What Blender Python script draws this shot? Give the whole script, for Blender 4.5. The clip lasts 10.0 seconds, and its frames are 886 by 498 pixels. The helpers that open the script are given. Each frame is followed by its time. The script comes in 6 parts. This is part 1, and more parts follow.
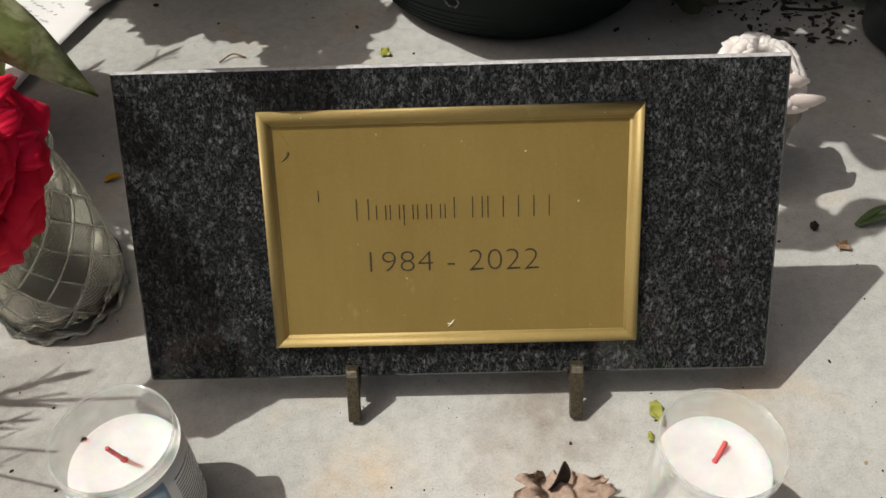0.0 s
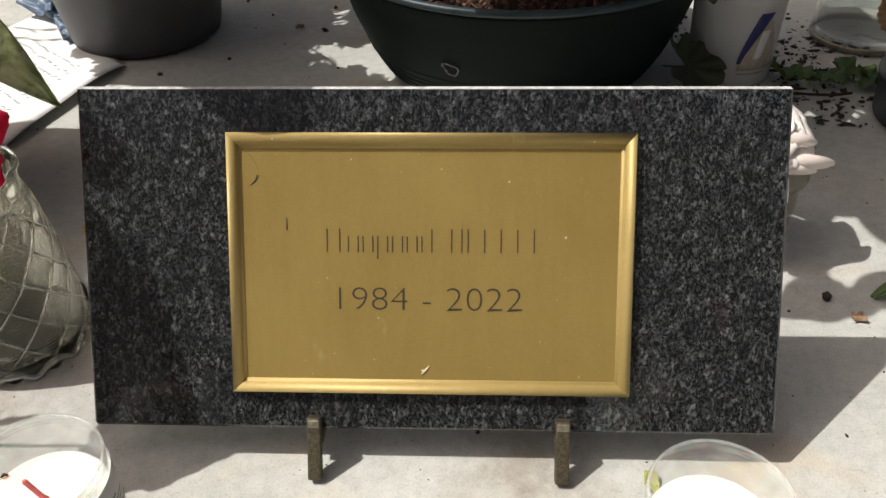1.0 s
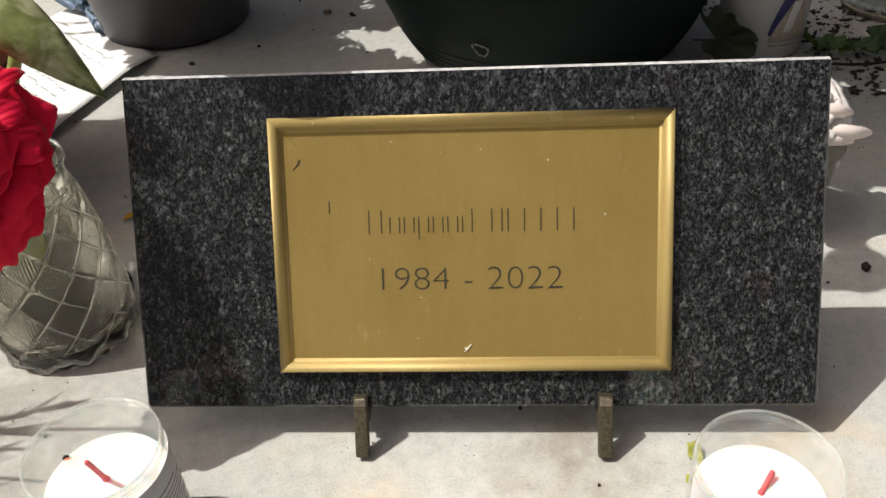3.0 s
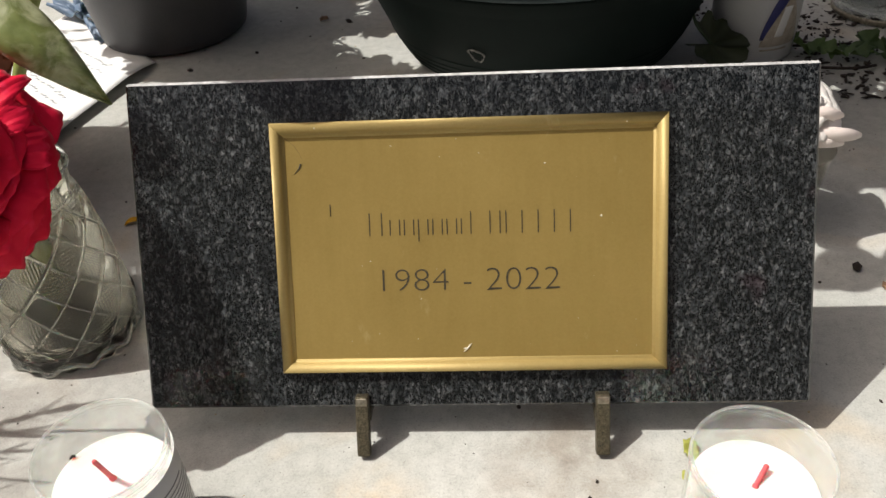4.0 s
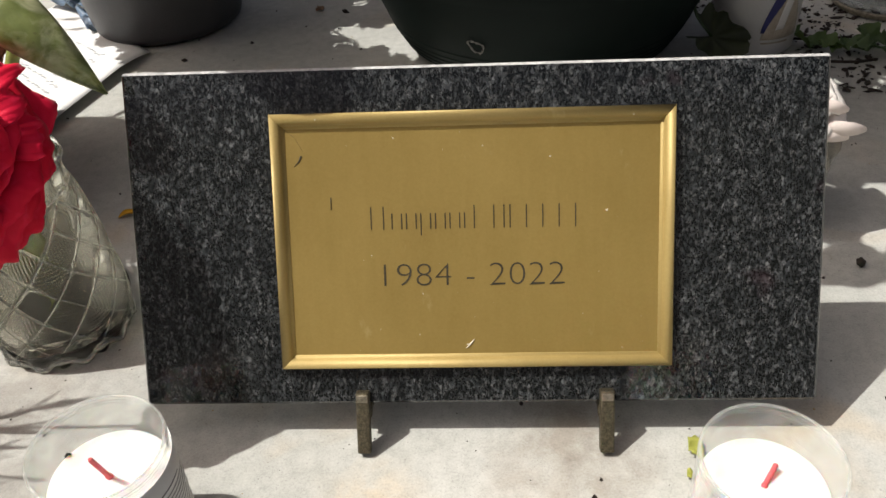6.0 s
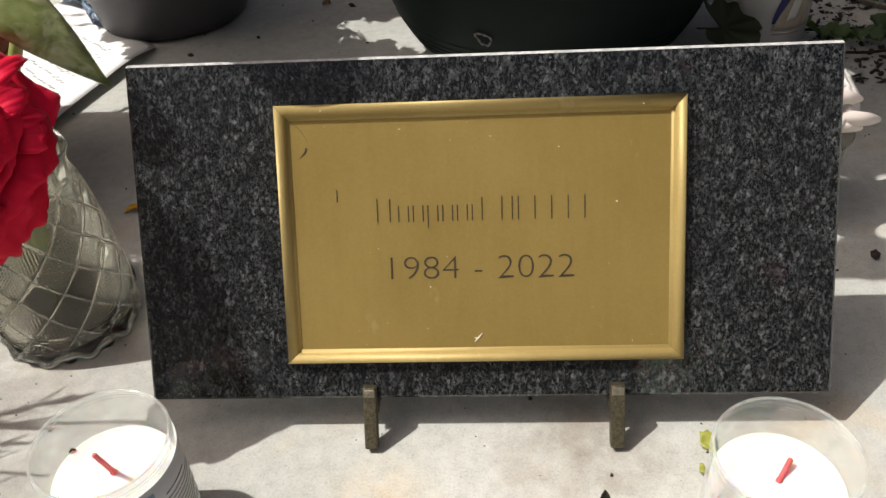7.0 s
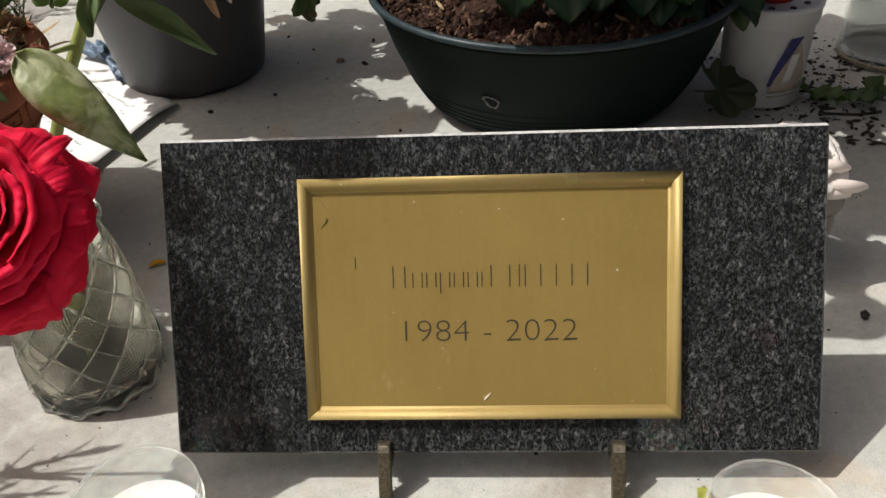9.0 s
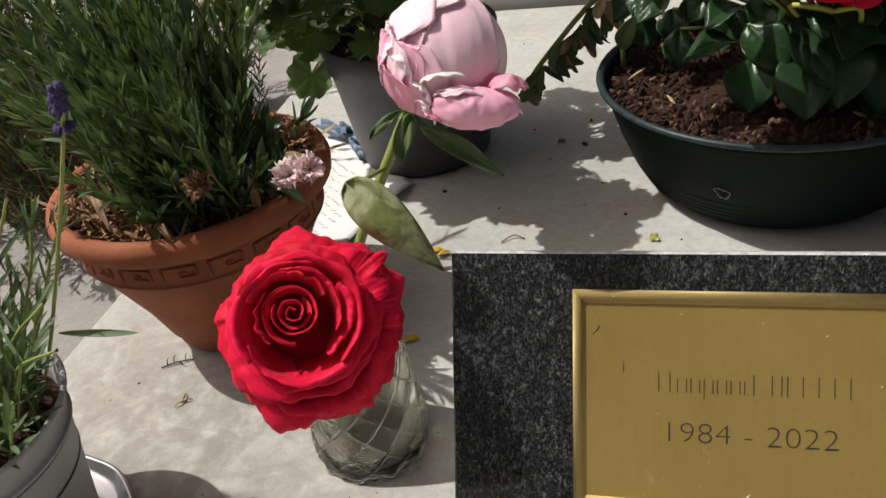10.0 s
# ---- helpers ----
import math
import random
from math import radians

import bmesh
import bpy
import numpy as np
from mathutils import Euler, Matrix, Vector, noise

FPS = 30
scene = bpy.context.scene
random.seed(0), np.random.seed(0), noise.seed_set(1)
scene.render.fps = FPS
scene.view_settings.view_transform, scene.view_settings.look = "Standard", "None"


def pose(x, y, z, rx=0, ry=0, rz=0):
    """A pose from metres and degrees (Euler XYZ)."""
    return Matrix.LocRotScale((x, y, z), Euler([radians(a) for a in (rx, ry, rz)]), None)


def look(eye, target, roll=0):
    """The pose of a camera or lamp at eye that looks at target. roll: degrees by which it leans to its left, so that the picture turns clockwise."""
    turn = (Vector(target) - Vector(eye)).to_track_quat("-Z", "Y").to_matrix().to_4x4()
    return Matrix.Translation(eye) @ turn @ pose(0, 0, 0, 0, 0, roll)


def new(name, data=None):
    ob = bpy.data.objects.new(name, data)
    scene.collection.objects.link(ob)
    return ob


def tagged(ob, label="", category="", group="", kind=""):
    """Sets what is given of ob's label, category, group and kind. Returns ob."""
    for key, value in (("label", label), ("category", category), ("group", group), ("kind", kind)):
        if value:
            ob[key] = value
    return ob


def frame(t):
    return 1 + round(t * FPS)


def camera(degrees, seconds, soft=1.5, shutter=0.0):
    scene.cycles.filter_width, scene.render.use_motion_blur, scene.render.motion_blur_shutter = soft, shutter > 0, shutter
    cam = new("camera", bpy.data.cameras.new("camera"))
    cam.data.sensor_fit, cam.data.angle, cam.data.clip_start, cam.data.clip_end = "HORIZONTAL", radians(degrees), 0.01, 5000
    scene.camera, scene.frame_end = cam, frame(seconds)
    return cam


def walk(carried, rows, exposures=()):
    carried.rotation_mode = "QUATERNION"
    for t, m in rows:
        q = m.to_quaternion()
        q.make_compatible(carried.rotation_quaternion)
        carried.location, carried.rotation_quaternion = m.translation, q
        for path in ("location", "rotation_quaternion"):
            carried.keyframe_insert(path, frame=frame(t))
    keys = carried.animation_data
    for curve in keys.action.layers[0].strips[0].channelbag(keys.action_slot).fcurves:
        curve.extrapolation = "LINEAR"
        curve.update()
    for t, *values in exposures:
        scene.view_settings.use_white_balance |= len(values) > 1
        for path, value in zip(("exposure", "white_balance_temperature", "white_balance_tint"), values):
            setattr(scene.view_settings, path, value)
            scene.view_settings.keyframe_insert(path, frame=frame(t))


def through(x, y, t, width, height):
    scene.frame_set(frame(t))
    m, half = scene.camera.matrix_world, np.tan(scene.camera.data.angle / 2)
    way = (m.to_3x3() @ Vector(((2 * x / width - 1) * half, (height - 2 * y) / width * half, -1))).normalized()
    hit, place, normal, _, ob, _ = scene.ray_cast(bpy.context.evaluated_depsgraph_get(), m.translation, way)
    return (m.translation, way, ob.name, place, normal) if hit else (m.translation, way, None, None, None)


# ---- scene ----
cam = camera(55.05, 10.0)
# seconds, eye, yaw to the left, pitch, roll
ROWS = [
    (0.0, (0.0040, -0.2429, 0.3606), 1.78, -46.15, -2.67),
    (0.1, (0.0072, -0.2326, 0.3369), 2.12, -44.10, -2.50),
    (0.2, (0.0091, -0.2283, 0.3195), 2.11, -42.18, -2.01),
    (0.3, (0.0107, -0.2277, 0.3107), 3.28, -41.35, -2.27),
    (0.4, (0.0118, -0.2306, 0.3068), 3.67, -41.28, -2.12),
    (0.5, (0.0122, -0.2360, 0.3060), 3.33, -41.00, -2.25),
    (1.0, (0.0207, -0.2482, 0.3099), 2.94, -37.45, -1.36),
    (1.5, (0.0157, -0.2532, 0.3117), 2.72, -36.99, -0.40),
    (2.0, (0.0116, -0.2548, 0.3097), 3.59, -38.26, -1.59),
    (2.5, (0.0139, -0.2528, 0.3107), 4.71, -38.30, -3.19),
    (2.7, (0.0146, -0.2523, 0.3111), 5.18, -38.56, -3.88),
    (3.8, (0.0116, -0.2588, 0.3152), 4.94, -38.35, -4.31),
    (4.0, (0.0125, -0.2596, 0.3153), 4.64, -38.21, -4.10),
    (4.5, (0.0109, -0.2588, 0.3145), 4.15, -38.04, -3.89),
    (5.0, (0.0092, -0.2581, 0.3137), 3.87, -38.02, -3.72),
    (5.5, (0.0078, -0.2583, 0.3121), 3.99, -38.26, -3.55),
    (5.7, (0.0071, -0.2568, 0.3128), 3.81, -38.59, -3.36),
    (7.0, (0.0073, -0.2516, 0.3075), 4.69, -38.90, -4.15),
    (7.5, (0.0077, -0.2526, 0.3070), 4.73, -39.08, -4.18),
    (8.0, (0.0104, -0.2562, 0.3125), 4.32, -38.69, -3.84),
    (8.5, (0.0152, -0.2596, 0.3187), 3.65, -37.84, -3.33),
    (9.0, (0.0059, -0.2623, 0.3342), 4.86, -36.61, -3.94),
    (9.5, (-0.0162, -0.2724, 0.3630), 10.54, -35.04, -6.54),
    (9.7, (-0.0257, -0.2797, 0.3758), 13.33, -34.01, -7.36),
    (9.8, (-0.0319, -0.2816, 0.3844), 14.77, -33.84, -7.83),
    (10.0, (-0.0400, -0.2852, 0.3937), 17.64, -32.93, -9.60),
]


def aim(yaw, pitch):
    a, b = radians(yaw), radians(pitch)
    return Vector((-math.sin(a) * math.cos(b), math.cos(a) * math.cos(b), math.sin(b)))


walk(cam, [(t, look(eye, Vector(eye) + aim(yaw, pitch), roll)) for t, eye, yaw, pitch, roll in ROWS],
     exposures=[(0.0, -0.42, 6700, 10), (0.6, 0.03, 6700, 10), (8.6, 0.02, 6700, 10), (9.0, -0.08, 6700, 10), (10.0, -0.20, 6700, 10)])

# ---- light ----
SUN_FROM = Vector((-0.525, -0.012, 0.850))
world = bpy.data.worlds.new("sky")
scene.world = world
world.use_nodes = True
wn = world.node_tree.nodes
sky = wn.new("ShaderNodeTexSky")
sky.sky_type, sky.sun_disc = "NISHITA", False
sky.sun_elevation, sky.sun_rotation = radians(58), radians(268)
sky.air_density, sky.dust_density, sky.ozone_density = 0.28, 6.0, 0.0
wn["Background"].inputs["Strength"].default_value = 0.092
world.node_tree.links.new(sky.outputs[0], wn["Background"].inputs["Color"])
sun = bpy.data.lights.new("sun", "SUN")
sun.energy, sun.angle, sun.color = 4.2, radians(0.53), (1.0, 0.985, 0.955)
new("sun", sun).matrix_world = look(SUN_FROM * 20, (0, 0, 0))


# ---- small builders ----
def bm_new():
    return bmesh.new()


def part(name, bm, material, parent, label="", smooth=True):
    """One mesh object from a bmesh, under a thing or a part; world coordinates are kept."""
    me = bpy.data.meshes.new(name)
    bmesh.ops.recalc_face_normals(bm, faces=bm.faces)
    bm.to_mesh(me)
    bm.free()
    for p in me.polygons:
        p.use_smooth = smooth
    me.materials.append(material)
    ob = new(name, me)
    if parent is not None:
        ob.parent = parent
    if label:
        ob["label"] = label
    return ob


def thing(name, at, label, category, group="", kind="", turn=None):
    ob = new(name)
    ob.empty_display_size = 0.02
    ob.matrix_world = Matrix.Translation(at) @ (turn or Matrix.Identity(4))
    return tagged(ob, label, category, group, kind)


def moved(bm, m):
    bmesh.ops.transform(bm, matrix=m, verts=bm.verts)
    return bm


def box(sx, sy, sz, at=(0, 0, 0), bevel=0.0, seg=2):
    bm = bm_new()
    bmesh.ops.create_cube(bm, size=1)
    bmesh.ops.scale(bm, vec=(sx, sy, sz), verts=bm.verts)
    if bevel:
        bmesh.ops.bevel(bm, geom=bm.edges[:], offset=bevel, segments=seg, affect="EDGES", profile=0.6)
    bmesh.ops.translate(bm, vec=at, verts=bm.verts)
    return bm


def lathe(profile, seg=48, wob=None, closed=False):
    """Turns (radius, height) pairs round z. wob(angle, i) scales the radius."""
    bm = bm_new()
    rings = []
    for i, (r, z) in enumerate(profile):
        if r < 1e-6:
            rings.append([bm.verts.new((0, 0, z))])
        else:
            ring = []
            for k in range(seg):
                a = 2 * math.pi * k / seg
                q = r * (wob(a, i) if wob else 1)
                ring.append(bm.verts.new((q * math.cos(a), q * math.sin(a), z)))
            rings.append(ring)
    pairs = list(zip(rings, rings[1:]))
    if closed:
        pairs.append((rings[-1], rings[0]))
    for a, b in pairs:
        for k in range(seg):
            n = (k + 1) % seg
            if len(a) == 1 and len(b) == 1:
                continue
            if len(a) == 1:
                bm.faces.new((a[0], b[n], b[k]))
            elif len(b) == 1:
                bm.faces.new((a[k], a[n], b[0]))
            else:
                bm.faces.new((a[k], a[n], b[n], b[k]))
    return bm


def tube(points, radii, seg=8, bm=None):
    bm = bm or bm_new()
    pts = [Vector(p) for p in points]
    if not hasattr(radii, "__len__"):
        radii = [radii] * len(pts)
    side = None
    rings = []
    for i, p in enumerate(pts):
        d = (pts[min(i + 1, len(pts) - 1)] - pts[max(i - 1, 0)]).normalized()
        if side is None:
            side = d.orthogonal().normalized()
        side = (side - d * side.dot(d)).normalized()
        other = d.cross(side)
        rings.append([bm.verts.new(p + (side * math.cos(2 * math.pi * k / seg) + other * math.sin(2 * math.pi * k / seg)) * radii[i]) for k in range(seg)])
    for a, b in zip(rings, rings[1:]):
        for k in range(seg):
            bm.faces.new((a[k], a[(k + 1) % seg], b[(k + 1) % seg], b[k]))
    for ring in (rings[0][::-1], rings[-1]):
        bm.faces.new(ring)
    return bm


def bend(points, n=14):
    """A smooth line through a few points."""
    p = [Vector(q) for q in points]
    p = [p[0] * 2 - p[1]] + p + [p[-1] * 2 - p[-2]]
    out = []
    steps = max(2, n // (len(p) - 3))
    for i in range(1, len(p) - 2):
        for k in range(steps):
            t = k / steps
            a, b, c, d = p[i - 1], p[i], p[i + 1], p[i + 2]
            out.append(0.5 * (2 * b + (c - a) * t + (2 * a - 5 * b + 4 * c - d) * t * t + (3 * b - a - 3 * c + d) * t ** 3))
    return out + [p[-2]]


def sheet(fn, nu, nv, thick=0.0004, bm=None):
    """A thin curved sheet from fn(u, v), u and v from 0 to 1, with two faces and a rim."""
    bm = bm or bm_new()
    g = [[Vector(fn(i / nu, j / nv)) for j in range(nv + 1)] for i in range(nu + 1)]
    top, low = [], []
    for i in range(nu + 1):
        a, b = [], []
        for j in range(nv + 1):
            du = g[min(i + 1, nu)][j] - g[max(i - 1, 0)][j]
            dv = g[i][min(j + 1, nv)] - g[i][max(j - 1, 0)]
            n = du.cross(dv)
            n = n.normalized() if n.length > 1e-12 else Vector((0, 0, 1))
            a.append(bm.verts.new(g[i][j] + n * thick / 2))
            b.append(bm.verts.new(g[i][j] - n * thick / 2))
        top.append(a), low.append(b)
    for i in range(nu):
        for j in range(nv):
            bm.faces.new((top[i][j], top[i + 1][j], top[i + 1][j + 1], top[i][j + 1]))
            bm.faces.new((low[i][j], low[i][j + 1], low[i + 1][j + 1], low[i + 1][j]))
    for i in range(nu):
        bm.faces.new((top[i][0], low[i][0], low[i + 1][0], top[i + 1][0]))
        bm.faces.new((top[i][nv], top[i + 1][nv], low[i + 1][nv], low[i][nv]))
    for j in range(nv):
        bm.faces.new((top[0][j], top[0][j + 1], low[0][j + 1], low[0][j]))
        bm.faces.new((top[nu][j], low[nu][j], low[nu][j + 1], top[nu][j + 1]))
    return bm


def facing(at, along, up):
    """A turn whose y runs along a way and whose z leans to up."""
    y = Vector(along).normalized()
    x = y.cross(Vector(up))
    x = x.normalized() if x.length > 1e-9 else y.orthogonal().normalized()
    z = x.cross(y)
    m = Matrix((x, y, z)).transposed().to_4x4()
    m.translation = Vector(at)
    return m


class Soup:
    """Many small pieces gathered into one mesh."""

    def __init__(self):
        self.v, self.f = [], []

    def add(self, verts, faces, m):
        n = len(self.v)
        self.v += [tuple(m @ Vector(p)) for p in verts]
        self.f += [tuple(i + n for i in f) for f in faces]

    def part(self, name, material, parent, label="", kind="", smooth=True):
        me = bpy.data.meshes.new(name)
        me.from_pydata(self.v, [], self.f)
        for p in me.polygons:
            p.use_smooth = smooth
        me.materials.append(material)
        ob = new(name, me)
        if parent is not None:
            ob.parent = parent
        if label:
            ob["label"] = label
        if kind:
            ob["kind"] = kind
        return ob


def blade(length, width, arch=0.2, fold=0.25, n=5, shape=0.6, peak=1.0, twist=0.0):
    """A leaf along y: verts and faces. arch bends it down, fold gives it a keel."""
    verts, faces = [], []
    for j in range(n + 1):
        s = j / n
        w = width / 2 * max(0.04, math.sin(math.pi * min(1, s ** peak * 0.97 + 0.03)) ** shape)
        y, z = length * (s - 0.12 * abs(arch) * s * s), -arch * length * s * s
        for k in (-1, 0, 1):
            x, dz = k * w, abs(k) * w * fold
            c, d = math.cos(twist * s), math.sin(twist * s)
            verts.append((x * c - dz * d, y, z + x * d + dz * c))
    for j in range(n):
        for k in (0, 1):
            a = j * 3 + k
            faces.append((a, a + 1, a + 4, a + 3))
    return verts, faces


ICO = bmesh.new()
bmesh.ops.create_icosphere(ICO, subdivisions=1, radius=1)
ICO_V = [tuple(v.co) for v in ICO.verts]
ICO_F = [tuple(v.index for v in f.verts) for f in ICO.faces]
ICO.free()


def chunk(r, rng, flat=0.7):
    """A small rough crumb: verts and faces."""
    sx, sy = rng.uniform(0.55, 1.3), rng.uniform(0.55, 1.3)
    return [(x * r * sx * rng.uniform(0.6, 1.25), y * r * sy * rng.uniform(0.6, 1.25), z * r * flat * rng.uniform(0.6, 1.2)) for x, y, z in ICO_V], ICO_F


def ball_turn(rng):
    return Euler((rng.uniform(0, 6.28), rng.uniform(0, 6.28), rng.uniform(0, 6.28))).to_matrix().to_4x4()


# ---- materials ----
class Mat:
    def __init__(self, name, rough=0.6, metal=0.0):
        self.m = bpy.data.materials.new(name)
        self.m.use_nodes = True
        self.t = self.m.node_tree
        self.b = self.t.nodes["Principled BSDF"]
        self.b.inputs["Roughness"].default_value = rough
        self.b.inputs["Metallic"].default_value = metal
        self.out = self.t.nodes["Material Output"]
        co = self.t.nodes.new("ShaderNodeTexCoord")
        self.co = co.outputs["Object"]

    def node(self, kind, **inputs):
        n = self.t.nodes.new(kind)
        for key, value in inputs.items():
            s = n.inputs[key.replace("_", " ")]
            if isinstance(value, bpy.types.NodeSocket):
                self.t.links.new(value, s)
            else:
                s.default_value = value
        return n

    def link(self, a, b):
        self.t.links.new(a, b)

    def noise(self, scale, detail=4.0, rough=0.55, co=None, distortion=0.0):
        return self.node("ShaderNodeTexNoise", Vector=co or self.co, Scale=scale, Detail=detail, Roughness=rough, Distortion=distortion).outputs["Fac"]

    def ramp(self, fac, *stops, ease=False):
        n = self.node("ShaderNodeValToRGB", Fac=fac)
        e = n.color_ramp.elements
        while len(e) < len(stops):
            e.new(0.5)
        for k, (p, c) in zip(e, stops):
            k.position = p
            k.color = (*c, 1) if hasattr(c, "__len__") else (c, c, c, 1)
        if ease:
            n.color_ramp.interpolation = "EASE"
        return n.outputs["Color"]

    def mix(self, fac, a, b, blend="MIX"):
        n = self.t.nodes.new("ShaderNodeMix")
        n.data_type, n.blend_type = "RGBA", blend
        for s, v in ((n.inputs[0], fac), (n.inputs[6], a), (n.inputs[7], b)):
            if isinstance(v, bpy.types.NodeSocket):
                self.link(v, s)
            else:
                s.default_value = (*v, 1) if hasattr(v, "__len__") else v
        return n.outputs[2]

    def bump(self, height, strength=0.3, distance=0.001, normal=None):
        n = self.node("ShaderNodeBump", Height=height, Strength=strength, Distance=distance)
        if normal is not None:
            self.link(normal, n.inputs["Normal"])
        self.link(n.outputs[0], self.b.inputs["Normal"])
        return n.outputs[0]

    def colour(self, c):
        if isinstance(c, bpy.types.NodeSocket):
            self.link(c, self.b.inputs["Base Color"])
        else:
            self.b.inputs["Base Color"].default_value = (*c, 1)

    def rough(self, s):
        self.link(s, self.b.inputs["Roughness"])

    def set(self, **kw):
        for k, v in kw.items():
            self.b.inputs[k.replace("_", " ")].default_value = v

    def translucent(self, amount, colour):
        """Lets a part of the light through a thin leaf or petal."""
        tr = self.node("ShaderNodeBsdfTranslucent")
        if isinstance(colour, bpy.types.NodeSocket):
            self.link(colour, tr.inputs["Color"])
        else:
            tr.inputs["Color"].default_value = (*colour, 1)
        mx = self.node("ShaderNodeMixShader", Fac=amount)
        self.link(self.b.outputs[0], mx.inputs[1])
        self.link(tr.outputs[0], mx.inputs[2])
        self.link(mx.outputs[0], self.out.inputs["Surface"])


def simple(name, dark, light, rough=0.6, scale=60, metal=0.0, bump=0.15, dist=0.0006, fine=900):
    m = Mat(name, rough, metal)
    a = m.noise(scale, 5)
    b = m.noise(fine, 3)
    m.colour(m.ramp(m.mix(0.35, a, b), (0.3, dark), (0.7, light)))
    if bump:
        m.bump(b, bump, dist)
    return m


def leafy(name, dark, light, rough=0.45, through=0.18, vein=0.0, scale=60):
    m = Mat(name, rough)
    rnd = m.node("ShaderNodeNewGeometry").outputs["Random Per Island"]
    n = m.noise(scale, 4)
    base = m.ramp(m.mix(0.5, n, rnd), (0.25, dark), (0.75, light))
    m.colour(base)
    m.bump(m.noise(500, 3), 0.2, 0.0005)
    m.translucent(through, m.mix(0.5, base, (0.25, 0.4, 0.03)))
    return m


def mottled(name, dark, light, pale):
    """A satin leaf with sun dapple and sheen painted as uneven pale patches."""
    m = Mat(name, 0.34)
    n = m.noise(90, 5)
    patch = m.noise(62, 5, 0.6, distortion=0.7)
    c = m.mix(m.ramp(patch, (0.46, 0.0), (0.60, 0.55)), m.ramp(n, (0.3, dark), (0.7, light)), pale)
    c = m.mix(m.ramp(m.noise(420, 3), (0.62, 0.0), (0.74, 0.4)), c, (0.08, 0.07, 0.03))
    m.colour(c)
    m.bump(m.mix(0.5, patch, m.noise(380, 3)), 0.4, 0.0009)
    m.translucent(0.10, c)
    return m


def concrete():
    m = Mat("concrete", 0.85)
    big = m.noise(5, 6, 0.62)
    mid = m.noise(38, 6, 0.6, distortion=0.6)
    fine = m.noise(520, 4, 0.65)
    c = m.ramp(big, (0.32, (0.398, 0.396, 0.358)), (0.52, (0.488, 0.490, 0.452)), (0.72, (0.555, 0.556, 0.525)))
    c = m.mix(m.ramp(mid, (0.44, 0.0), (0.72, 0.38)), c, (0.42, 0.424, 0.398))
    warm = m.noise(11, 3, 0.5, distortion=1.0)
    c = m.mix(m.ramp(warm, (0.58, 0.0), (0.74, 0.55)), c, (0.52, 0.42, 0.29))
    rust = m.noise(16, 5, 0.7, co=m.node("ShaderNodeMapping", Vector=m.co, Location=(3.1, 1.7, 0)).outputs[0])
    c = m.mix(m.ramp(rust, (0.66, 0.0), (0.76, 0.45)), c, (0.24, 0.19, 0.13))
    c = m.mix(m.ramp(fine, (0.58, 0.0), (0.70, 0.5)), c, (0.26, 0.25, 0.24))
    pits = m.node("ShaderNodeTexVoronoi", Vector=m.co, Scale=330.0).outputs["Distance"]
    c = m.mix(m.ramp(pits, (0.05, 0.5), (0.10, 0.0)), c, (0.17, 0.15, 0.13))
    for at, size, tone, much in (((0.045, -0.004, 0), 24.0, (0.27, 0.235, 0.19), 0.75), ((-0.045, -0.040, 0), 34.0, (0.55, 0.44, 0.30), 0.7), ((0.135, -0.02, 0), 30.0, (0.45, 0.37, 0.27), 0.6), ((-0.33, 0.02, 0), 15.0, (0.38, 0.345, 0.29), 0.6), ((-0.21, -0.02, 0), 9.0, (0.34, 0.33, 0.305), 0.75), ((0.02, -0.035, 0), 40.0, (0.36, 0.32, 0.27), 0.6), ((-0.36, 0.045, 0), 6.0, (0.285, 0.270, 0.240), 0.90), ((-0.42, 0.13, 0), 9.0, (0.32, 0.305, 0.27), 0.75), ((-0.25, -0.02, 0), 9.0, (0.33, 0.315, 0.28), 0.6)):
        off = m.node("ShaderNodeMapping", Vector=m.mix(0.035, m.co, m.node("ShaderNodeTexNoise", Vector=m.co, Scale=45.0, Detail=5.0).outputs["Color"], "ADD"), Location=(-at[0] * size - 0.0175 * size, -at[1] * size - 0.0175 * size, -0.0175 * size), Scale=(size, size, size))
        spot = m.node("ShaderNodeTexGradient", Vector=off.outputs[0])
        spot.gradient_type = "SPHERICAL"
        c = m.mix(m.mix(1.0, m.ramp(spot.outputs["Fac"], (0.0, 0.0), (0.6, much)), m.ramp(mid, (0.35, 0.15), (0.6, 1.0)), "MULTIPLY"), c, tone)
    grain = m.mix(0.5, m.noise(150, 6, 0.7), m.noise(950, 3, 0.6))
    c = m.mix(1.0, c, m.ramp(grain, (0.30, 0.74), (0.50, 0.98), (0.70, 1.14)), "MULTIPLY")
    c = m.mix(1.0, c, m.ramp(m.noise(75, 5, 0.65, distortion=0.8), (0.34, 0.92), (0.52, 1.0), (0.70, 1.05)), "MULTIPLY")
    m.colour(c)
    m.bump(m.mix(0.35, fine, mid), 0.20, 0.0006)
    return m


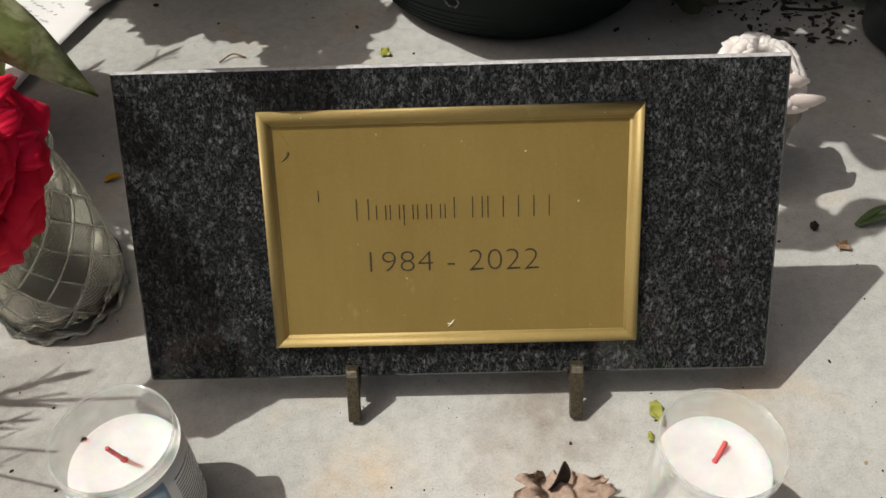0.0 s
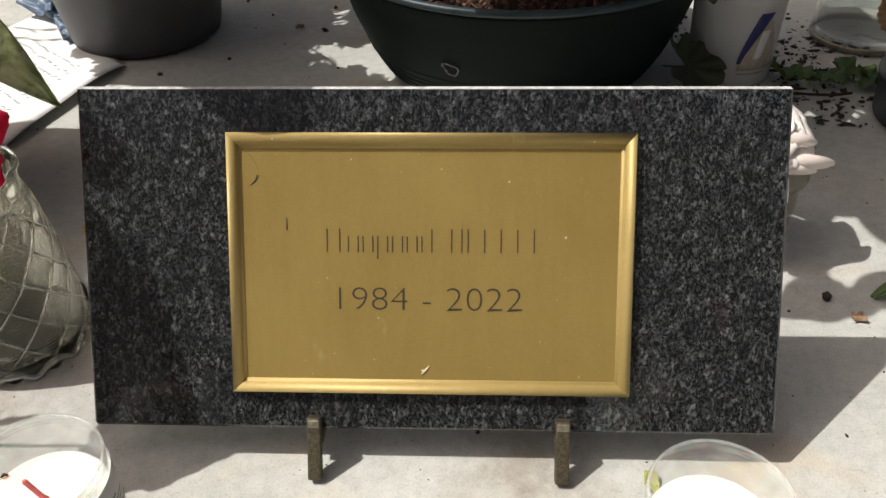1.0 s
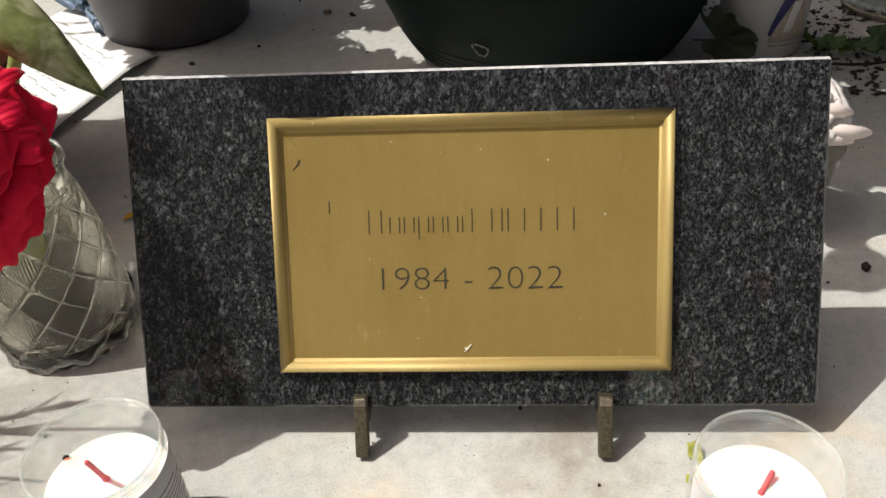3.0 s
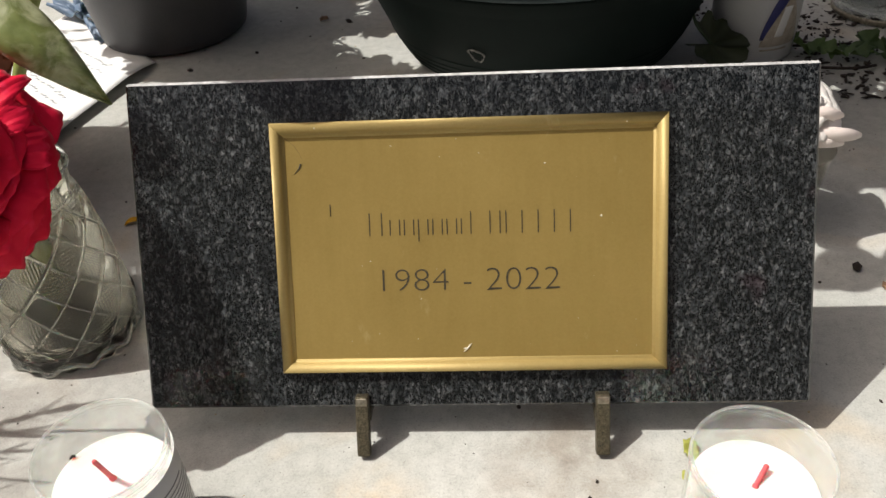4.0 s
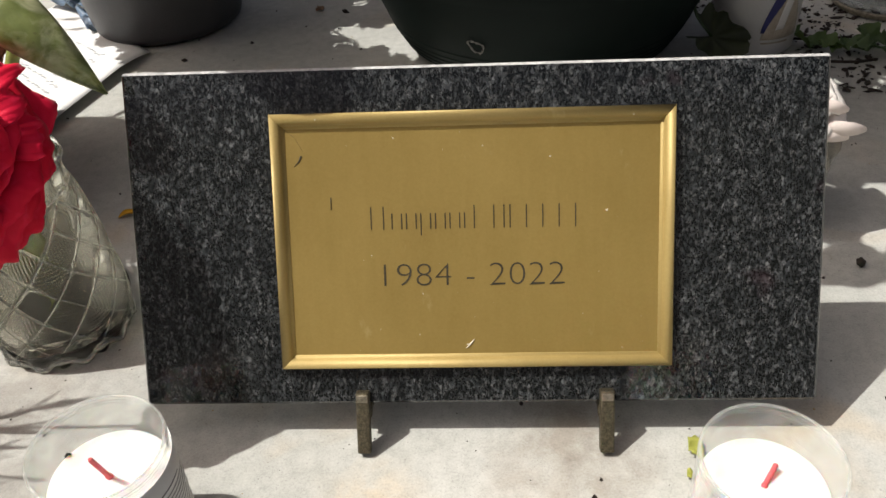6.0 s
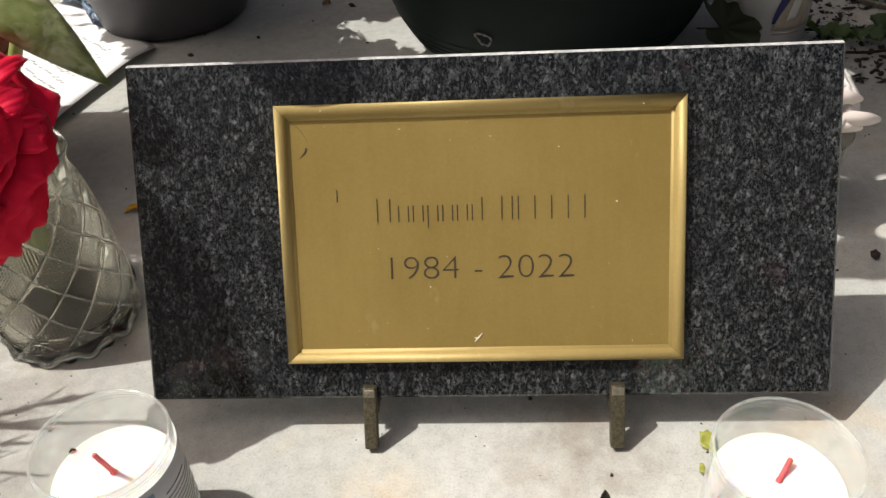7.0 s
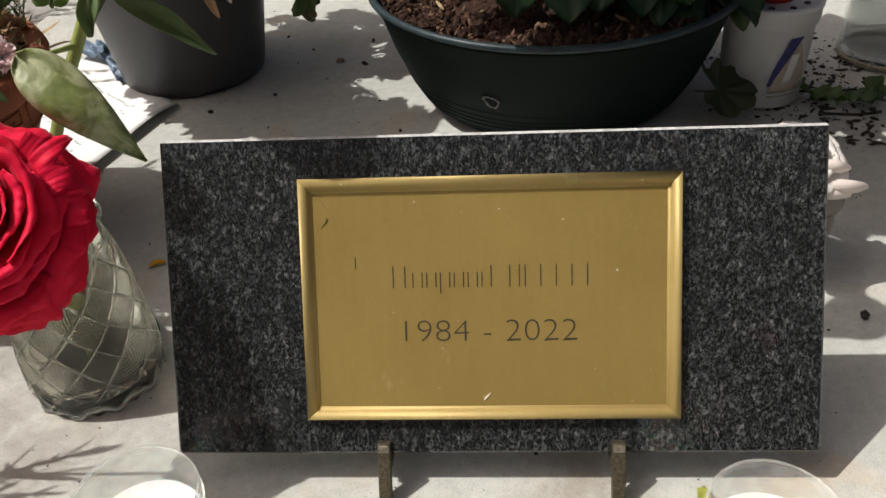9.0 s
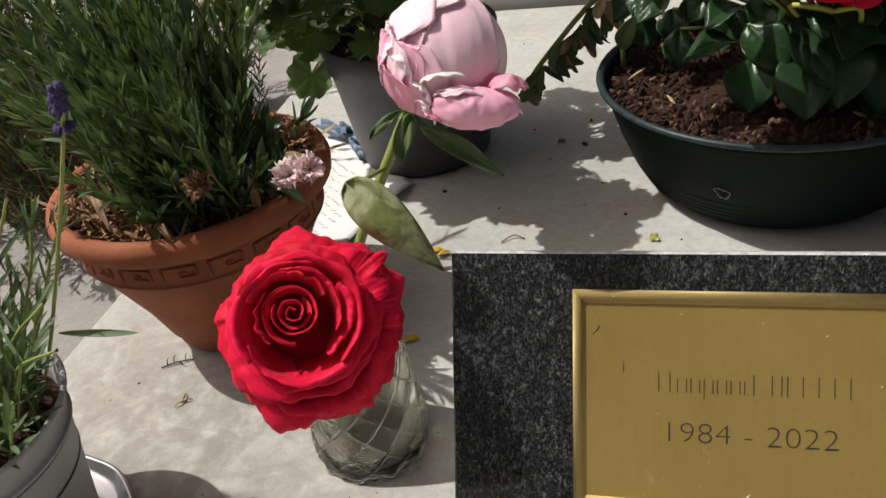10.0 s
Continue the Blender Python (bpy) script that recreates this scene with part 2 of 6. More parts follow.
def granite():
    m = Mat("granite", 0.14)
    tall = m.node("ShaderNodeMapping", Vector=m.co, Scale=(1.0, 0.62, 1.0)).outputs[0]
    warp = m.node("ShaderNodeTexNoise", Vector=tall, Scale=620.0, Detail=6.0, Roughness=0.7)
    co = m.mix(0.0046, tall, warp.outputs["Color"], "ADD")
    v = m.node("ShaderNodeTexVoronoi", Vector=co, Scale=940.0)
    cell = m.node("ShaderNodeSeparateColor", Color=v.outputs["Color"]).outputs[0]
    flake = m.ramp(cell, (0.42, (0.004, 0.005, 0.005)), (0.62, (0.012, 0.013, 0.013)), (0.80, (0.045, 0.050, 0.054)), (0.93, (0.112, 0.121, 0.127)), (1.0, (0.22, 0.226, 0.228)))
    v2 = m.node("ShaderNodeTexVoronoi", Vector=co, Scale=1500.0)
    cell2 = m.node("ShaderNodeSeparateColor", Color=v2.outputs["Color"]).outputs[1]
    fine = m.ramp(cell2, (0.50, (0.004, 0.005, 0.005)), (0.82, (0.046, 0.050, 0.053)), (1.0, (0.18, 0.18, 0.175)))
    c = m.mix(m.ramp(m.noise(330, 4, 0.6), (0.40, 0.15), (0.60, 0.75)), flake, fine)
    # feathered pale streaks inside the flakes
    c = m.mix(m.ramp(m.noise(900, 5, 0.7, co=tall), (0.53, 0.0), (0.68, 0.60)), c, (0.135, 0.140, 0.137))
    c = m.mix(m.ramp(m.noise(190, 3, co=tall), (0.44, 0.0), (0.60, 0.60)), c, (0.006, 0.007, 0.007))
    c = m.mix(m.ramp(m.noise(24, 3), (0.45, 0.0), (0.65, 0.22)), c, (0.010, 0.011, 0.012))
    # faint pink reflection painted into the stone's colour as soft patches
    pink_reflection = m.noise(30, 3, co=m.node("ShaderNodeMapping", Vector=m.co, Location=(0.4, 0.9, 0.2)).outputs[0])
    c = m.mix(m.ramp(pink_reflection, (0.66, 0.0), (0.80, 0.22)), c, (0.09, 0.025, 0.04))
    m.colour(c)
    m.rough(m.ramp(m.noise(90, 4), (0.3, 0.07), (0.7, 0.14)))
    m.bump(m.noise(900, 2), 0.04, 0.0002)
    return m


def gilt(name, dark, light, rough, metal=0.42):
    m = Mat(name, rough, metal)
    n = m.noise(14, 4, 0.55)
    f = m.noise(900, 3)
    brushed = m.noise(260, 4, 0.6, co=m.node("ShaderNodeMapping", Vector=m.co, Scale=(1.0, 0.12, 1.0)).outputs[0])
    c = m.ramp(m.mix(0.22, m.mix(0.35, n, f), brushed), (0.34, dark), (0.66, light))
    drip = m.noise(70, 5, 0.7, co=m.node("ShaderNodeMapping", Vector=m.co, Scale=(1.0, 0.35, 1.0), Location=(0.3, 0.1, 0)).outputs[0])
    c = m.mix(m.ramp(drip, (0.63, 0.0), (0.70, 0.28)), c, (0.60, 0.49, 0.25))
    m.colour(c)
    m.rough(m.ramp(m.mix(0.5, n, brushed), (0.3, rough - 0.05), (0.7, rough + 0.06)))
    m.bump(m.mix(0.4, f, m.noise(340, 3)), 0.12, 0.0003)
    return m


def glass(name, tint=(1, 1, 1), gloss=0.02, ripple=0.0, haze=0.0):
    """Thin clear glass: light passes straight, the face shines at a slant."""
    m = Mat(name)
    t = m.node("ShaderNodeBsdfTransparent")
    t.inputs[0].default_value = (*tint, 1)
    g = m.node("ShaderNodeBsdfGlossy", Roughness=gloss)
    g.inputs["Color"].default_value = (1, 1, 1, 1)
    fr = m.node("ShaderNodeLayerWeight", Blend=0.5)
    if ripple:
        b = m.node("ShaderNodeBump", Height=m.noise(400, 2), Strength=ripple, Distance=0.001)
        m.link(b.outputs[0], g.inputs["Normal"])
    slant = m.ramp(fr.outputs["Facing"], (0.0, 0.025), (0.5, 0.045), (0.8, 0.22), (1.0, 0.85))
    mx = m.node("ShaderNodeMixShader", Fac=slant)
    m.link(t.outputs[0], mx.inputs[1])
    m.link(g.outputs[0], mx.inputs[2])
    last = mx
    if haze:
        dust = m.node("ShaderNodeBsdfDiffuse")
        dust.inputs["Color"].default_value = (0.8, 0.8, 0.78, 1)
        last = m.node("ShaderNodeMixShader", Fac=m.ramp(m.noise(120, 4), (0.35, haze * 0.4), (0.7, haze * 1.5)))
        m.link(mx.outputs[0], last.inputs[1])
        m.link(dust.outputs[0], last.inputs[2])
    m.link(last.outputs[0], m.out.inputs["Surface"])
    return m


def clear_glass(name, tint, rough, haze, shine=0.0):
    """Thick pressed glass with a faint bloom of dust on it."""
    m = Mat(name)
    g = m.node("ShaderNodeBsdfGlass", Roughness=rough, IOR=1.47)
    g.inputs["Color"].default_value = (*tint, 1)
    plain = m.node("ShaderNodeBsdfTransparent")
    plain.inputs[0].default_value = (*tint, 1)
    clear = m.node("ShaderNodeMixShader", Fac=0.96)
    m.link(plain.outputs[0], clear.inputs[1])
    m.link(g.outputs[0], clear.inputs[2])
    dust = m.node("ShaderNodeBsdfDiffuse")
    dust.inputs["Color"].default_value = (0.78, 0.79, 0.74, 1)
    mx = m.node("ShaderNodeMixShader", Fac=m.ramp(m.noise(150, 4), (0.35, haze * 0.5), (0.7, haze * 1.5)))
    m.link(clear.outputs[0], mx.inputs[1])
    m.link(dust.outputs[0], mx.inputs[2])
    last = mx
    if shine:
        gl = m.node("ShaderNodeBsdfGlossy", Roughness=0.18)
        gl.inputs["Color"].default_value = (0.95, 0.96, 0.93, 1)
        last = m.node("ShaderNodeMixShader", Fac=shine)
        m.link(mx.outputs[0], last.inputs[1])
        m.link(gl.outputs[0], last.inputs[2])
    m.link(last.outputs[0], m.out.inputs["Surface"])
    return m


def petals(name, dark, light, tip, rough, through, glow=None):
    m = Mat(name, rough)
    n = m.noise(70, 5, 0.6)
    rnd = m.node("ShaderNodeObjectInfo").outputs["Random"]
    c = m.ramp(m.mix(0.4, n, rnd), (0.25, dark), (0.75, light))
    streak = m.noise(210, 3)
    c = m.mix(m.ramp(streak, (0.55, 0.0), (0.75, 0.35)), c, tip)
    m.colour(c)
    m.set(Sheen_Weight=0.06, Sheen_Roughness=0.4, Specular_IOR_Level=0.3)
    m.bump(m.mix(0.5, streak, n), 0.25, 0.0008)
    m.translucent(through, glow or c)
    return m


CONCRETE = concrete().m
GRANITE = granite().m
GILT = gilt("brass_plate", (0.325, 0.224, 0.062), (0.410, 0.290, 0.088), 0.46).m
GILT_FRAME = gilt("brass_moulding", (0.385, 0.282, 0.098), (0.48, 0.362, 0.140), 0.54, 0.28).m
INK = simple("engraving", (0.035, 0.028, 0.015), (0.06, 0.05, 0.03), 0.6).m
SCRATCH = simple("bare_metal", (0.6, 0.55, 0.42), (0.8, 0.74, 0.6), 0.4).m
BRONZE = simple("bronze_enamel", (0.012, 0.010, 0.006), (0.17, 0.145, 0.09), 0.40, 900, 0.55, 0.7, 0.0008, 2200).m
WORN = simple("worn_metal", (0.16, 0.14, 0.10), (0.42, 0.38, 0.30), 0.4, 500, 0.7).m
TERRACOTTA = simple("terracotta", (0.20, 0.056, 0.023), (0.38, 0.115, 0.046), 0.8, 22, 0.0, 0.3, 0.0006, 600).m
GREEN_PLASTIC = simple("dark_green_plastic", (0.0024, 0.0058, 0.0050), (0.0050, 0.0112, 0.0094), 0.5, 26, 0.0, 0.12).m
BLUE_RIM = simple("worn_plastic", (0.012, 0.022, 0.026), (0.045, 0.066, 0.075), 0.4, 60).m
GREY_PLASTIC = simple("anthracite_plastic", (0.038, 0.038, 0.041), (0.068, 0.068, 0.072), 0.42, 16, 0.0, 0.05).m
SOIL = simple("potting_soil", (0.006, 0.0024, 0.0014), (0.092, 0.034, 0.016), 0.95, 260, 0.0, 1.0, 0.003, 900).m
BARK = simple("bark_chip", (0.06, 0.028, 0.015), (0.22, 0.12, 0.065), 0.9, 200).m
CRUMB = simple("dark_crumb", (0.012, 0.009, 0.007), (0.05, 0.035, 0.025), 0.9, 300).m
STRAW = simple("dry_straw", (0.28, 0.19, 0.09), (0.50, 0.38, 0.2), 0.85, 150).m
ZINC = simple("zinc", (0.30, 0.31, 0.31), (0.42, 0.43, 0.43), 0.6, 30, 0.0, 0.08).m
CHROME = simple("bright_metal", (0.50, 0.51, 0.52), (0.66, 0.67, 0.68), 0.16, 40, 1.0, 0.05).m
DARK_ZINC = simple("dark_zinc", (0.035, 0.045, 0.055), (0.08, 0.095, 0.11), 0.4, 40, 0.5).m
ROPE = simple("jute_rope", (0.20, 0.11, 0.05), (0.42, 0.26, 0.13), 0.95, 500, 0.0, 0.8, 0.001, 1500).m
WAX = Mat("white_wax", 0.35)
WAX.colour(WAX.ramp(WAX.noise(90, 4), (0.3, (0.70, 0.70, 0.69)), (0.7, (0.80, 0.80, 0.79))))
WAX.set(Subsurface_Weight=0.8, Subsurface_Scale=0.010)
WAX.bump(WAX.noise(160, 3), 0.06, 0.0006)
WAX = WAX.m
RED_WICK = simple("red_wick", (0.60, 0.07, 0.08), (0.78, 0.15, 0.15), 0.6, 300).m
PAPER = simple("white_paper", (0.74, 0.74, 0.72), (0.82, 0.82, 0.80), 0.85, 30, 0.0, 0.08).m
LABEL = simple("label_paper", (0.74, 0.74, 0.72), (0.80, 0.80, 0.78), 0.5, 30, 0.0, 0.0).m
LABEL_BLUE = simple("label_blue", (0.26, 0.38, 0.47), (0.34, 0.46, 0.55), 0.5, 60, 0.0, 0.0).m
LABEL_INK = simple("label_ink", (0.16, 0.16, 0.17), (0.26, 0.26, 0.27), 0.6, 60, 0.0, 0.0).m
PALE_INK = simple("pen_ink", (0.30, 0.32, 0.38), (0.42, 0.44, 0.48), 0.8, 60, 0.0, 0.0).m
BLUE_FOIL = leafy("blue_film", (0.07, 0.11, 0.19), (0.20, 0.28, 0.40), 0.4, 0.25).m
WHITE_PLASTIC = simple("white_plastic", (0.60, 0.60, 0.60), (0.70, 0.70, 0.70), 0.4, 20, 0.0, 0.03).m
CREAM = simple("cream_plastic", (0.80, 0.74, 0.68), (0.88, 0.84, 0.79), 0.35, 40, 0.0, 0.05).m
BLUSH = simple("blush_plastic", (0.74, 0.63, 0.57), (0.84, 0.75, 0.69), 0.45, 40, 0.0, 0.1).m
NAVY = simple("navy_print", (0.02, 0.025, 0.12), (0.05, 0.055, 0.2), 0.4, 60, 0.0, 0.0).m
OCHRE_PRINT = simple("ochre_print", (0.36, 0.30, 0.22), (0.55, 0.5, 0.42), 0.4, 200, 0.0, 0.0).m
RED_PLASTIC = simple("red_plastic", (0.35, 0.01, 0.01), (0.5, 0.02, 0.02), 0.35, 60).m
GREEN_PLASTIC.node_tree.nodes["Principled BSDF"].inputs["Roughness"].default_value = 0.62
for dull in (GREEN_PLASTIC, GREY_PLASTIC, BLUE_RIM):
    dull.node_tree.nodes["Principled BSDF"].inputs["Specular IOR Level"].default_value = 0.12 if dull is GREEN_PLASTIC else 0.25
SAWN = simple("sawn_granite", (0.26, 0.26, 0.26), (0.72, 0.72, 0.70), 0.7, 300, 0.0, 0.3).m
GLASS = glass("clear_glass", (0.975, 0.985, 0.975), 0.03, 0.15, 0.10).m
GLASS_RIM = glass("glass_rim", (0.95, 0.96, 0.95), 0.05, 0.1, 0.12).m
FROST = glass("cloudy_plastic", (0.82, 0.81, 0.77), 0.25).m
PRESSED = clear_glass("pressed_glass", (0.98, 0.976, 0.935), 0.0, 0.0).m
RIB_GLASS = clear_glass("rim_glass", (0.97, 0.975, 0.95), 0.01, 0.0, 0.22).m
ROSE_RED = petals("rose_petal", (0.56, 0.003, 0.022), (0.80, 0.010, 0.058), (0.86, 0.045, 0.135), 0.60, 0.05).m
ROSE_RED.node_tree.nodes["Principled BSDF"].inputs["Specular IOR Level"].default_value = 0.16
PEONY_PINK = petals("peony_petal", (0.96, 0.42, 0.60), (0.98, 0.70, 0.81), (0.99, 0.87, 0.92), 0.5, 0.16, (0.98, 0.55, 0.70)).m
PEONY_PALE = petals("pale_petal", (0.98, 0.66, 0.76), (0.99, 0.85, 0.90), (0.99, 0.94, 0.96), 0.55, 0.10, (0.99, 0.74, 0.83)).m
PEONY_CREAM = petals("cream_petal", (0.97, 0.88, 0.85), (0.98, 0.93, 0.91), (0.98, 0.96, 0.95), 0.55, 0.16).m
PEONY_DEEP = petals("deep_pink_petal", (0.86, 0.30, 0.43), (0.94, 0.50, 0.62), (0.96, 0.66, 0.75), 0.55, 0.2).m
for flesh in (PEONY_PINK, PEONY_PALE, PEONY_CREAM):
    flesh.node_tree.nodes["Principled BSDF"].inputs["Sheen Weight"].default_value = 0.0
CARNATION = petals("carnation_petal", (0.93, 0.70, 0.70), (0.96, 0.84, 0.83), (0.97, 0.92, 0.91), 0.7, 0.35).m
WITHERED = petals("withered_petal", (0.22, 0.10, 0.05), (0.48, 0.30, 0.17), (0.5, 0.36, 0.22), 0.8, 0.1).m
YELLOW = petals("yellow_petal", (0.62, 0.33, 0.01), (0.75, 0.45, 0.03), (0.75, 0.5, 0.1), 0.6, 0.2).m
VIOLET = petals("lavender_bud", (0.045, 0.034, 0.10), (0.13, 0.10, 0.23), (0.22, 0.18, 0.34), 0.7, 0.1).m
STEM = simple("green_stem", (0.16, 0.22, 0.05), (0.34, 0.36, 0.10), 0.5, 60).m
PEONY_LEAF = leafy("peony_leaf", (0.022, 0.046, 0.014), (0.085, 0.135, 0.042), 0.6, 0.15, scale=160).m
MOTTLED_LEAF = mottled("mottled_leaf", (0.105, 0.140, 0.034), (0.225, 0.265, 0.088), (0.54, 0.56, 0.36)).m
PINK_LEAF = leafy("carnation_leaf", (0.030, 0.062, 0.034), (0.130, 0.200, 0.085), 0.38, 0.15).m
BUSH_LEAF = leafy("bush_leaf", (0.012, 0.028, 0.010), (0.038, 0.070, 0.024), 0.5, 0.15).m
LAV_LEAF = leafy("lavender_leaf", (0.07, 0.12, 0.05), (0.19, 0.26, 0.13), 0.6, 0.15).m
GERANIUM = leafy("geranium_leaf", (0.032, 0.070, 0.022), (0.115, 0.180, 0.060), 0.6, 0.15).m
BROAD = leafy("broad_leaf", (0.009, 0.025, 0.011), (0.027, 0.062, 0.023), 0.32, 0.03).m
BROAD.node_tree.nodes["Principled BSDF"].inputs["Specular IOR Level"].default_value = 0.32
CRISP_LEAF = simple("crisp_leaf", (0.24, 0.155, 0.105), (0.50, 0.39, 0.31), 0.85, 70, 0.0, 0.5, 0.0012, 600).m
DEAD_LEAF = simple("dead_leaf", (0.16, 0.085, 0.045), (0.42, 0.28, 0.17), 0.85, 90).m
PATH = simple("paving", (0.22, 0.21, 0.195), (0.36, 0.345, 0.32), 0.9, 14, 0.0, 0.4, 0.002, 160).m
PALE_STONE = simple("pale_stone", (0.46, 0.45, 0.43), (0.62, 0.61, 0.59), 0.8, 12, 0.0, 0.2).m



def local(bm, parent):
    root = parent
    while root.parent:
        root = root.parent
    return moved(bm, root.matrix_basis.inverted())


def wpart(name, bm, material, parent, label="", smooth=True):
    """As part(), from a bmesh laid out in the world."""
    return part(name, local(bm, parent), material, parent, label, smooth)


def wsoup(soup, name, material, parent, label="", kind="", smooth=True):
    root = parent
    while root.parent:
        root = root.parent
    inv = root.matrix_basis.inverted()
    soup.v = [tuple(inv @ Vector(p)) for p in soup.v]
    return soup.part(name, material, parent, label, kind, smooth)


# ---- ground and slab ----
bm = bm_new()
bmesh.ops.create_grid(bm, x_segments=2, y_segments=2, size=400)
ground = part("ground", moved(bm, pose(0, 0, -0.10)), PATH, None)
tagged(ground, "grey paved cemetery path round the tomb", "ground", kind="structure")
bm = box(1.16, 2.05, 0.10, (0.08, -0.115, -0.05), 0.006, 3)
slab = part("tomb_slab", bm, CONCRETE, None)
tagged(slab, "pale weathered stone slab of the tomb, stained and crumb-strewn", "tomb slab", kind="structure")
bm = box(1.3, 0.30, 0.16, (0.08, 1.08, -0.02), 0.008, 3)
step = part("tomb_kerb", bm, PALE_STONE, None)
tagged(step, "pale stone block at the head of the tomb", "kerb", kind="structure")

# plain unseen wall added behind the viewer, darkening what the polished stone mirrors
back_wall = part("wall_south", box(16.0, 0.30, 2.60, (0.0, -4.15, 1.20), 0.01, 2), simple("backdrop_grey", (0.24, 0.24, 0.235), (0.38, 0.38, 0.375), 0.9, 3, 0.0, 0.4, 0.004, 40).m, None)
tagged(back_wall, "unseen grey wall added behind the viewer to darken the stone's reflection", "wall", kind="structure")

# ---- the plaque ----
TILT, FOOT = 29.73, 0.0189
lean = Matrix.Translation((0, 0, FOOT)) @ Matrix.Rotation(radians(-TILT), 4, "X") @ Matrix.Rotation(radians(90), 4, "X")
# in the plaque's own frame x runs along it, y up its face, z out of the face
plaque = thing("memorial_plaque", (0, 0, FOOT), "dark speckled granite plaque bearing a framed brass plate", "plaque",
               turn=Matrix.Rotation(radians(-TILT), 4, "X") @ Matrix.Rotation(radians(90), 4, "X"))
stone = part("stone_slab", box(0.300, 0.149, 0.009, (0, 0.0745, -0.0045), 0.0011, 1), GRANITE, plaque, "polished dark grey granite with pale sawn edges", smooth=False)
stone.data.materials.append(SAWN)
for p in stone.data.polygons:
    p.material_index = 1 if p.normal.y > 0.3 or p.normal.z < -0.5 or abs(p.normal.x) > 0.9 else 0
X0, X1, Y0, Y1 = -0.0862, 0.0866, 0.0169, 0.1299
plate = part("brass_plate", box(X1 - X0 - 0.004, Y1 - Y0 - 0.004, 0.0018, ((X0 + X1) / 2, (Y0 + Y1) / 2, 0.0009), 0.0003, 1), GILT, plaque, "satin brass plate", smooth=False)


def moulding(a, b, width=0.0066):
    """A rounded frame bar from corner a to corner b with mitred ends."""
    a, b = Vector((*a, 0)), Vector((*b, 0))
    d = (b - a).normalized()
    inward = Vector((-d.y, d.x, 0))
    prof = [(0, 0.0), (0, 0.0018), (0.0004, 0.0028), (0.0011, 0.0037), (0.0020, 0.0043), (0.0030, 0.0045), (0.0039, 0.0043), (0.0046, 0.0037), (0.0050, 0.0029), (0.0052, 0.0022), (0.0060, 0.0023), (0.0064, 0.0021), (width, 0.0018), (width, 0.0)]
    bm = bm_new()
    rows = []
    for end, s in ((a, 1), (b, -1)):
        rows.append([bm.verts.new(end + inward * w + d * w * s + Vector((0, 0, h))) for w, h in prof])
    n = len(prof)
    for k in range(n):
        bm.faces.new((rows[0][k], rows[0][(k + 1) % n], rows[1][(k + 1) % n], rows[1][k]))
    bm.faces.new(rows[0][::-1]), bm.faces.new(rows[1])
    return bm


corner = [(X0, Y0), (X1, Y0), (X1, Y1), (X0, Y1)]
for k in range(4):
    bar = part("frame_bar", moulding(corner[k], corner[(k + 1) % 4]), GILT_FRAME, plate, "rounded brass moulding", smooth=False)
    for p in bar.data.polygons:
        p.use_smooth = len(p.vertices) == 4


def lettering(text, x0, x1, y0, y1, parent, name, material, z, thin=-0.023):
    """A line of writing cut into the plate, fitted into a box."""
    cu = bpy.data.curves.new(name, "FONT")
    cu.body, cu.size, cu.extrude, cu.offset, cu.resolution_u = text, 1.0, 0.012, thin, 4
    ob = bpy.data.objects.new(name, cu)
    scene.collection.objects.link(ob)
    me = bpy.data.meshes.new_from_object(ob.evaluated_get(bpy.context.evaluated_depsgraph_get()))
    bpy.data.objects.remove(ob)
    xs, ys = [v.co.x for v in me.vertices], [v.co.y for v in me.vertices]
    for v in me.vertices:
        v.co = ((v.co.x - min(xs)) / (max(xs) - min(xs)) * (x1 - x0) + x0, (v.co.y - min(ys)) / (max(ys) - min(ys)) * (y1 - y0) + y0, z + v.co.z * 0.01)
    me.materials.clear()
    me.materials.append(material)
    made = new(name, me)
    made.parent = parent
    return made


lettering("1984 - 2022", -0.0388, 0.0399, 0.0540, 0.0640, plate, "date_line", INK, 0.00185)


def bars(spans, parent, name, material, z):
    """Plain upright bars in the place of a line of writing: (x, low, high)."""
    for x, lo, hi in spans:
        part(name, box(0.00042, hi - lo, 0.0002, (x, (lo + hi) / 2, z)), material, parent, smooth=False)


base, low, mid, cap = 0.0793, 0.0764, 0.0862, 0.0893
first = [(-0.0436, base, cap), (-0.0382, base, cap)]
for k in range(6):
    x = -0.0345 + k * 0.0063
    first += [(x, low if k == 2 else base, mid), (x + 0.0042, base, cap if k == 5 else mid)]
second = []
for k in range(6):
    x = 0.0096 + k * 0.0070
    second += [(x, base, cap)] + ([(x + 0.0044, base, cap)] if k == 0 else [])
bars(first + second, plate, "name_bar", INK, 0.0019)
part("scratch", tube([(-0.0729, 0.1119, 0.0019), (-0.0737, 0.1098, 0.0019), (-0.0759, 0.1075, 0.0019)], [0.0004, 0.0003, 0.0001], 6), INK, plate)
part("scratch", box(0.0003, 0.0053, 0.0003, (-0.0608, 0.0911, 0.0019)), INK, plate)
part("scratch", tube([(0.0001, 0.0297, 0.0019), (-0.0016, 0.0276, 0.0019), (-0.0033, 0.0259, 0.0019)], [0.0002, 0.0005, 0.0002], 6), SCRATCH, plate)
part("scratch", tube([(-0.0033, 0.0276, 0.0019), (-0.0016, 0.0274, 0.0019)], [0.0002, 0.0004], 6), SCRATCH, plate)
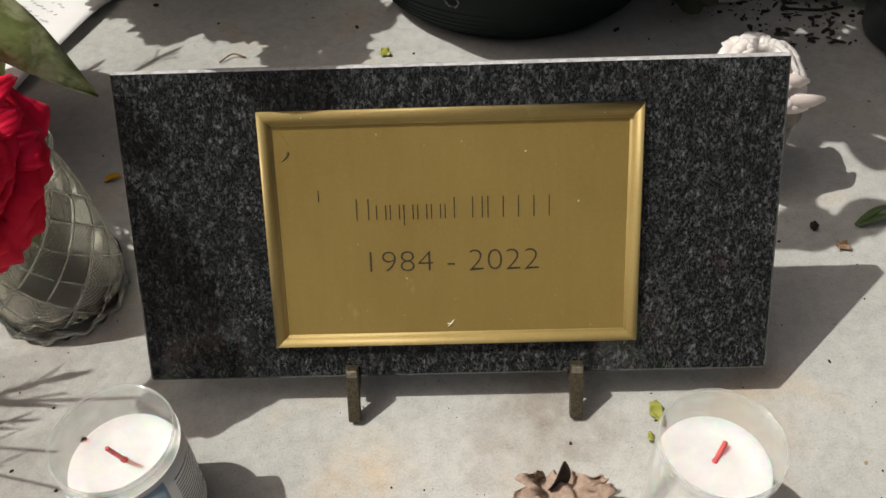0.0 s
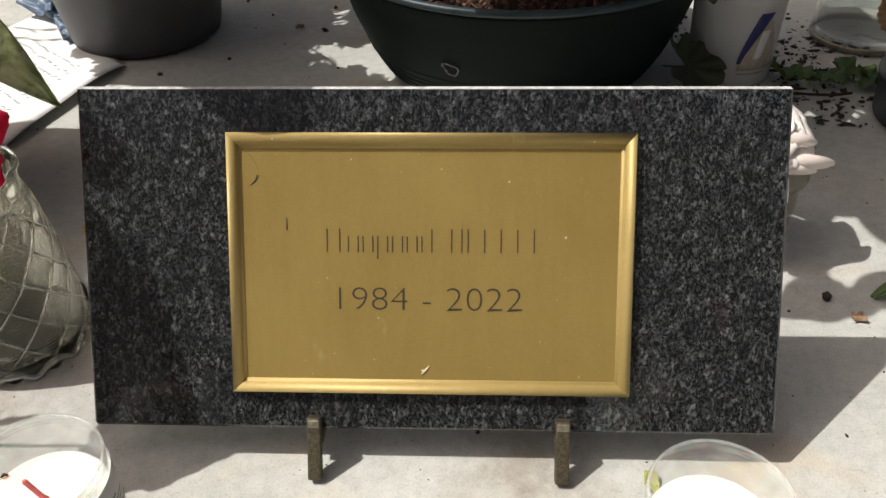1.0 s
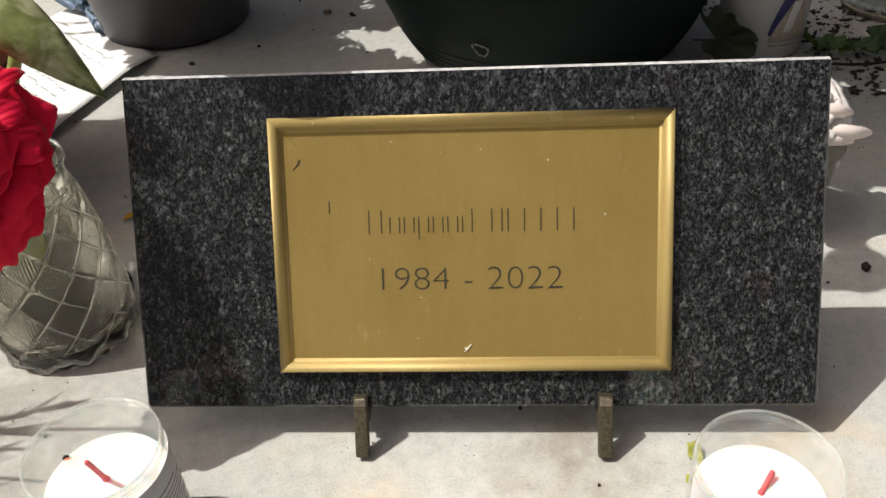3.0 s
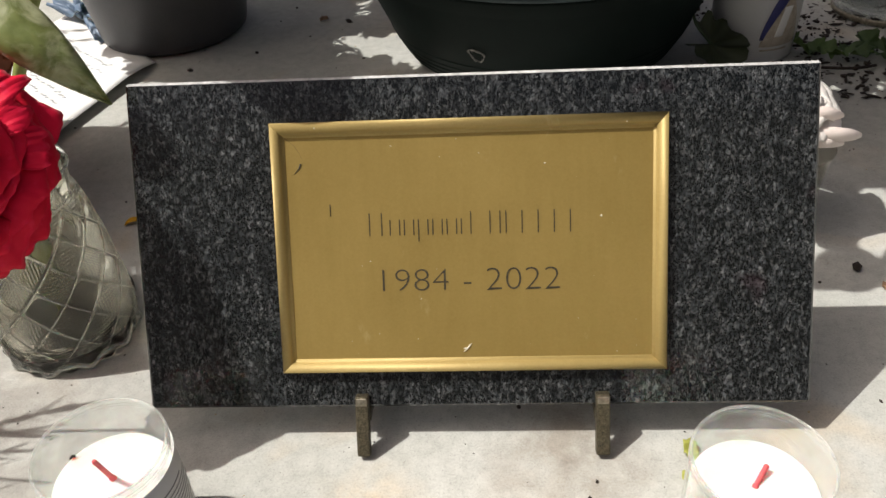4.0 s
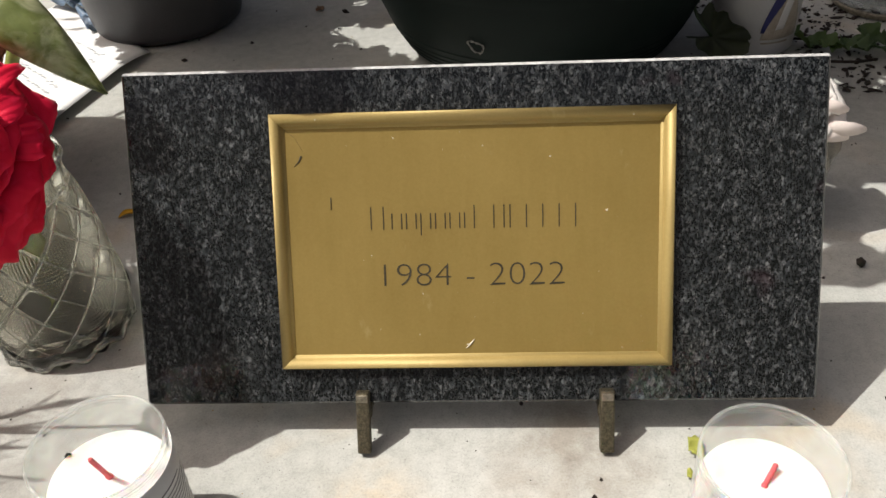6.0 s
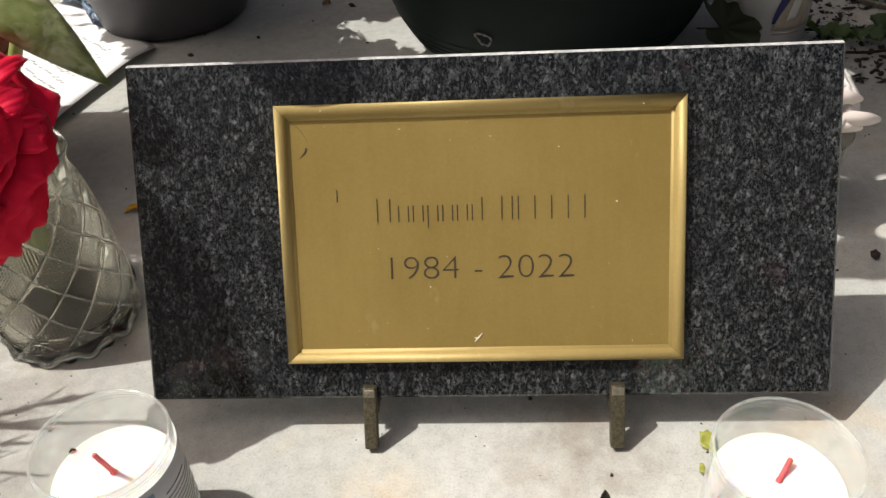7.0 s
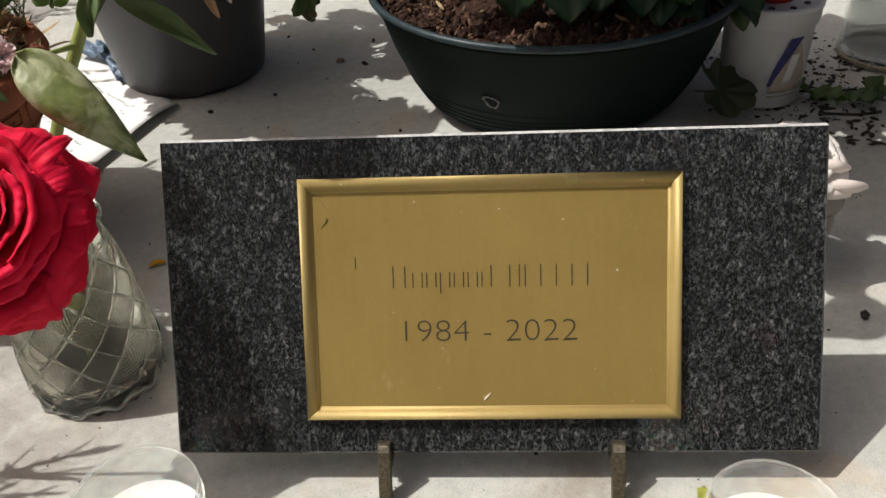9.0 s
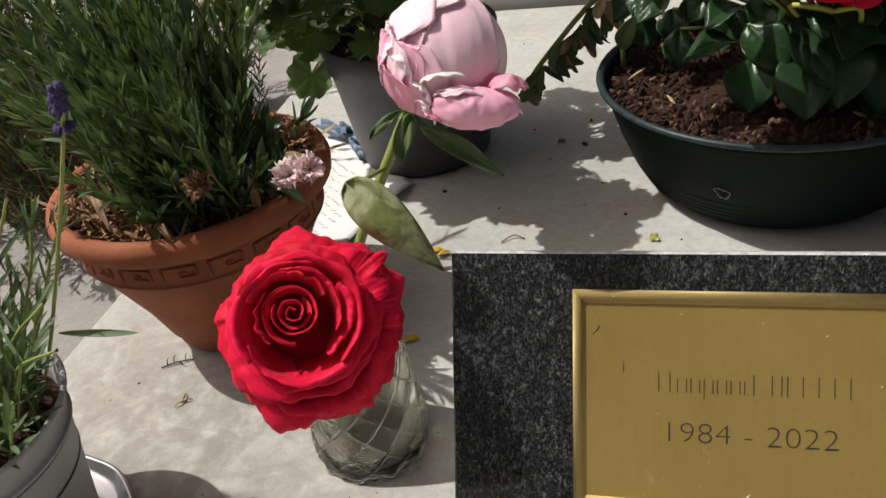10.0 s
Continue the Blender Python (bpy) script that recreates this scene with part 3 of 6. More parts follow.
part("crease", tube(bend([(-0.0796, 0.1232, 0.0018), (-0.0752, 0.1195, 0.0018), (-0.0722, 0.1140, 0.0018)], 8), [0.0002] * 6 + [0.00015, 0.0001, 0.0001], 5), simple("dull_brass", (0.22, 0.14, 0.035), (0.28, 0.19, 0.05), 0.6, 200).m, plate, "faint crease in the brass")
rng = random.Random(4)
dots = Soup()
for k in range(26):
    x, y = rng.uniform(X0 + 0.008, X1 - 0.008), rng.uniform(Y0 + 0.008, Y1 - 0.008)
    r = rng.choice((0.0001, 0.00014, 0.0002, 0.0003))
    dots.add(*chunk(r, rng, 0.4), Matrix.Translation((x, y, 0.0019)))
for x, y, r in ((0.0685, 0.1262, 0.0006), (-0.0655, 0.1272, 0.0004), (0.0338, 0.1095, 0.0006), (0.058, 0.086, 0.0005), (0.0806, 0.060, 0.0006), (0.081, 0.0655, 0.0005)):
    dots.add(*chunk(r, rng, 0.4), Matrix.Translation((x, y, 0.0045 if y > 0.125 else 0.0019)))
dots.part("paint_fleck", SCRATCH, plate, "pale flecks on the brass", "stuff")

# ---- the stand ----
stand = thing("plaque_stand", (0.004, 0.02, 0), "small speckled bronze metal stand under the granite plaque", "stand")
for x, w in ((-0.0502, 0.0060), (0.0581, 0.0063)):
    m = lean @ Matrix.Translation((x, -0.0075, 0.0034))
    prong = wpart("prong", moved(box(w, 0.0285, 0.0055, (0, 0, 0), 0.0009, 2), m), BRONZE, stand, "speckled bronze enamel", smooth=False)
    wpart("worn_tip", moved(box(w * 0.82, 0.0034, 0.0006, (0, 0.0115, 0.0028), 0.0002, 1), m), WORN, prong, "bare metal where the enamel has worn", smooth=False)
    wpart("shelf_bar", box(w, 0.085, 0.005, (x, 0.040, 0.0135), 0.0008, 1), BRONZE, stand, smooth=False)
    wpart("back_bar", moved(box(w, 0.10, 0.005, (x, 0.045, -0.0118), 0.0008, 1), lean), BRONZE, stand, smooth=False)
    wpart("rear_leg", box(w, 0.005, 0.014, (x, 0.080, 0.007), 0.0008, 1), BRONZE, stand, smooth=False)
wpart("cross_bar", box(0.108, 0.005, 0.005, (0.004, 0.081, 0.0135), 0.0008, 1), BRONZE, stand, smooth=False)


# ---- candles ----
def candle(at, r, height, wax_z, wick, label, labelled):
    ob = thing("grave_candle", at, label, "candle", "candles before the plaque")
    t = 0.0013
    prof = [(0, 0), (r - 0.003, 0), (r - 0.001, 0.0015), (r - 0.0006, 0.006), (r, height - 0.003), (r + 0.0003, height - 0.001), (r - 0.0002, height), (r - t, height - 0.0008), (r - t - 0.0006, 0.007), (r - 0.004, 0.004), (0, 0.004)]
    part("glass_cup", lathe(prof, 64), GLASS, ob, "clear glass cup").visible_shadow = False
    for name, dz, dr, w in (("rim", 0.0, 0.0, 0.00058), ("moulded_line", -0.0030, 0.0004, 0.00020), ("moulded_line", -0.0044, 0.0004, 0.00014)):
        ring = [((r + dr - 0.0004) * math.cos(2 * math.pi * i / 64), (r + dr - 0.0004) * math.sin(2 * math.pi * i / 64), height + dz) for i in range(65)]
        part(name, tube(ring, w, 6), GLASS_RIM, ob, "rounded glass rim" if dz == 0 else "").visible_shadow = False
    q = r - t - 0.0007
    wax = part("wax", lathe([(0, 0.0045), (q - 0.001, 0.0045), (q, 0.007), (q + 0.0003, wax_z - 0.0012), (q - 0.0003, wax_z), (q * 0.7, wax_z - 0.0006), (q * 0.3, wax_z - 0.0003), (0, wax_z)], 64), WAX, ob, "white wax")
    b, tip = Vector(wick[0]) - Vector(at), Vector(wick[1]) - Vector(at)
    b.z = wax_z - 0.001
    if labelled:
        part("soot_fleck", tube([(-0.0212, 0.0092, wax_z + 0.0006), (-0.0205, 0.0104, wax_z + 0.0012), (-0.0192, 0.0108, wax_z + 0.0005)], [0.0004, 0.0007, 0.0004], 6), CRUMB, wax, "dark speck of soot")
    part("wick", tube([b, b.lerp(tip, 0.12), b.lerp(tip, 0.2), b.lerp(tip, 0.96), tip], [0.0014, 0.0014, 0.0010, 0.0010, 0.0007], 8), RED_WICK, ob, "red wick")
    if labelled:
        a0, a1 = radians(-125), radians(38)
        R = r + 0.0004

        def wrap(u, v):
            a = a0 + (a1 - a0) * u
            z = 0.006 + 0.050 * v
            rr = R - 0.0006 * (1 - v)
            return (rr * math.cos(a), rr * math.sin(a), z)

        lab = part("label", sheet(wrap, 40, 2, 0.0002), LABEL, ob, "white paper label with fine print")

        def patch(name, d0, d1, z0, z1, mat):
            a, b = radians(d0), radians(d1)
            part(name, sheet(lambda u, v: ((R + 0.00025) * math.cos(a + (b - a) * u), (R + 0.00025) * math.sin(a + (b - a) * u), z0 + (z1 - z0) * v), 8, 1, 0.0001), mat, lab)

        patch("print_panel", -60, -34, 0.010, 0.0530, LABEL_BLUE)
        rg = random.Random(9)
        patch("title_bar", -24, 6, 0.0464, 0.0472, LABEL_INK)
        for k in range(13):
            z = 0.0435 - k * 0.0023
            patch("text_bar", -24, rg.uniform(12, 30), z, z + 0.0005, LABEL_INK)
    return ob


candle((-0.1398, -0.0589, 0), 0.0255, 0.0638, 0.0450, ((-0.1399, -0.0583, 0.046), (-0.1419, -0.0620, 0.0605)), "white candle with red wick in a labelled glass cup", True)
candle((0.1032, -0.0696, 0), 0.0247, 0.0690, 0.0520, ((0.1033, -0.0688, 0.052), (0.1092, -0.0612, 0.0550)), "white candle with red wick in a plain glass cup", False)


# ---- pots ----
def pot_soil(parent, r, z, mat, seed, bumps=0.006, n=420, chip=0.004):
    rg = random.Random(seed)
    prof = [(0, z + 0.004), (r * 0.3, z + 0.005), (r * 0.6, z + 0.003), (r * 0.85, z), (r, z - 0.002)]
    bm = lathe(prof, 40)
    for v in bm.verts:
        v.co.z += bumps * 0.5 * noise.noise(v.co * 90)
    soil = part("soil", bm, mat, parent, "dark brown potting soil")
    s, t = Soup(), Soup()
    for k in range(n):
        a, q = rg.uniform(0, 6.28), r * math.sqrt(rg.uniform(0, 0.97))
        (t if k % 11 == 0 else s).add(*chunk(chip * rg.uniform(0.25, 1), rg, 0.7), Matrix.Translation((q * math.cos(a), q * math.sin(a), z + rg.uniform(0.0, 0.006))) @ ball_turn(rg))
    s.part("soil_crumb", mat, soil, "", "stuff", False)
    t.part("bark_crumb", BARK, soil, "brown bark crumbs", "stuff", False)
    return soil


BOWL = Vector((0.0515, 0.4215, 0))
bowl = thing("planter_bowl", BOWL, "wide dark green plastic bowl filled with bark soil", "flower pot", "flower pots")
R, H = 0.151, 0.102
prof = [(0, 0.001), (0.098, 0.001), (0.103, 0.004), (0.112, 0.013), (0.122, 0.030), (0.133, 0.056), (0.1405, 0.080), (0.1440, 0.0945), (0.1465, 0.0965),
        (0.1465, 0.092), (0.137, 0.074), (0.127, 0.048), (0.115, 0.022), (0.10, 0.008), (0, 0.006)]
part("bowl_body", lathe(prof, 72), GREEN_PLASTIC, bowl, "dark green plastic")
part("rim", lathe([(0.1440, 0.0950), (0.1480, 0.0952), (0.1506, 0.0966), (0.1512, 0.0988), (0.1500, 0.1006), (0.1474, 0.1010), (0.1452, 0.0994), (0.1440, 0.0968)], 72, closed=True), BLUE_RIM, bowl, "scuffed bluish rolled rim")
for z, r in ((0.013, 0.1124), (0.018, 0.1155), (0.023, 0.1184), (0.028, 0.1212), (0.034, 0.1240)):
    part("ridge", lathe([(r - 0.001, z - 0.0016), (r + 0.0001, z), (r - 0.0006, z + 0.0018)], 72), GREEN_PLASTIC, bowl)
mark = []
for i in range(25):
    a = 2 * math.pi * i / 24
    u, v = 0.0052 * math.cos(a) * (1 + 0.25 * math.sin(3 * a)), 0.0058 * math.sin(a) * (1 + 0.2 * math.cos(2 * a)) - 0.25 * 0.005 * math.cos(a)
    ang, z = math.atan2(-0.1190, -0.0500) + u / 0.130, 0.047 + v
    mark.append(((0.1308 + (z - 0.047) * 0.40) * math.cos(ang), (0.1308 + (z - 0.047) * 0.40) * math.sin(ang), z))
part("rubbed_mark", tube(mark, [0.0003 + 0.0003 * (i % 3) for i in range(25)], 5), simple("chalky_rub", (0.10, 0.10, 0.09), (0.24, 0.23, 0.21), 0.8, 300).m, bowl, "small pale rubbed mark")
bowl_soil = pot_soil(bowl, 0.141, 0.088, SOIL, 3, 0.016, 3600, 0.0046)
fibre = Soup()
rg = random.Random(21)
for k in range(900):
    a, q = rg.uniform(0, 6.283), 0.136 * math.sqrt(rg.random())
    fibre.add(*blade(rg.uniform(0.003, 0.011), rg.uniform(0.0006, 0.0016), rg.uniform(-0.5, 0.5), 0.2, 3), facing((q * math.cos(a), q * math.sin(a), 0.0905 + rg.uniform(0, 0.004)), (rg.uniform(-1, 1), rg.uniform(-1, 1), rg.uniform(-0.1, 0.6)), (0, 0, 1)))
fibre.part("peat_fibre", BARK, bowl_soil, "brown fibres of peat and bark", "stuff")
rg = random.Random(12)
for k in range(9):
    a, q = rg.uniform(2.4, 5.2), rg.uniform(0.06, 0.13)
    p = Vector((q * math.cos(a), q * math.sin(a), 0.098))
    d = Vector((rg.uniform(-1, 1), rg.uniform(-1, 1), rg.uniform(-0.1, 0.4))).normalized() * rg.uniform(0.005, 0.011)
    part("wood_chip", tube([p - d, p, p + d], [0.0008, 0.0016, 0.0007], 6), STRAW, bowl, "pale splinter of wood")

GREY = Vector((-0.2812, 0.4800, 0))
grey_pot = thing("nursery_pot", GREY, "anthracite plastic nursery pot standing on the slab", "flower pot", "flower pots")
part("pot_body", lathe([(0, 0.002), (0.063, 0.002), (0.0655, 0.004), (0.067, 0.010), (0.082, 0.105), (0.0845, 0.106), (0.0860, 0.130), (0.0845, 0.132), (0.0825, 0.130), (0.0805, 0.108), (0.065, 0.012), (0, 0.006)], 64), GREY_PLASTIC, grey_pot)
pot_soil(grey_pot, 0.0805, 0.118, SOIL, 5, 0.004, 200)

TC = Vector((-0.373, 0.197, 0))
tc = thing("terracotta_pot", TC, "terracotta pot with a raised Greek key band", "flower pot", "flower pots")
TC_PROFILE = [(0, 0.002), (0.044, 0.002), (0.047, 0.004), (0.049, 0.011), (0.063, 0.043), (0.079, 0.075), (0.0870, 0.090), (0.0892, 0.0927), (0.0892, 0.1115), (0.0912, 0.1137), (0.0975, 0.1153), (0.1014, 0.1190), (0.1024, 0.1265), (0.1002, 0.1324),
              (0.0945, 0.1340), (0.0905, 0.1318), (0.0880, 0.1180), (0.077, 0.080), (0.053, 0.017), (0, 0.011)]
part("pot_body", lathe(TC_PROFILE, 72), TERRACOTTA, tc)


def key_band(parent, r, z0, h, n):
    """The raised Greek key, each hook a thin rib round the pot."""
    w = 2 * math.pi / n
    path = [(0.0, 0.0), (0.0, 1.0), (0.72, 1.0), (0.72, 0.34), (0.36, 0.34), (0.36, 0.62), (0.50, 0.62)]
    for k in range(n):
        bm = bm_new()
        for (a, b), (c, d) in zip(path, path[1:]):
            pts = []
            for s in (0, 0.5, 1):
                ang, z = (k + (a + (c - a) * s)) * w, z0 + h * (b + (d - b) * s)
                pts.append((r * math.cos(ang), r * math.sin(ang), z))
            tube(pts, 0.0011, 5, bm)
        part("key_hook", bm, TERRACOTTA, parent)
    for z in (z0 - 0.003, z0 + h + 0.003):
        part("band_line", lathe([(r - 0.001, z - 0.001), (r + 0.0011, z), (r - 0.001, z + 0.001)], 64), TERRACOTTA, parent)


key_band(tc, 0.0894, 0.0965, 0.0115, 18)
pot_soil(tc, 0.089, 0.120, SOIL, 6, 0.005, 260)


# ---- vase, rose and peony ----
VASE = Vector((-0.2215, 0.0735, 0))
vase = thing("glass_vase", VASE, "clear pressed-glass vase with a raised diamond pattern", "vase")
VASE_LINE = ((0, 0.0325), (0.006, 0.0352), (0.018, 0.0354), (0.030, 0.0346), (0.044, 0.0334), (0.058, 0.0322), (0.070, 0.0306), (0.082, 0.0284), (0.092, 0.0264), (0.098, 0.0268), (0.104, 0.0282))


def vase_r(z):
    for (a, p), (b, q) in zip(VASE_LINE, VASE_LINE[1:]):
        if z <= b:
            s = (z - a) / (b - a)
            return p + (q - p) * s
    return VASE_LINE[-1][1]


PITCH, AROUND = 0.0225, 10


def vase_shell():
    """The outer wall carries diamonds between raised ribs, every other one finely checked."""
    bm = bm_new()
    seg, rows, top = 600, 280, 0.104

    def outer(z, k):
        a = 2 * math.pi * k / seg
        r = vase_r(z) * 0.5 + (vase_r(max(0, z - 0.004)) + vase_r(min(top, z + 0.004))) * 0.25
        if z < 0.009:
            return r + 0.0011 * math.cos(2 * AROUND * a) * (1 - z / 0.009) + 0.0008 * math.sin(math.pi * z / 0.009)
        if z > 0.088:
            return r + 0.0007 * math.cos(AROUND * a) + 0.0005 * math.sin(3 * a + z * 90)
        p = AROUND * a / (2 * math.pi) + (z - 0.010) / PITCH
        q = AROUND * a / (2 * math.pi) - (z - 0.010) / PITCH
        dp, dq = abs(p - round(p)), abs(q - round(q))
        rib = max(math.exp(-(dp / 0.038) ** 2), math.exp(-(dq / 0.038) ** 2))
        fade = min(1, (z - 0.009) / 0.002, (0.088 - z) / 0.002)
        lift = 0.00150 * rib
        if rib < 0.2:
            lift += 0.0011 * (0.25 - (dp - 0.5) ** 2) * 4 * (0.25 - (dq - 0.5) ** 2) * 4
            if (math.floor(p) + 2 * math.floor(q)) % 3:
                lift += 0.00038 * math.cos(2 * math.pi * 12 * (p - q) * 0.5) + 0.00020 * math.cos(2 * math.pi * 13 * (p + q) * 0.5)
        return r + fade * lift

    rings = []
    for j in range(rows + 1):
        z = top * j / rows
        ring = []
        for k in range(seg):
            r, a = outer(z, k), 2 * math.pi * k / seg
            ring.append(bm.verts.new((r * math.cos(a), r * math.sin(a), z + (0.0006 * math.cos(5 * a) if z > 0.096 else 0.0))))
        rings.append(ring)
    for z in (top, 0.098, 0.092, 0.082, 0.070, 0.058, 0.044, 0.030, 0.018, 0.010):
        r = vase_r(z) - (0.0026 if z < top else 0.0015)
        rings.append([bm.verts.new((r * math.cos(2 * math.pi * k / seg), r * math.sin(2 * math.pi * k / seg), z)) for k in range(seg)])
    for a, b in zip(rings, rings[1:]):
        for k in range(seg):
            bm.faces.new((a[k], a[(k + 1) % seg], b[(k + 1) % seg], b[k]))
    bm.faces.new(rings[0][::-1]), bm.faces.new(rings[-1])
    return bm


vase_body = part("vase_body", vase_shell(), PRESSED, vase, "clear pressed glass with raised diamonds")
for k in range(AROUND):
    for hand in (1, -1):
        line = []
        for i in range(33):
            z = 0.0095 + 0.0785 * i / 32
            a = 2 * math.pi / AROUND * (k + hand * (z - 0.010) / PITCH)
            r = vase_r(z) + 0.0013
            line.append((r * math.cos(a), r * math.sin(a), z))
        part("diamond_rib", tube(line, 0.00034, 6), RIB_GLASS, vase_body, "raised glass rib")
foot = bm_new()
tube([((vase_r(0.003) + 0.0008 * math.cos(2 * math.pi * i / 6)) * math.cos(2 * math.pi * i / 120), (vase_r(0.003) + 0.0008 * math.cos(2 * math.pi * i / 6)) * math.sin(2 * math.pi * i / 120), 0.0036 + 0.0022 * math.cos(2 * math.pi * i / 12)) for i in range(121)], 0.0020, 8, foot)
part("scalloped_foot", foot, RIB_GLASS, vase, "thick scalloped glass foot")
for z, r in ((0.0895, 0.0009), (0.1035, 0.0011)):
    part("lip_ring", tube([(vase_r(z) * math.cos(2 * math.pi * i / 72), vase_r(z) * math.sin(2 * math.pi * i / 72), z + 0.0010 * math.cos(2 * math.pi * i / 12)) for i in range(73)], r, 8), RIB_GLASS, vase, "rounded glass lip")

ROSE = Vector((-0.2065, 0.0010, 0.1540))
nz = Vector((0.38, -0.66, 0.65)).normalized()
nx = Vector((0.0846, 0.035, -0.0175))
nx = (nx - nz * nx.dot(nz)).normalized()
rose_m = Matrix((nx, nz.cross(nx), nz)).transposed().to_4x4()
rose_m.translation = ROSE + nx * 0.0022
rose_m = rose_m @ Matrix.Scale(1.12, 4)
rose = thing("red_rose", VASE + Vector((0, 0, 0.02)), "full-blown red rose leaning out of the glass vase", "rose")
back = ROSE - nz * 0.030
wpart("stem", tube(bend([back + nz * 0.006, back - nz * 0.012, VASE + Vector((0.004, -0.008, 0.078)), VASE + Vector((-0.006, 0.004, 0.012))], 18), 0.0026, 8), STEM, rose, "green stem")


def ripple(x, seed):
    return noise.noise(Vector((x, seed * 7.3, 1.7)))


def girth(ang):
    d = math.degrees(ang) % 360
    knots = ((0, 1.12), (42, 1.22), (70, 1.08), (135, 1.0), (180, 1.0), (225, 1.0), (253, 1.13), (285, 1.04), (320, 1.02), (360, 1.12))
    for (p, f), (q, g) in zip(knots, knots[1:]):
        if d <= q:
            return f + (g - f) * (d - p) / (q - p)
    return 1.0


def rose_petal(a, w, r0, z0, r1, z1, roll, lap, seed, at, point=0.0, belly=0.9, m=None, thick=0.0003):
    """A broad petal that stands up round the heart, one side lapping over, its lip rolled outward."""
    def fn(u, v):
        s = 2 * u - 1
        edge = 1 - 0.16 * abs(s) ** 3.2 + 0.05 * ripple(1.5 * s, seed) + 0.042 * ripple(6 * s, seed) + 0.022 * ripple(15 * s, seed + 2) + point * max(0, 1 - abs(s - 0.2) * 4)
        t = v * edge
        r = r0 + (r1 - r0) * t ** belly
        z = z0 + (z1 - z0) * math.sin(min(1.0, t) * math.pi / 2)
        if t > 0.66:
            k = (t - 0.66) / 0.34
            f = roll * (0.85 + 0.9 * ripple(2.2 * s, seed + 3))
            r += f * k ** 1.3
            z -= f * 0.9 * k ** 2.6
        ang = a + s * w * (0.72 + 0.28 * min(1, t * 1.4))
        r += lap * s * t + 0.0016 * t * ripple(2.6 * s, seed + 9) + 0.0004 * t * t * ripple(8 * s, seed + 5)
        z += 0.0022 * t * ripple(2.0 * s, seed + 6) + 0.0007 * t * t * ripple(7 * s + 2 * t, seed + 8) + 0.0006 * t ** 3 * ripple(17 * s, seed + 4)
        r *= 1 + (girth(ang) - 1) * min(1, t) * min(1.0, r1 / 0.036) ** 3
        return (r * math.cos(ang) + at[0], r * math.sin(ang) + at[1], z)

    return moved(sheet(fn, 52, 20, thick), m or rose_m)


def spiral(turns, r0, r1, top, low, seed, at, m=None, thick=0.00035):
    def fn(u, v):
        a = seed + 2 * math.pi * turns * u
        r = r0 + (r1 - r0) * u ** 0.9
        lip = 0.0010 * max(0, (v - 0.75) / 0.25) ** 2 * (0.6 + 0.8 * u)
        z = low + (top - 0.0035 * u - low) * v + 0.0012 * v * ripple(1.2 * a, seed)
        ends = min(1, u * 9, (1 - u) * 9) if turns < 1.2 else min(1, (1 - u) * 14)
        z -= 0.004 * (1 - ends) * v
        r += 0.0007 * ripple(1.5 * a, seed + 2)
        f = r * (0.76 + 0.24 * v) + lip
        return (f * math.cos(a) + at[0], f * math.sin(a) + at[1], z)
    return moved(sheet(fn, int(46 * turns), 9, thick), m or rose_m)


BUD = (-0.0052, 0.0060)
wpart("petal", spiral(2.1, 0.0006, 0.0068, 0.0090, -0.014, 0.4, BUD), ROSE_RED, rose)
for turns, r0, r1, top, seed in ((0.72, 0.0078, 0.0090, 0.0088, 2.6), (0.66, 0.0090, 0.0104, 0.0080, 5.4), (0.60, 0.0106, 0.0124, 0.0064, 1.0)):
    wpart("petal", spiral(turns, r0, r1, top, -0.017, seed, BUD), ROSE_RED, rose)
wpart("heart", moved(lathe([(0, -0.0245), (0.008, -0.0250), (0.018, -0.0258), (0.024, -0.0265), (0.008, -0.030), (0, -0.031)], 24), rose_m @ Matrix.Translation((-0.0030, 0.0030, 0))), ROSE_RED, rose)
rg = random.Random(34)
# rings of petals from the heart outward: turn, half width, foot, lip, height, roll, lap
for ring, rad, top, low, roll, lap, wid, at, first in ((2, 0.0158, 0.0070, -0.019, 0.0008, 0.0012, 0.80, (-0.0052, 0.0062), 1.25), (3, 0.0250, 0.0058, -0.024, 0.0020, 0.0016, 1.25, (-0.0026, 0.0022), 0.5), (3, 0.0272, 0.0026, -0.022, 0.0030, 0.0016, 1.15, (-0.0026, 0.0026), 1.4),
                                                      (4, 0.0298, -0.0012, -0.022, 0.0036, 0.0016, 1.02, (-0.0012, 0.0014), 0.25), (5, 0.0318, -0.0060, -0.023, 0.0042, 0.0014, 0.86, (0, 0), 0.9), (5, 0.0338, -0.0115, -0.024, 0.0048, 0.0012, 0.84, (0, 0), 0.30), (5, 0.0352, -0.0165, -0.025, 0.0050, 0.0012, 0.80, (0.0005, 0), 1.5)):
    for k in range(ring):
        a = first + (k * 1.9 if ring == 2 else 2 * math.pi * k / ring) + rg.uniform(-0.12, 0.12)
        wpart("petal", rose_petal(a, wid * rg.uniform(0.92, 1.08), (0.0195 if 0.024 < rad < 0.026 else 0.012 + 0.2 * (rad - 0.016)), low, rad * rg.uniform(0.97, 1.03), top + rg.uniform(-0.0012, 0.0012), roll * rg.uniform(0.7, 1.35), lap, rg.uniform(0, 9), at, rg.choice((0, 0.05, 0.09)) if rad > 0.029 else 0.0), ROSE_RED, rose)
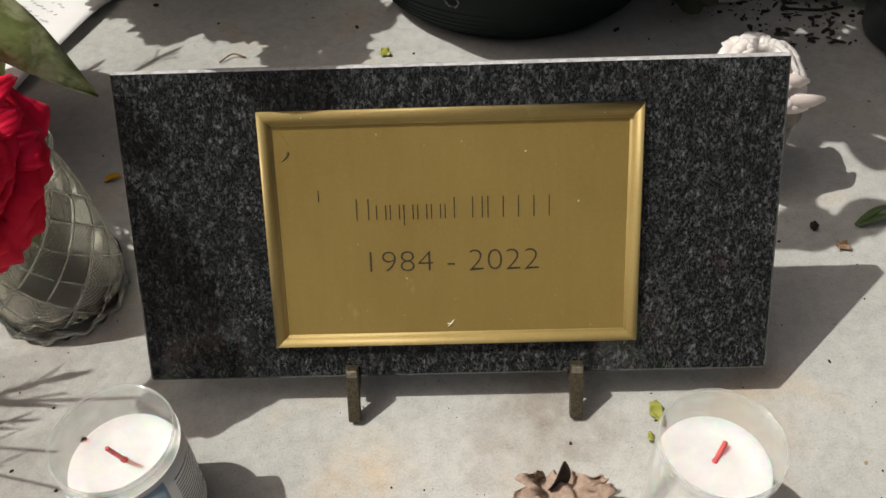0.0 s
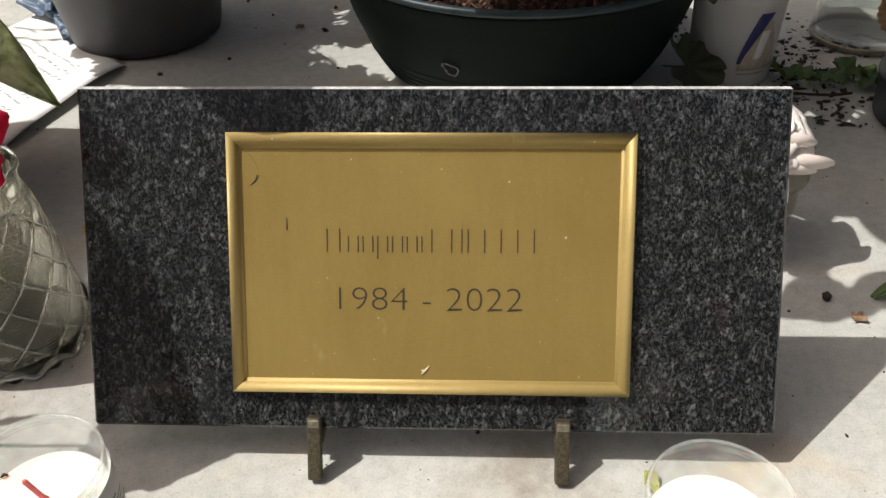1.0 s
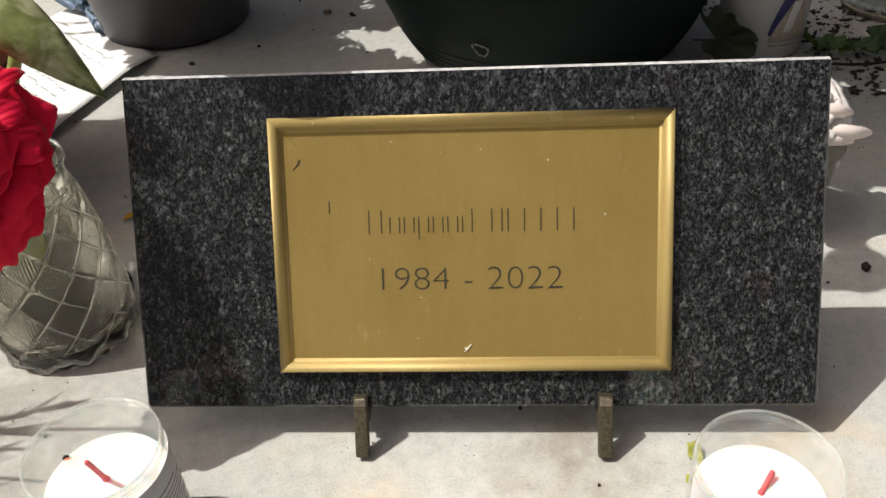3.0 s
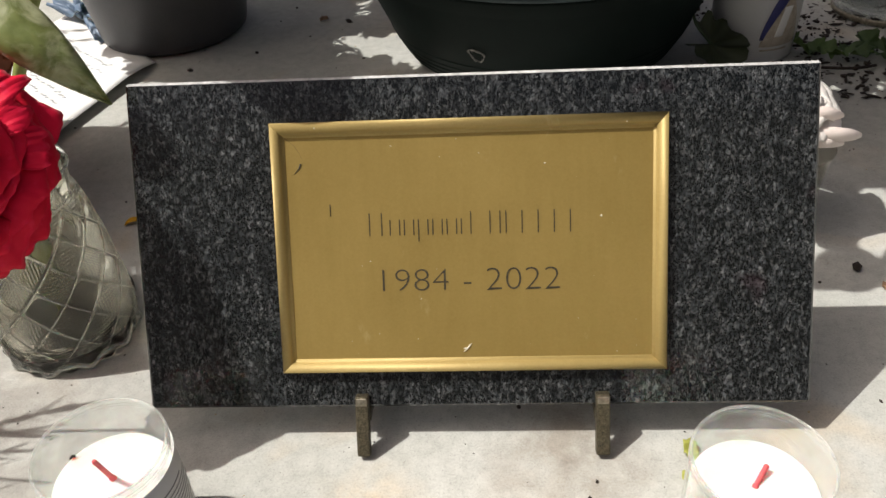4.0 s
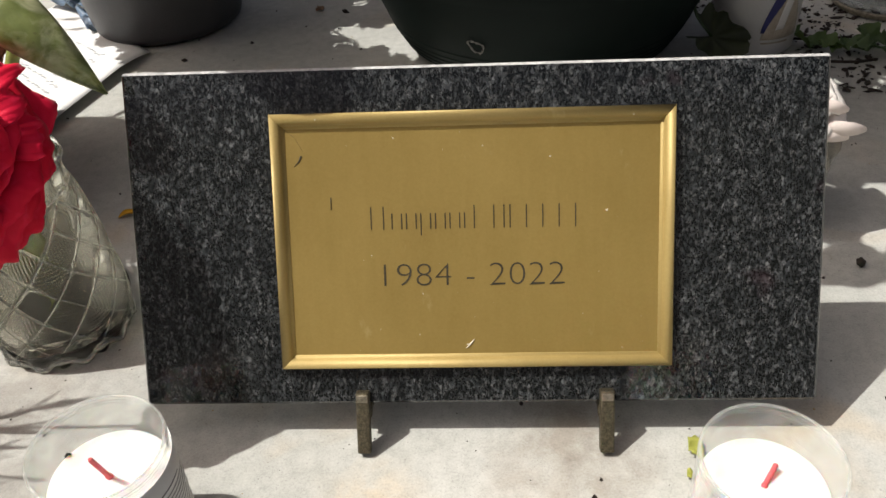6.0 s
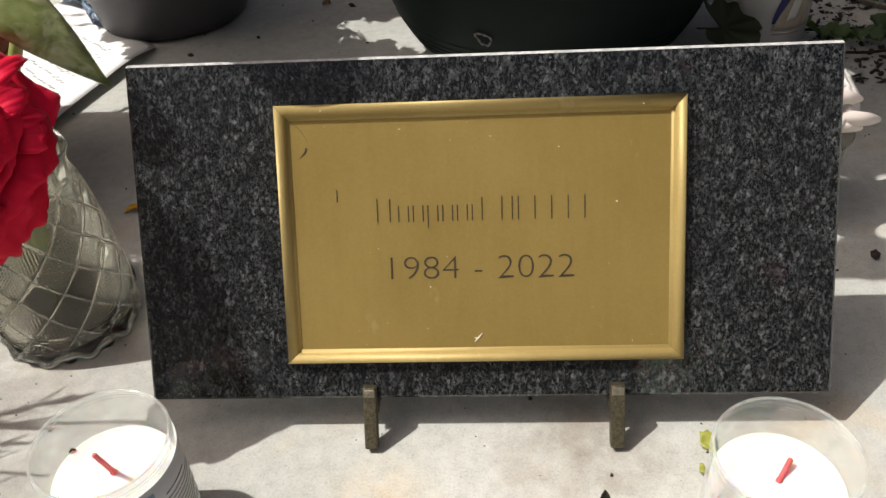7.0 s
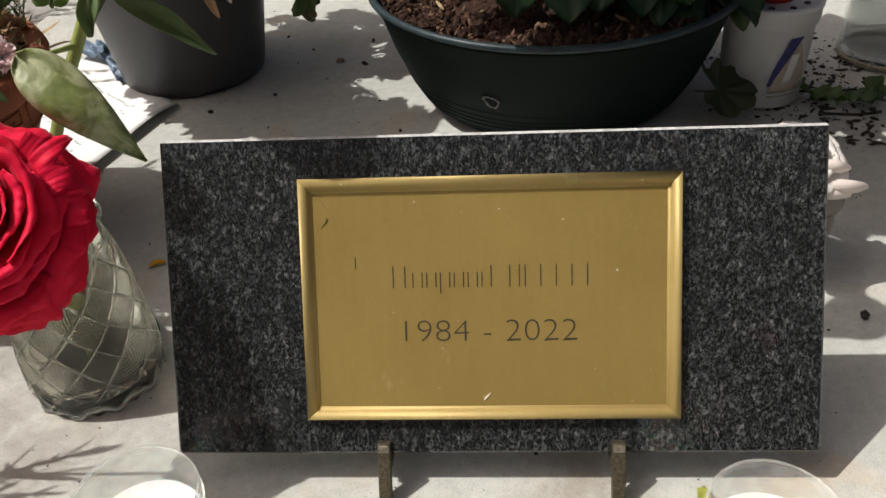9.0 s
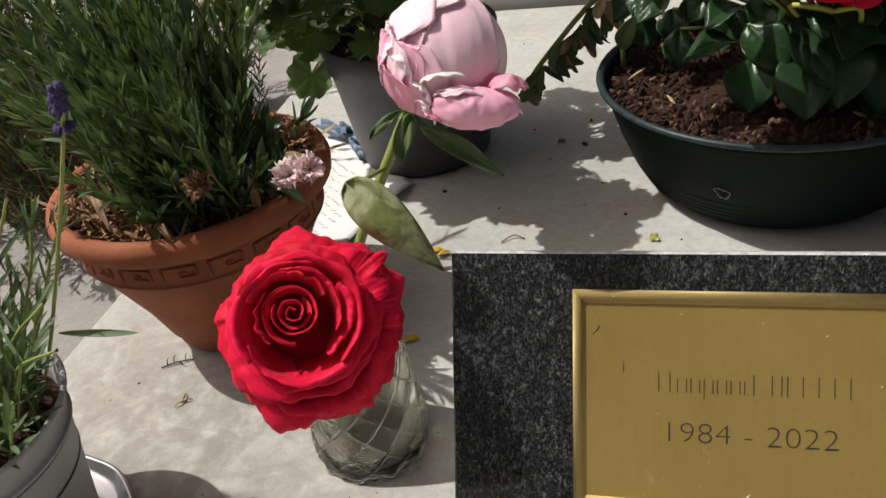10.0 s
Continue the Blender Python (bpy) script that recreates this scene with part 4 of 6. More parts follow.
for a, wid, rad, top, roll, lap, seed in ((0.55, 0.95, 0.0180, 0.0066, 0.0012, 0.0014, 2.2), (1.75, 1.05, 0.0205, 0.0064, 0.0014, 0.0014, 5.1), (-0.15, 0.80, 0.0215, 0.0050, 0.0018, 0.0016, 7.7)):
    wpart("petal", rose_petal(a, wid, 0.0150, -0.021, rad, top, roll, lap, seed, (-0.0034, 0.0042)), ROSE_RED, rose)
wpart("petal", rose_petal(0.62, 0.34, 0.020, -0.020, 0.0325, 0.0010, 0.0056, 0.0030, 3.3, (0, 0), 0.08), ROSE_RED, rose, "petal curled back at its edge")
wpart("petal", rose_petal(0.22, 0.30, 0.020, -0.022, 0.0330, -0.0040, 0.0056, -0.0026, 6.4, (0, 0), 0.06), ROSE_RED, rose, "petal curled back at its edge")
for k in range(5):
    a = 0.4 + k * 1.2566
    wpart("sepal", moved(sheet(lambda u, v: ((0.004 + 0.016 * v) * math.cos(a + (u - 0.5) * 0.8 * (1 - v)), (0.004 + 0.016 * v) * math.sin(a + (u - 0.5) * 0.8 * (1 - v)), -0.029 + 0.003 * v * v), 4, 6, 0.0004), rose_m), PEONY_LEAF, rose, "green sepal")

PEONY = Vector((-0.1450, 0.1020, 0.2445))
NECK = Vector((-0.1705, 0.1020, 0.2180))
peony = thing("pink_peony", VASE + Vector((0.002, 0, 0.03)), "half-open pale pink peony nodding above the glass vase", "peony")
wpart("stem", tube(bend([NECK + Vector((0.004, 0, 0.004)), (-0.1800, 0.1000, 0.1975), (-0.2040, 0.0900, 0.1500), (-0.2200, 0.0800, 0.1000), (-0.2260, 0.0720, 0.0150)], 26), 0.0030, 10), STEM, peony, "pale green stem")
# the ball's own ways: across, up and out to its open face
PA = Vector((0.967, 0.212, -0.140)).normalized()
PO = Vector((0.248, -0.902, 0.352))
PO = (PO - PA * PO.dot(PA)).normalized()
PU = PO.cross(PA)


def shell(x, y, up, half_w, half_h, rad, flare, mat, seed, crease=0.0006, ruff=0.0, square=5.0, side=0.0):
    """A petal moulded on the ball round a middle at (x, y), its lip towards up."""
    c = (PA * x + PU * y + PO * math.sqrt(max(0.02, 1 - x * x - y * y)) * (1 if x * x + y * y < 1 else 0)).normalized()
    e2 = PA * up[0] + PU * up[1] + PO * (up[2] if len(up) > 2 else 0)
    e2 = (e2 - c * e2.dot(c)).normalized()
    e1 = e2.cross(c)

    def fn(u, v):
        s, t = 2 * u - 1, 2 * v - 1
        edge = 1 + 0.05 * ripple(2.2 * s, seed) + ruff * (ripple(4 * s, seed + 1) + ripple(11 * s, seed + 5))
        tv = t * (edge if t > 0 else 1)
        wd = (1 - 0.92 * abs(t) ** square) ** (1 / square) * (1 + 0.04 * ripple(4 * t, seed + 4))
        be = radians(half_h) * tv
        al = max(-1.9, min(1.9, radians(half_w) * s * wd / (max(0.34, math.cos(be)) ** 0.8 if flare == 0 else 1)))
        d = (c * math.cos(al) + e1 * math.sin(al)) * math.cos(be) + e2 * math.sin(be)
        k = max(0, t) ** 2.5
        r = rad * (1 + flare * k + side * abs(s) ** 4) + crease * (ripple(3.1 * s + t, seed + 2) + 0.35 * ripple(9 * s, seed + 3) * (0.5 + 0.5 * t)) + ruff * 0.035 * ripple(8 * s, seed + 7) * k
        return PEONY + d * r

    wpart("petal", sheet(fn, 30, 30, 0.0004), mat, peony)


def boat(a, b, out, up, r, a0, a1, mat, seed, ruff=0.002, name="petal"):
    """A petal folded like a boat from a to b, its open lip towards up."""
    a, b, out, up = Vector(a), Vector(b), Vector(out).normalized(), Vector(up)
    way = (b - a).normalized()
    up = (up - way * up.dot(way)).normalized()
    out = (out - way * out.dot(way) - up * out.dot(up)).normalized()

    def fn(u, v):
        w = r * max(0.06, math.sin(math.pi * (0.03 + 0.94 * u ** 0.85))) ** 0.5
        f = radians(a0 + 28 * ripple(5.5 * u, seed + 2) + (a1 - a0) * v)
        lip = (1 - v) ** 3
        p = a.lerp(b, u) + up * (w * math.cos(f) * (1 + 0.25 * lip * ripple(5 * u, seed))) + out * (w * math.sin(f) + 0.002 * math.sin(math.pi * u) + 0.0007 * ripple(14 * v, seed + 6) + 0.0008 * ripple(9 * v + 3 * u, seed + 1))
        p += noise.noise_vector(p * 95 + Vector((seed, 0, 0))) * ruff * (0.45 + 0.55 * lip) + noise.noise_vector(p * 260) * ruff * 0.30
        return p

    wpart(name, sheet(fn, 34, 20, 0.0004), mat, peony)


def cup_petal(a, w, rad, seed):
    """A plain inner petal that closes the ball."""
    def fn(u, v):
        th = radians(170 - 166 * v)
        ph = a + (2 * u - 1) * w * (0.35 + 0.65 * math.sin(math.pi * min(1, 0.12 + 0.78 * v))) / max(0.55, math.sin(th))
        r = rad + 0.0005 * v * math.sin(5 * u + seed)
        return PEONY + (PA * math.cos(ph) + PO * math.sin(ph)) * (r * math.sin(th)) + PU * (r * math.cos(th))
    wpart("petal", sheet(fn, 22, 18, 0.0004), PEONY_PALE, peony)


for k in range(4):
    cup_petal(0.3 + k * 1.57, 0.95, 0.0262 + 0.0003 * k, k * 1.7)
# closed petals of the ball
shell(0.97, 0.05, (0.1, 1), 40, 84, 0.0284, 0.0, PEONY_PINK, 1.3)
shell(-0.40, 0.10, (0.0, 1), 46, 84, 0.0286, 0.0, PEONY_PALE, 2.9, 0.0006)
shell(0.10, 0.80, (0.2, 0.3, -1), 70, 60, 0.0291, 0.0, PEONY_PALE, 4.1, 0.0004)
shell(0.80, 0.12, (-0.15, 1), 36, 80, 0.0292, 0.0, PEONY_PALE, 7.7, 0.0008, side=0.020)
shell(0.27, 0.12, (-0.08, 1), 35, 84, 0.0304, 0.0, PEONY_PALE, 5.2, 0.0008, side=0.030)
# looser ones over its shoulder
shell(-0.70, 0.58, (0.75, -0.62), 58, 27, 0.0316, 0.03, PEONY_PALE, 8.8, 0.0009, 0.03)
shell(-0.62, 0.28, (0.80, -0.30), 36, 20, 0.0308, 0.04, PEONY_PINK, 9.9, 0.0010, 0.04)
shell(-0.86, 0.34, (0.75, -0.62), 50, 21, 0.0330, 0.04, PEONY_PALE, 12.1, 0.0012, 0.04)
shell(-0.62, -0.50, (-0.2, 1), 44, 34, 0.0310, 0.05, PEONY_PINK, 3.3, 0.0012, 0.04)
shell(-0.80, -0.25, (0.5, 0.8), 34, 30, 0.0322, 0.08, PEONY_PINK, 13.4, 0.0015, 0.05)
shell(-0.86, -0.02, (0.7, 0.4), 26, 22, 0.0330, 0.10, PEONY_PALE, 18.2, 0.0016, 0.05)
shell(-0.80, -0.45, (0.6, 0.6), 26, 20, 0.0330, 0.08, PEONY_PINK, 19.6, 0.0016, 0.05)
# foot of the flower
shell(0.05, -0.90, (0.0, 1), 62, 22, 0.0308, 0.04, PEONY_PINK, 14.4, 0.0010, 0.06)
shell(0.72, -0.66, (0.2, 1), 36, 24, 0.0310, 0.05, PEONY_DEEP, 15.8, 0.0010, 0.06)
shell(0.0, -0.96, (0.3, 0.4, -1), 60, 60, 0.0268, 0.0, PEONY_PINK, 16.5)
# folded and crumpled petals at the open face
boat((-0.1455, 0.0700, 0.2345), (-0.1060, 0.0740, 0.2290), (0.15, -0.95, -0.25), (0.05, -0.15, 1), 0.0100, -40, 165, PEONY_PINK, 2.0, 0.0024)
boat((-0.1440, 0.0680, 0.2385), (-0.1190, 0.0680, 0.2370), (0.1, -1, -0.3), (0, 0.2, 1), 0.0050, -65, 55, PEONY_PALE, 3.1, 0.0016)
boat((-0.1500, 0.0690, 0.2440), (-0.1290, 0.0680, 0.2470), (0.1, -1, 0.2), (0, 0.3, 1), 0.0046, -75, 50, PEONY_CREAM, 5.1, 0.0012)
boat((-0.1560, 0.0715, 0.2440), (-0.1480, 0.0690, 0.2345), (-0.2, -1, 0), (0.6, 0.2, 0.7), 0.0050, -75, 45, PEONY_CREAM, 6.3, 0.0018)
boat((-0.1575, 0.0740, 0.2345), (-0.1480, 0.0720, 0.2225), (-0.3, -1, -0.2), (0.8, 0.2, 0.5), 0.0050, -75, 50, PEONY_PALE, 7.3, 0.0020)
boat((-0.1530, 0.0730, 0.2290), (-0.1430, 0.0720, 0.2225), (0, -1, -0.2), (0.3, 0.2, 1), 0.0042, -70, 60, PEONY_DEEP, 8.1, 0.0020)
boat((-0.1190, 0.0760, 0.2365), (-0.1030, 0.0830, 0.2330), (0.5, -0.8, 0), (-0.1, 0.2, 1), 0.0085, -75, 75, PEONY_DEEP, 9.4, 0.0030)
boat((-0.1260, 0.0710, 0.2290), (-0.1050, 0.0730, 0.2255), (0.3, -1, -0.2), (0.1, 0.2, 1), 0.0062, -70, 45, PEONY_PALE, 11.6, 0.0026)
boat((-0.1430, 0.0720, 0.2240), (-0.1180, 0.0740, 0.2215), (0.1, -0.75, -0.65), (0, -0.4, 1), 0.0048, -60, 70, PEONY_PALE, 10.2, 0.0026)
boat((-0.1650, 0.0740, 0.2560), (-0.1560, 0.0700, 0.2440), (-0.3, -1, 0), (0.9, 0.2, 0.4), 0.0060, -75, 45, PEONY_PALE, 15.2, 0.0026)


def plain_leaf(base, tip, width, up, mat, parent, name="leaf", arch=0.12, fold=0.2, shape=0.6, wave=0.0, roll=0.0, peak=1.0, veins=0.0):
    """A broad leaf with a keel, a soft wave, veins and thickness, from its foot to its tip."""
    b, t = Vector(base), Vector(tip)
    m = facing(b, t - b, up)
    ln = (t - b).length
    seed = (b.x * 613 + b.y * 271) % 6.28

    def fn(u, v):
        s = 2 * u - 1
        w = width / 2 * max(0.02, math.sin(math.pi * min(1, 0.02 + 0.975 * v ** peak)) ** shape)
        z = arch * ln * math.sin(math.pi * v) + fold * w * abs(s) + wave * math.sin(7 * v + 3 * s + seed) * abs(s) - roll * w * s
        z += 0.03 * ln * math.sin(2.6 * v + seed) * s
        if veins > 0.001:
            z -= 0.55 * w * max(0, -s) ** 3 * (1 - v) + 0.0012 * noise.noise(Vector((s * 2.2, v * 6, seed)))
        if veins:
            z -= veins * (math.exp(-(s / 0.07) ** 2) * (1 - v) + 0.45 * max(0, math.cos(2 * math.pi * (v * 7 - abs(s) * 1.6))) ** 6 * min(1, abs(s) * 4))
        return (s * w, ln * v, z)

    big = veins > 0
    return wpart(name, moved(sheet(fn, 16 if big else 8, 44 if big else 16, 0.0005), m), mat, parent)


view = Vector((0.15, -0.75, 0.6))
plain_leaf((-0.1960, 0.0645, 0.1965), (-0.1510, 0.0592, 0.1465), 0.0238, view, MOTTLED_LEAF, peony, "leaf", 0.15, -0.20, 0.95, 0.0026, peak=0.60, veins=0.0012)
wpart("leaf_stalk", tube([(-0.1945, 0.066, 0.1945), (-0.190, 0.080, 0.190), (-0.1862, 0.0975, 0.186)], [0.0012, 0.0011, 0.0014], 6), STEM, peony)
plain_leaf((-0.1600, 0.0900, 0.2130), (-0.1240, 0.1020, 0.1775), 0.0105, view, PEONY_LEAF, peony, "leaf", 0.10, 0.45, 0.95, 0.002, peak=0.7, veins=0.0006)
plain_leaf(NECK + Vector((0, -0.002, 0)), (-0.1895, 0.0940, 0.2050), 0.0055, view, PEONY_LEAF, peony, "bract", 0.3, 0.5, 0.9, 0.002)
plain_leaf(NECK + Vector((0.004, -0.004, -0.001)), (-0.1745, 0.0890, 0.1930), 0.0105, view, PEONY_LEAF, peony, "bract", 0.12, 0.5, 0.9, 0.003, peak=0.7, veins=0.0006)
plain_leaf(NECK + Vector((-0.001, 0.004, 0)), (-0.1565, 0.1220, 0.1980), 0.010, view, PEONY_LEAF, peony, "bract", 0.2, 0.4, 0.9, 0.002)


# ---- plants in the pots ----
def tuft(soup, stems, base, way, length, step, leaf, width, rg, droop=0.0, open_=0.6, arch=0.15):
    """One shoot: a thin stem with pairs of narrow leaves."""
    p, d = Vector(base), Vector(way).normalized()
    pts = [p.copy()]
    turn = rg.uniform(0, 3.14)
    n = max(2, int(length / step))
    for k in range(n):
        d = (d + Vector((rg.uniform(-0.12, 0.12), rg.uniform(-0.12, 0.12), -droop))).normalized()
        p = p + d * step
        pts.append(p.copy())
        side = d.orthogonal().normalized()
        side.rotate(Matrix.Rotation(turn + k * 1.57, 3, d))
        for s in (1, -1):
            top = k / n
            go = (side * s * open_ * (1.1 - 0.6 * top) + d).normalized()
            soup.add(*blade(leaf * rg.uniform(0.7, 1.15) * (1 - 0.25 * top), width * rg.uniform(0.8, 1.2), rg.uniform(-0.1, arch), 0.35, 4, 0.55), facing(p, go, d - side * s))
    for k in range(3):
        side = Vector((rg.uniform(-1, 1), rg.uniform(-1, 1), rg.uniform(-1, 1)))
        soup.add(*blade(leaf * rg.uniform(0.6, 0.9), width, 0.05, 0.35, 4, 0.55), facing(p, d + side * 0.25, side))
    bm_tube(stems, pts, 0.0009)


def bm_tube(soup, pts, r, seg=5):
    verts, faces = [], []
    side = None
    for i, p in enumerate(pts):
        d = (pts[min(i + 1, len(pts) - 1)] - pts[max(i - 1, 0)]).normalized()
        side = d.orthogonal().normalized() if side is None else (side - d * side.dot(d)).normalized()
        o = d.cross(side)
        for k in range(seg):
            a = 2 * math.pi * k / seg
            verts.append(tuple(p + (side * math.cos(a) + o * math.sin(a)) * r))
    for i in range(len(pts) - 1):
        for k in range(seg):
            a, b = i * seg + k, i * seg + (k + 1) % seg
            faces.append((a, b, b + seg, a + seg))
    soup.add(verts, faces, Matrix.Identity(4))


def ruffled(at, axis, r, mat, parent, name, seed, n=12):
    """A small double flower of many crimped petals."""
    rg = random.Random(seed)
    m = facing(at, Vector(axis).orthogonal(), axis)
    fl = wpart(name, moved(lathe([(0, -r * 0.6), (r * 0.18, -r * 0.5), (r * 0.22, -r * 0.1), (0, 0)], 10), m), PINK_LEAF, parent)
    for k in range(n):
        a, tilt = k * 2.4, 0.15 + 0.75 * (k / n)
        R = r * (0.75 + 0.3 * rg.random())
        w = 0.85

        def fn(u, v):
            s = 2 * u - 1
            t = v * (1 - 0.15 * s * s + 0.10 * math.sin(13 * s + k) + 0.07 * math.sin(31 * s + 2 * k))
            q = R * (0.12 + 0.88 * t) * math.cos((1 - tilt) * 1.2)
            z = R * t * math.sin((1 - tilt) * 1.2) + 0.16 * r * t * math.sin(6 * s + k * 2) + 0.08 * r * t * math.sin(15 * s + k)
            ang = a + s * w * (0.3 + 0.7 * t)
            p = Vector((q * math.cos(ang), q * math.sin(ang), z))
            return p + noise.noise_vector(p * (2.2 / r) + Vector((seed, k, 0))) * (0.30 * r * t)

        wpart("petal", moved(sheet(fn, 18, 6, 0.0003), m), mat, fl)
    return fl


# carnation plant in the terracotta pot
rg = random.Random(31)
pinks = thing("carnation_plant", TC + Vector((0, 0, 0.120)), "bushy carnation plant with narrow grey-green leaves in terracotta", "plant", "potted plants")
leaves, stems, dry, dead = Soup(), Soup(), Soup(), Soup()
for k in range(330):
    a, q = rg.uniform(0, 6.283), 0.080 * math.sqrt(rg.random())
    if q * math.sin(a) > 0.064 or math.sin(a + 0.5) < -0.3 and q > 0.066 or 3.0 < a < 4.75 and q > 0.036 or math.cos(a - 0.5) > 0.55 and q > 0.056:
        continue
    b = TC + Vector((q * math.cos(a), q * math.sin(a), 0.119))
    out = Vector((math.cos(a) * (0.16 if math.cos(a) > 0 else 1.0), math.sin(a) * (0.08 if math.sin(a) > 0 else 1.0), 0)) * (0.15 + 7.5 * q * rg.uniform(0.3, 1.1))
    tuft(leaves, stems, b, out + Vector((-0.08, 0.03, 1)), rg.uniform(0.05, 0.15) * (1.15 - 3.5 * q) * (1.1 if math.sin(a) > 0 else 0.9), 0.0090, 0.029, 0.0037, rg, 0.010, 0.55, 0.2)
for k in range(70):
    a, q = rg.uniform(1.6, 3.0), rg.uniform(0.02, 0.055)
    b = TC + Vector((q * math.cos(a), q * math.sin(a), 0.119))
    tuft(leaves, stems, b, Vector((0.15 * math.cos(a) - 0.08, 0.12 * math.sin(a), 1)), rg.uniform(0.05, 0.11), 0.0090, 0.029, 0.0037, rg, 0.010, 0.55, 0.2)
# dead tangle at the front of the pot
for k in range(420):
    a, q = rg.uniform(3.05, 4.85), 0.030 + 0.054 * math.sqrt(rg.random())
    b = TC + Vector((q * math.cos(a), q * math.sin(a), 0.121 + 0.016 * rg.random() ** 2))
    dead.add(*blade(rg.uniform(0.008, 0.020), rg.uniform(0.0010, 0.0036), rg.uniform(-0.7, 0.7), 0.3, 4), facing(b, (rg.uniform(-1, 1), rg.uniform(-1, 1), rg.uniform(-0.2, 0.8)), (rg.uniform(-1, 1), 0, 1)))
for k in range(190):
    a, q = rg.uniform(0, 6.283), rg.uniform(0.05, 0.092)
    b = TC + Vector((q * math.cos(a), q * math.sin(a), 0.122))
    dry.add(*blade(rg.uniform(0.015, 0.032), 0.004, rg.uniform(-0.4, 0.5), 0.3, 4), facing(b, (rg.uniform(-1, 1), rg.uniform(-1, 1), rg.uniform(0, 0.7)), (0, 0, 1)))
for k in range(26):
    a, q = rg.uniform(-1.5, 0.3), rg.uniform(0.040, 0.074)
    b = TC + Vector((q * math.cos(a), q * math.sin(a), 0.122))
    tuft(leaves, stems, b, Vector((0.5 * math.cos(a), 0.6 * math.sin(a), 1)), rg.uniform(0.02, 0.055), 0.009, 0.028, 0.0046, rg, 0.02, 0.7, 0.35)
for k in range(120):
    a, q = rg.uniform(-0.6, 1.2), rg.uniform(0.05, 0.094)
    b = TC + Vector((q * math.cos(a), q * math.sin(a), 0.124))
    dry.add(*blade(rg.uniform(0.015, 0.034), 0.006, rg.uniform(-0.4, 0.6), 0.3, 4), facing(b, (rg.uniform(-1, 1), rg.uniform(-1, 1), rg.uniform(0, 0.9)), (0, 0, 1)))
wsoup(leaves, "foliage", PINK_LEAF, pinks, "narrow grey-green leaves", "stuff")
wsoup(stems, "stem_tangle", STEM, pinks, "", "stuff")
wsoup(dry, "dry_litter", STRAW, pinks, "dry straw-coloured leaves", "stuff")
wsoup(dead, "dead_tangle", simple("rotted_leaf", (0.12, 0.058, 0.026), (0.36, 0.21, 0.10), 0.85, 120).m, pinks, "tangle of dead brown leaves", "stuff")
for b, t, w in (((-0.405, 0.140, 0.148), (-0.384, 0.112, 0.137), 0.006), ((-0.428, 0.150, 0.146), (-0.440, 0.125, 0.134), 0.004), ((-0.350, 0.118, 0.138), (-0.338, 0.104, 0.134), 0.005)):
    plain_leaf(b, t, w, (0.2, -0.6, 0.8), DEAD_LEAF, pinks, "dead_leaf", 0.3, 0.5, 0.6, 0.002)
ruffled((-0.2660, 0.1420, 0.1580), (-0.1, -0.75, 0.65), 0.0120, CARNATION, pinks, "pink_flower", 3, 14)
ruffled((-0.2510, 0.1400, 0.1630), (0.35, -0.7, 0.6), 0.0105, CARNATION, pinks, "pink_flower", 5, 12)
ruffled((-0.3120, 0.1150, 0.1680), (0.2, -0.8, 0.5), 0.0105, WITHERED, pinks, "withered_flower", 4)
ruffled((-0.2830, 0.1980, 0.1560), (0.5, -0.5, 0.6), 0.0125, WITHERED, pinks, "withered_flower", 6)
ruffled((-0.4100, 0.1160, 0.1480), (-0.1, -0.8, 0.5), 0.0100, WITHERED, pinks, "withered_flower", 8)
plain_leaf((-0.290, 0.185, 0.150), (-0.262, 0.176, 0.139), 0.008, (0, -0.5, 1), DEAD_LEAF, pinks, "dead_leaf", 0.2, 0.4)
plain_leaf((-0.300, 0.170, 0.140), (-0.270, 0.160, 0.128), 0.009, (0, -0.5, 1), PINK_LEAF, pinks, "low_leaf", 0.2, 0.4)

# dark shrub beyond the terracotta pot, rooted beside the tomb
shrub = thing("evergreen_shrub", (-0.73, 0.46, -0.10), "dark fine-leaved evergreen shrub beside the tomb", "shrub", "potted plants")
leaves, stems = Soup(), Soup()
for k in range(190):
    a, q = rg.uniform(0, 6.283), 0.06 * math.sqrt(rg.random())
    b = Vector((-0.73 + q * math.cos(a), 0.46 + q * math.sin(a), rg.uniform(-0.08, 0.06)))
    out = Vector((math.cos(a), math.sin(a), 0)) * rg.uniform(0.1, 1.1)
    tuft(leaves, stems, b, out + Vector((0, 0, 1)), rg.uniform(0.06, 0.15), 0.014, 0.022, 0.0034, rg, 0.03, 0.8)
for k in range(170):
    a = rg.uniform(0, 6.283)
    b = Vector((rg.uniform(-0.92, -0.66), rg.uniform(0.46, 0.70), -0.10))
    tuft(leaves, stems, b, Vector((math.cos(a) * 0.5, math.sin(a) * 0.5, 1)), rg.uniform(0.08, 0.20), 0.014, 0.026, 0.0042, rg, 0.03, 0.8)
for k in range(330):
    a = rg.uniform(0, 6.283)
    b = Vector((rg.uniform(-1.10, -0.62), rg.uniform(0.50, 0.85), -0.10))
    tuft(leaves, stems, b, Vector((math.cos(a) * 0.4, math.sin(a) * 0.4, 1)), rg.uniform(0.18, 0.42), 0.016, 0.026, 0.0040, rg, 0.02, 0.8)
wsoup(leaves, "foliage", BUSH_LEAF, shrub, "dark green needle leaves", "stuff")
wsoup(stems, "branch_tangle", DEAD_LEAF, shrub, "", "stuff")

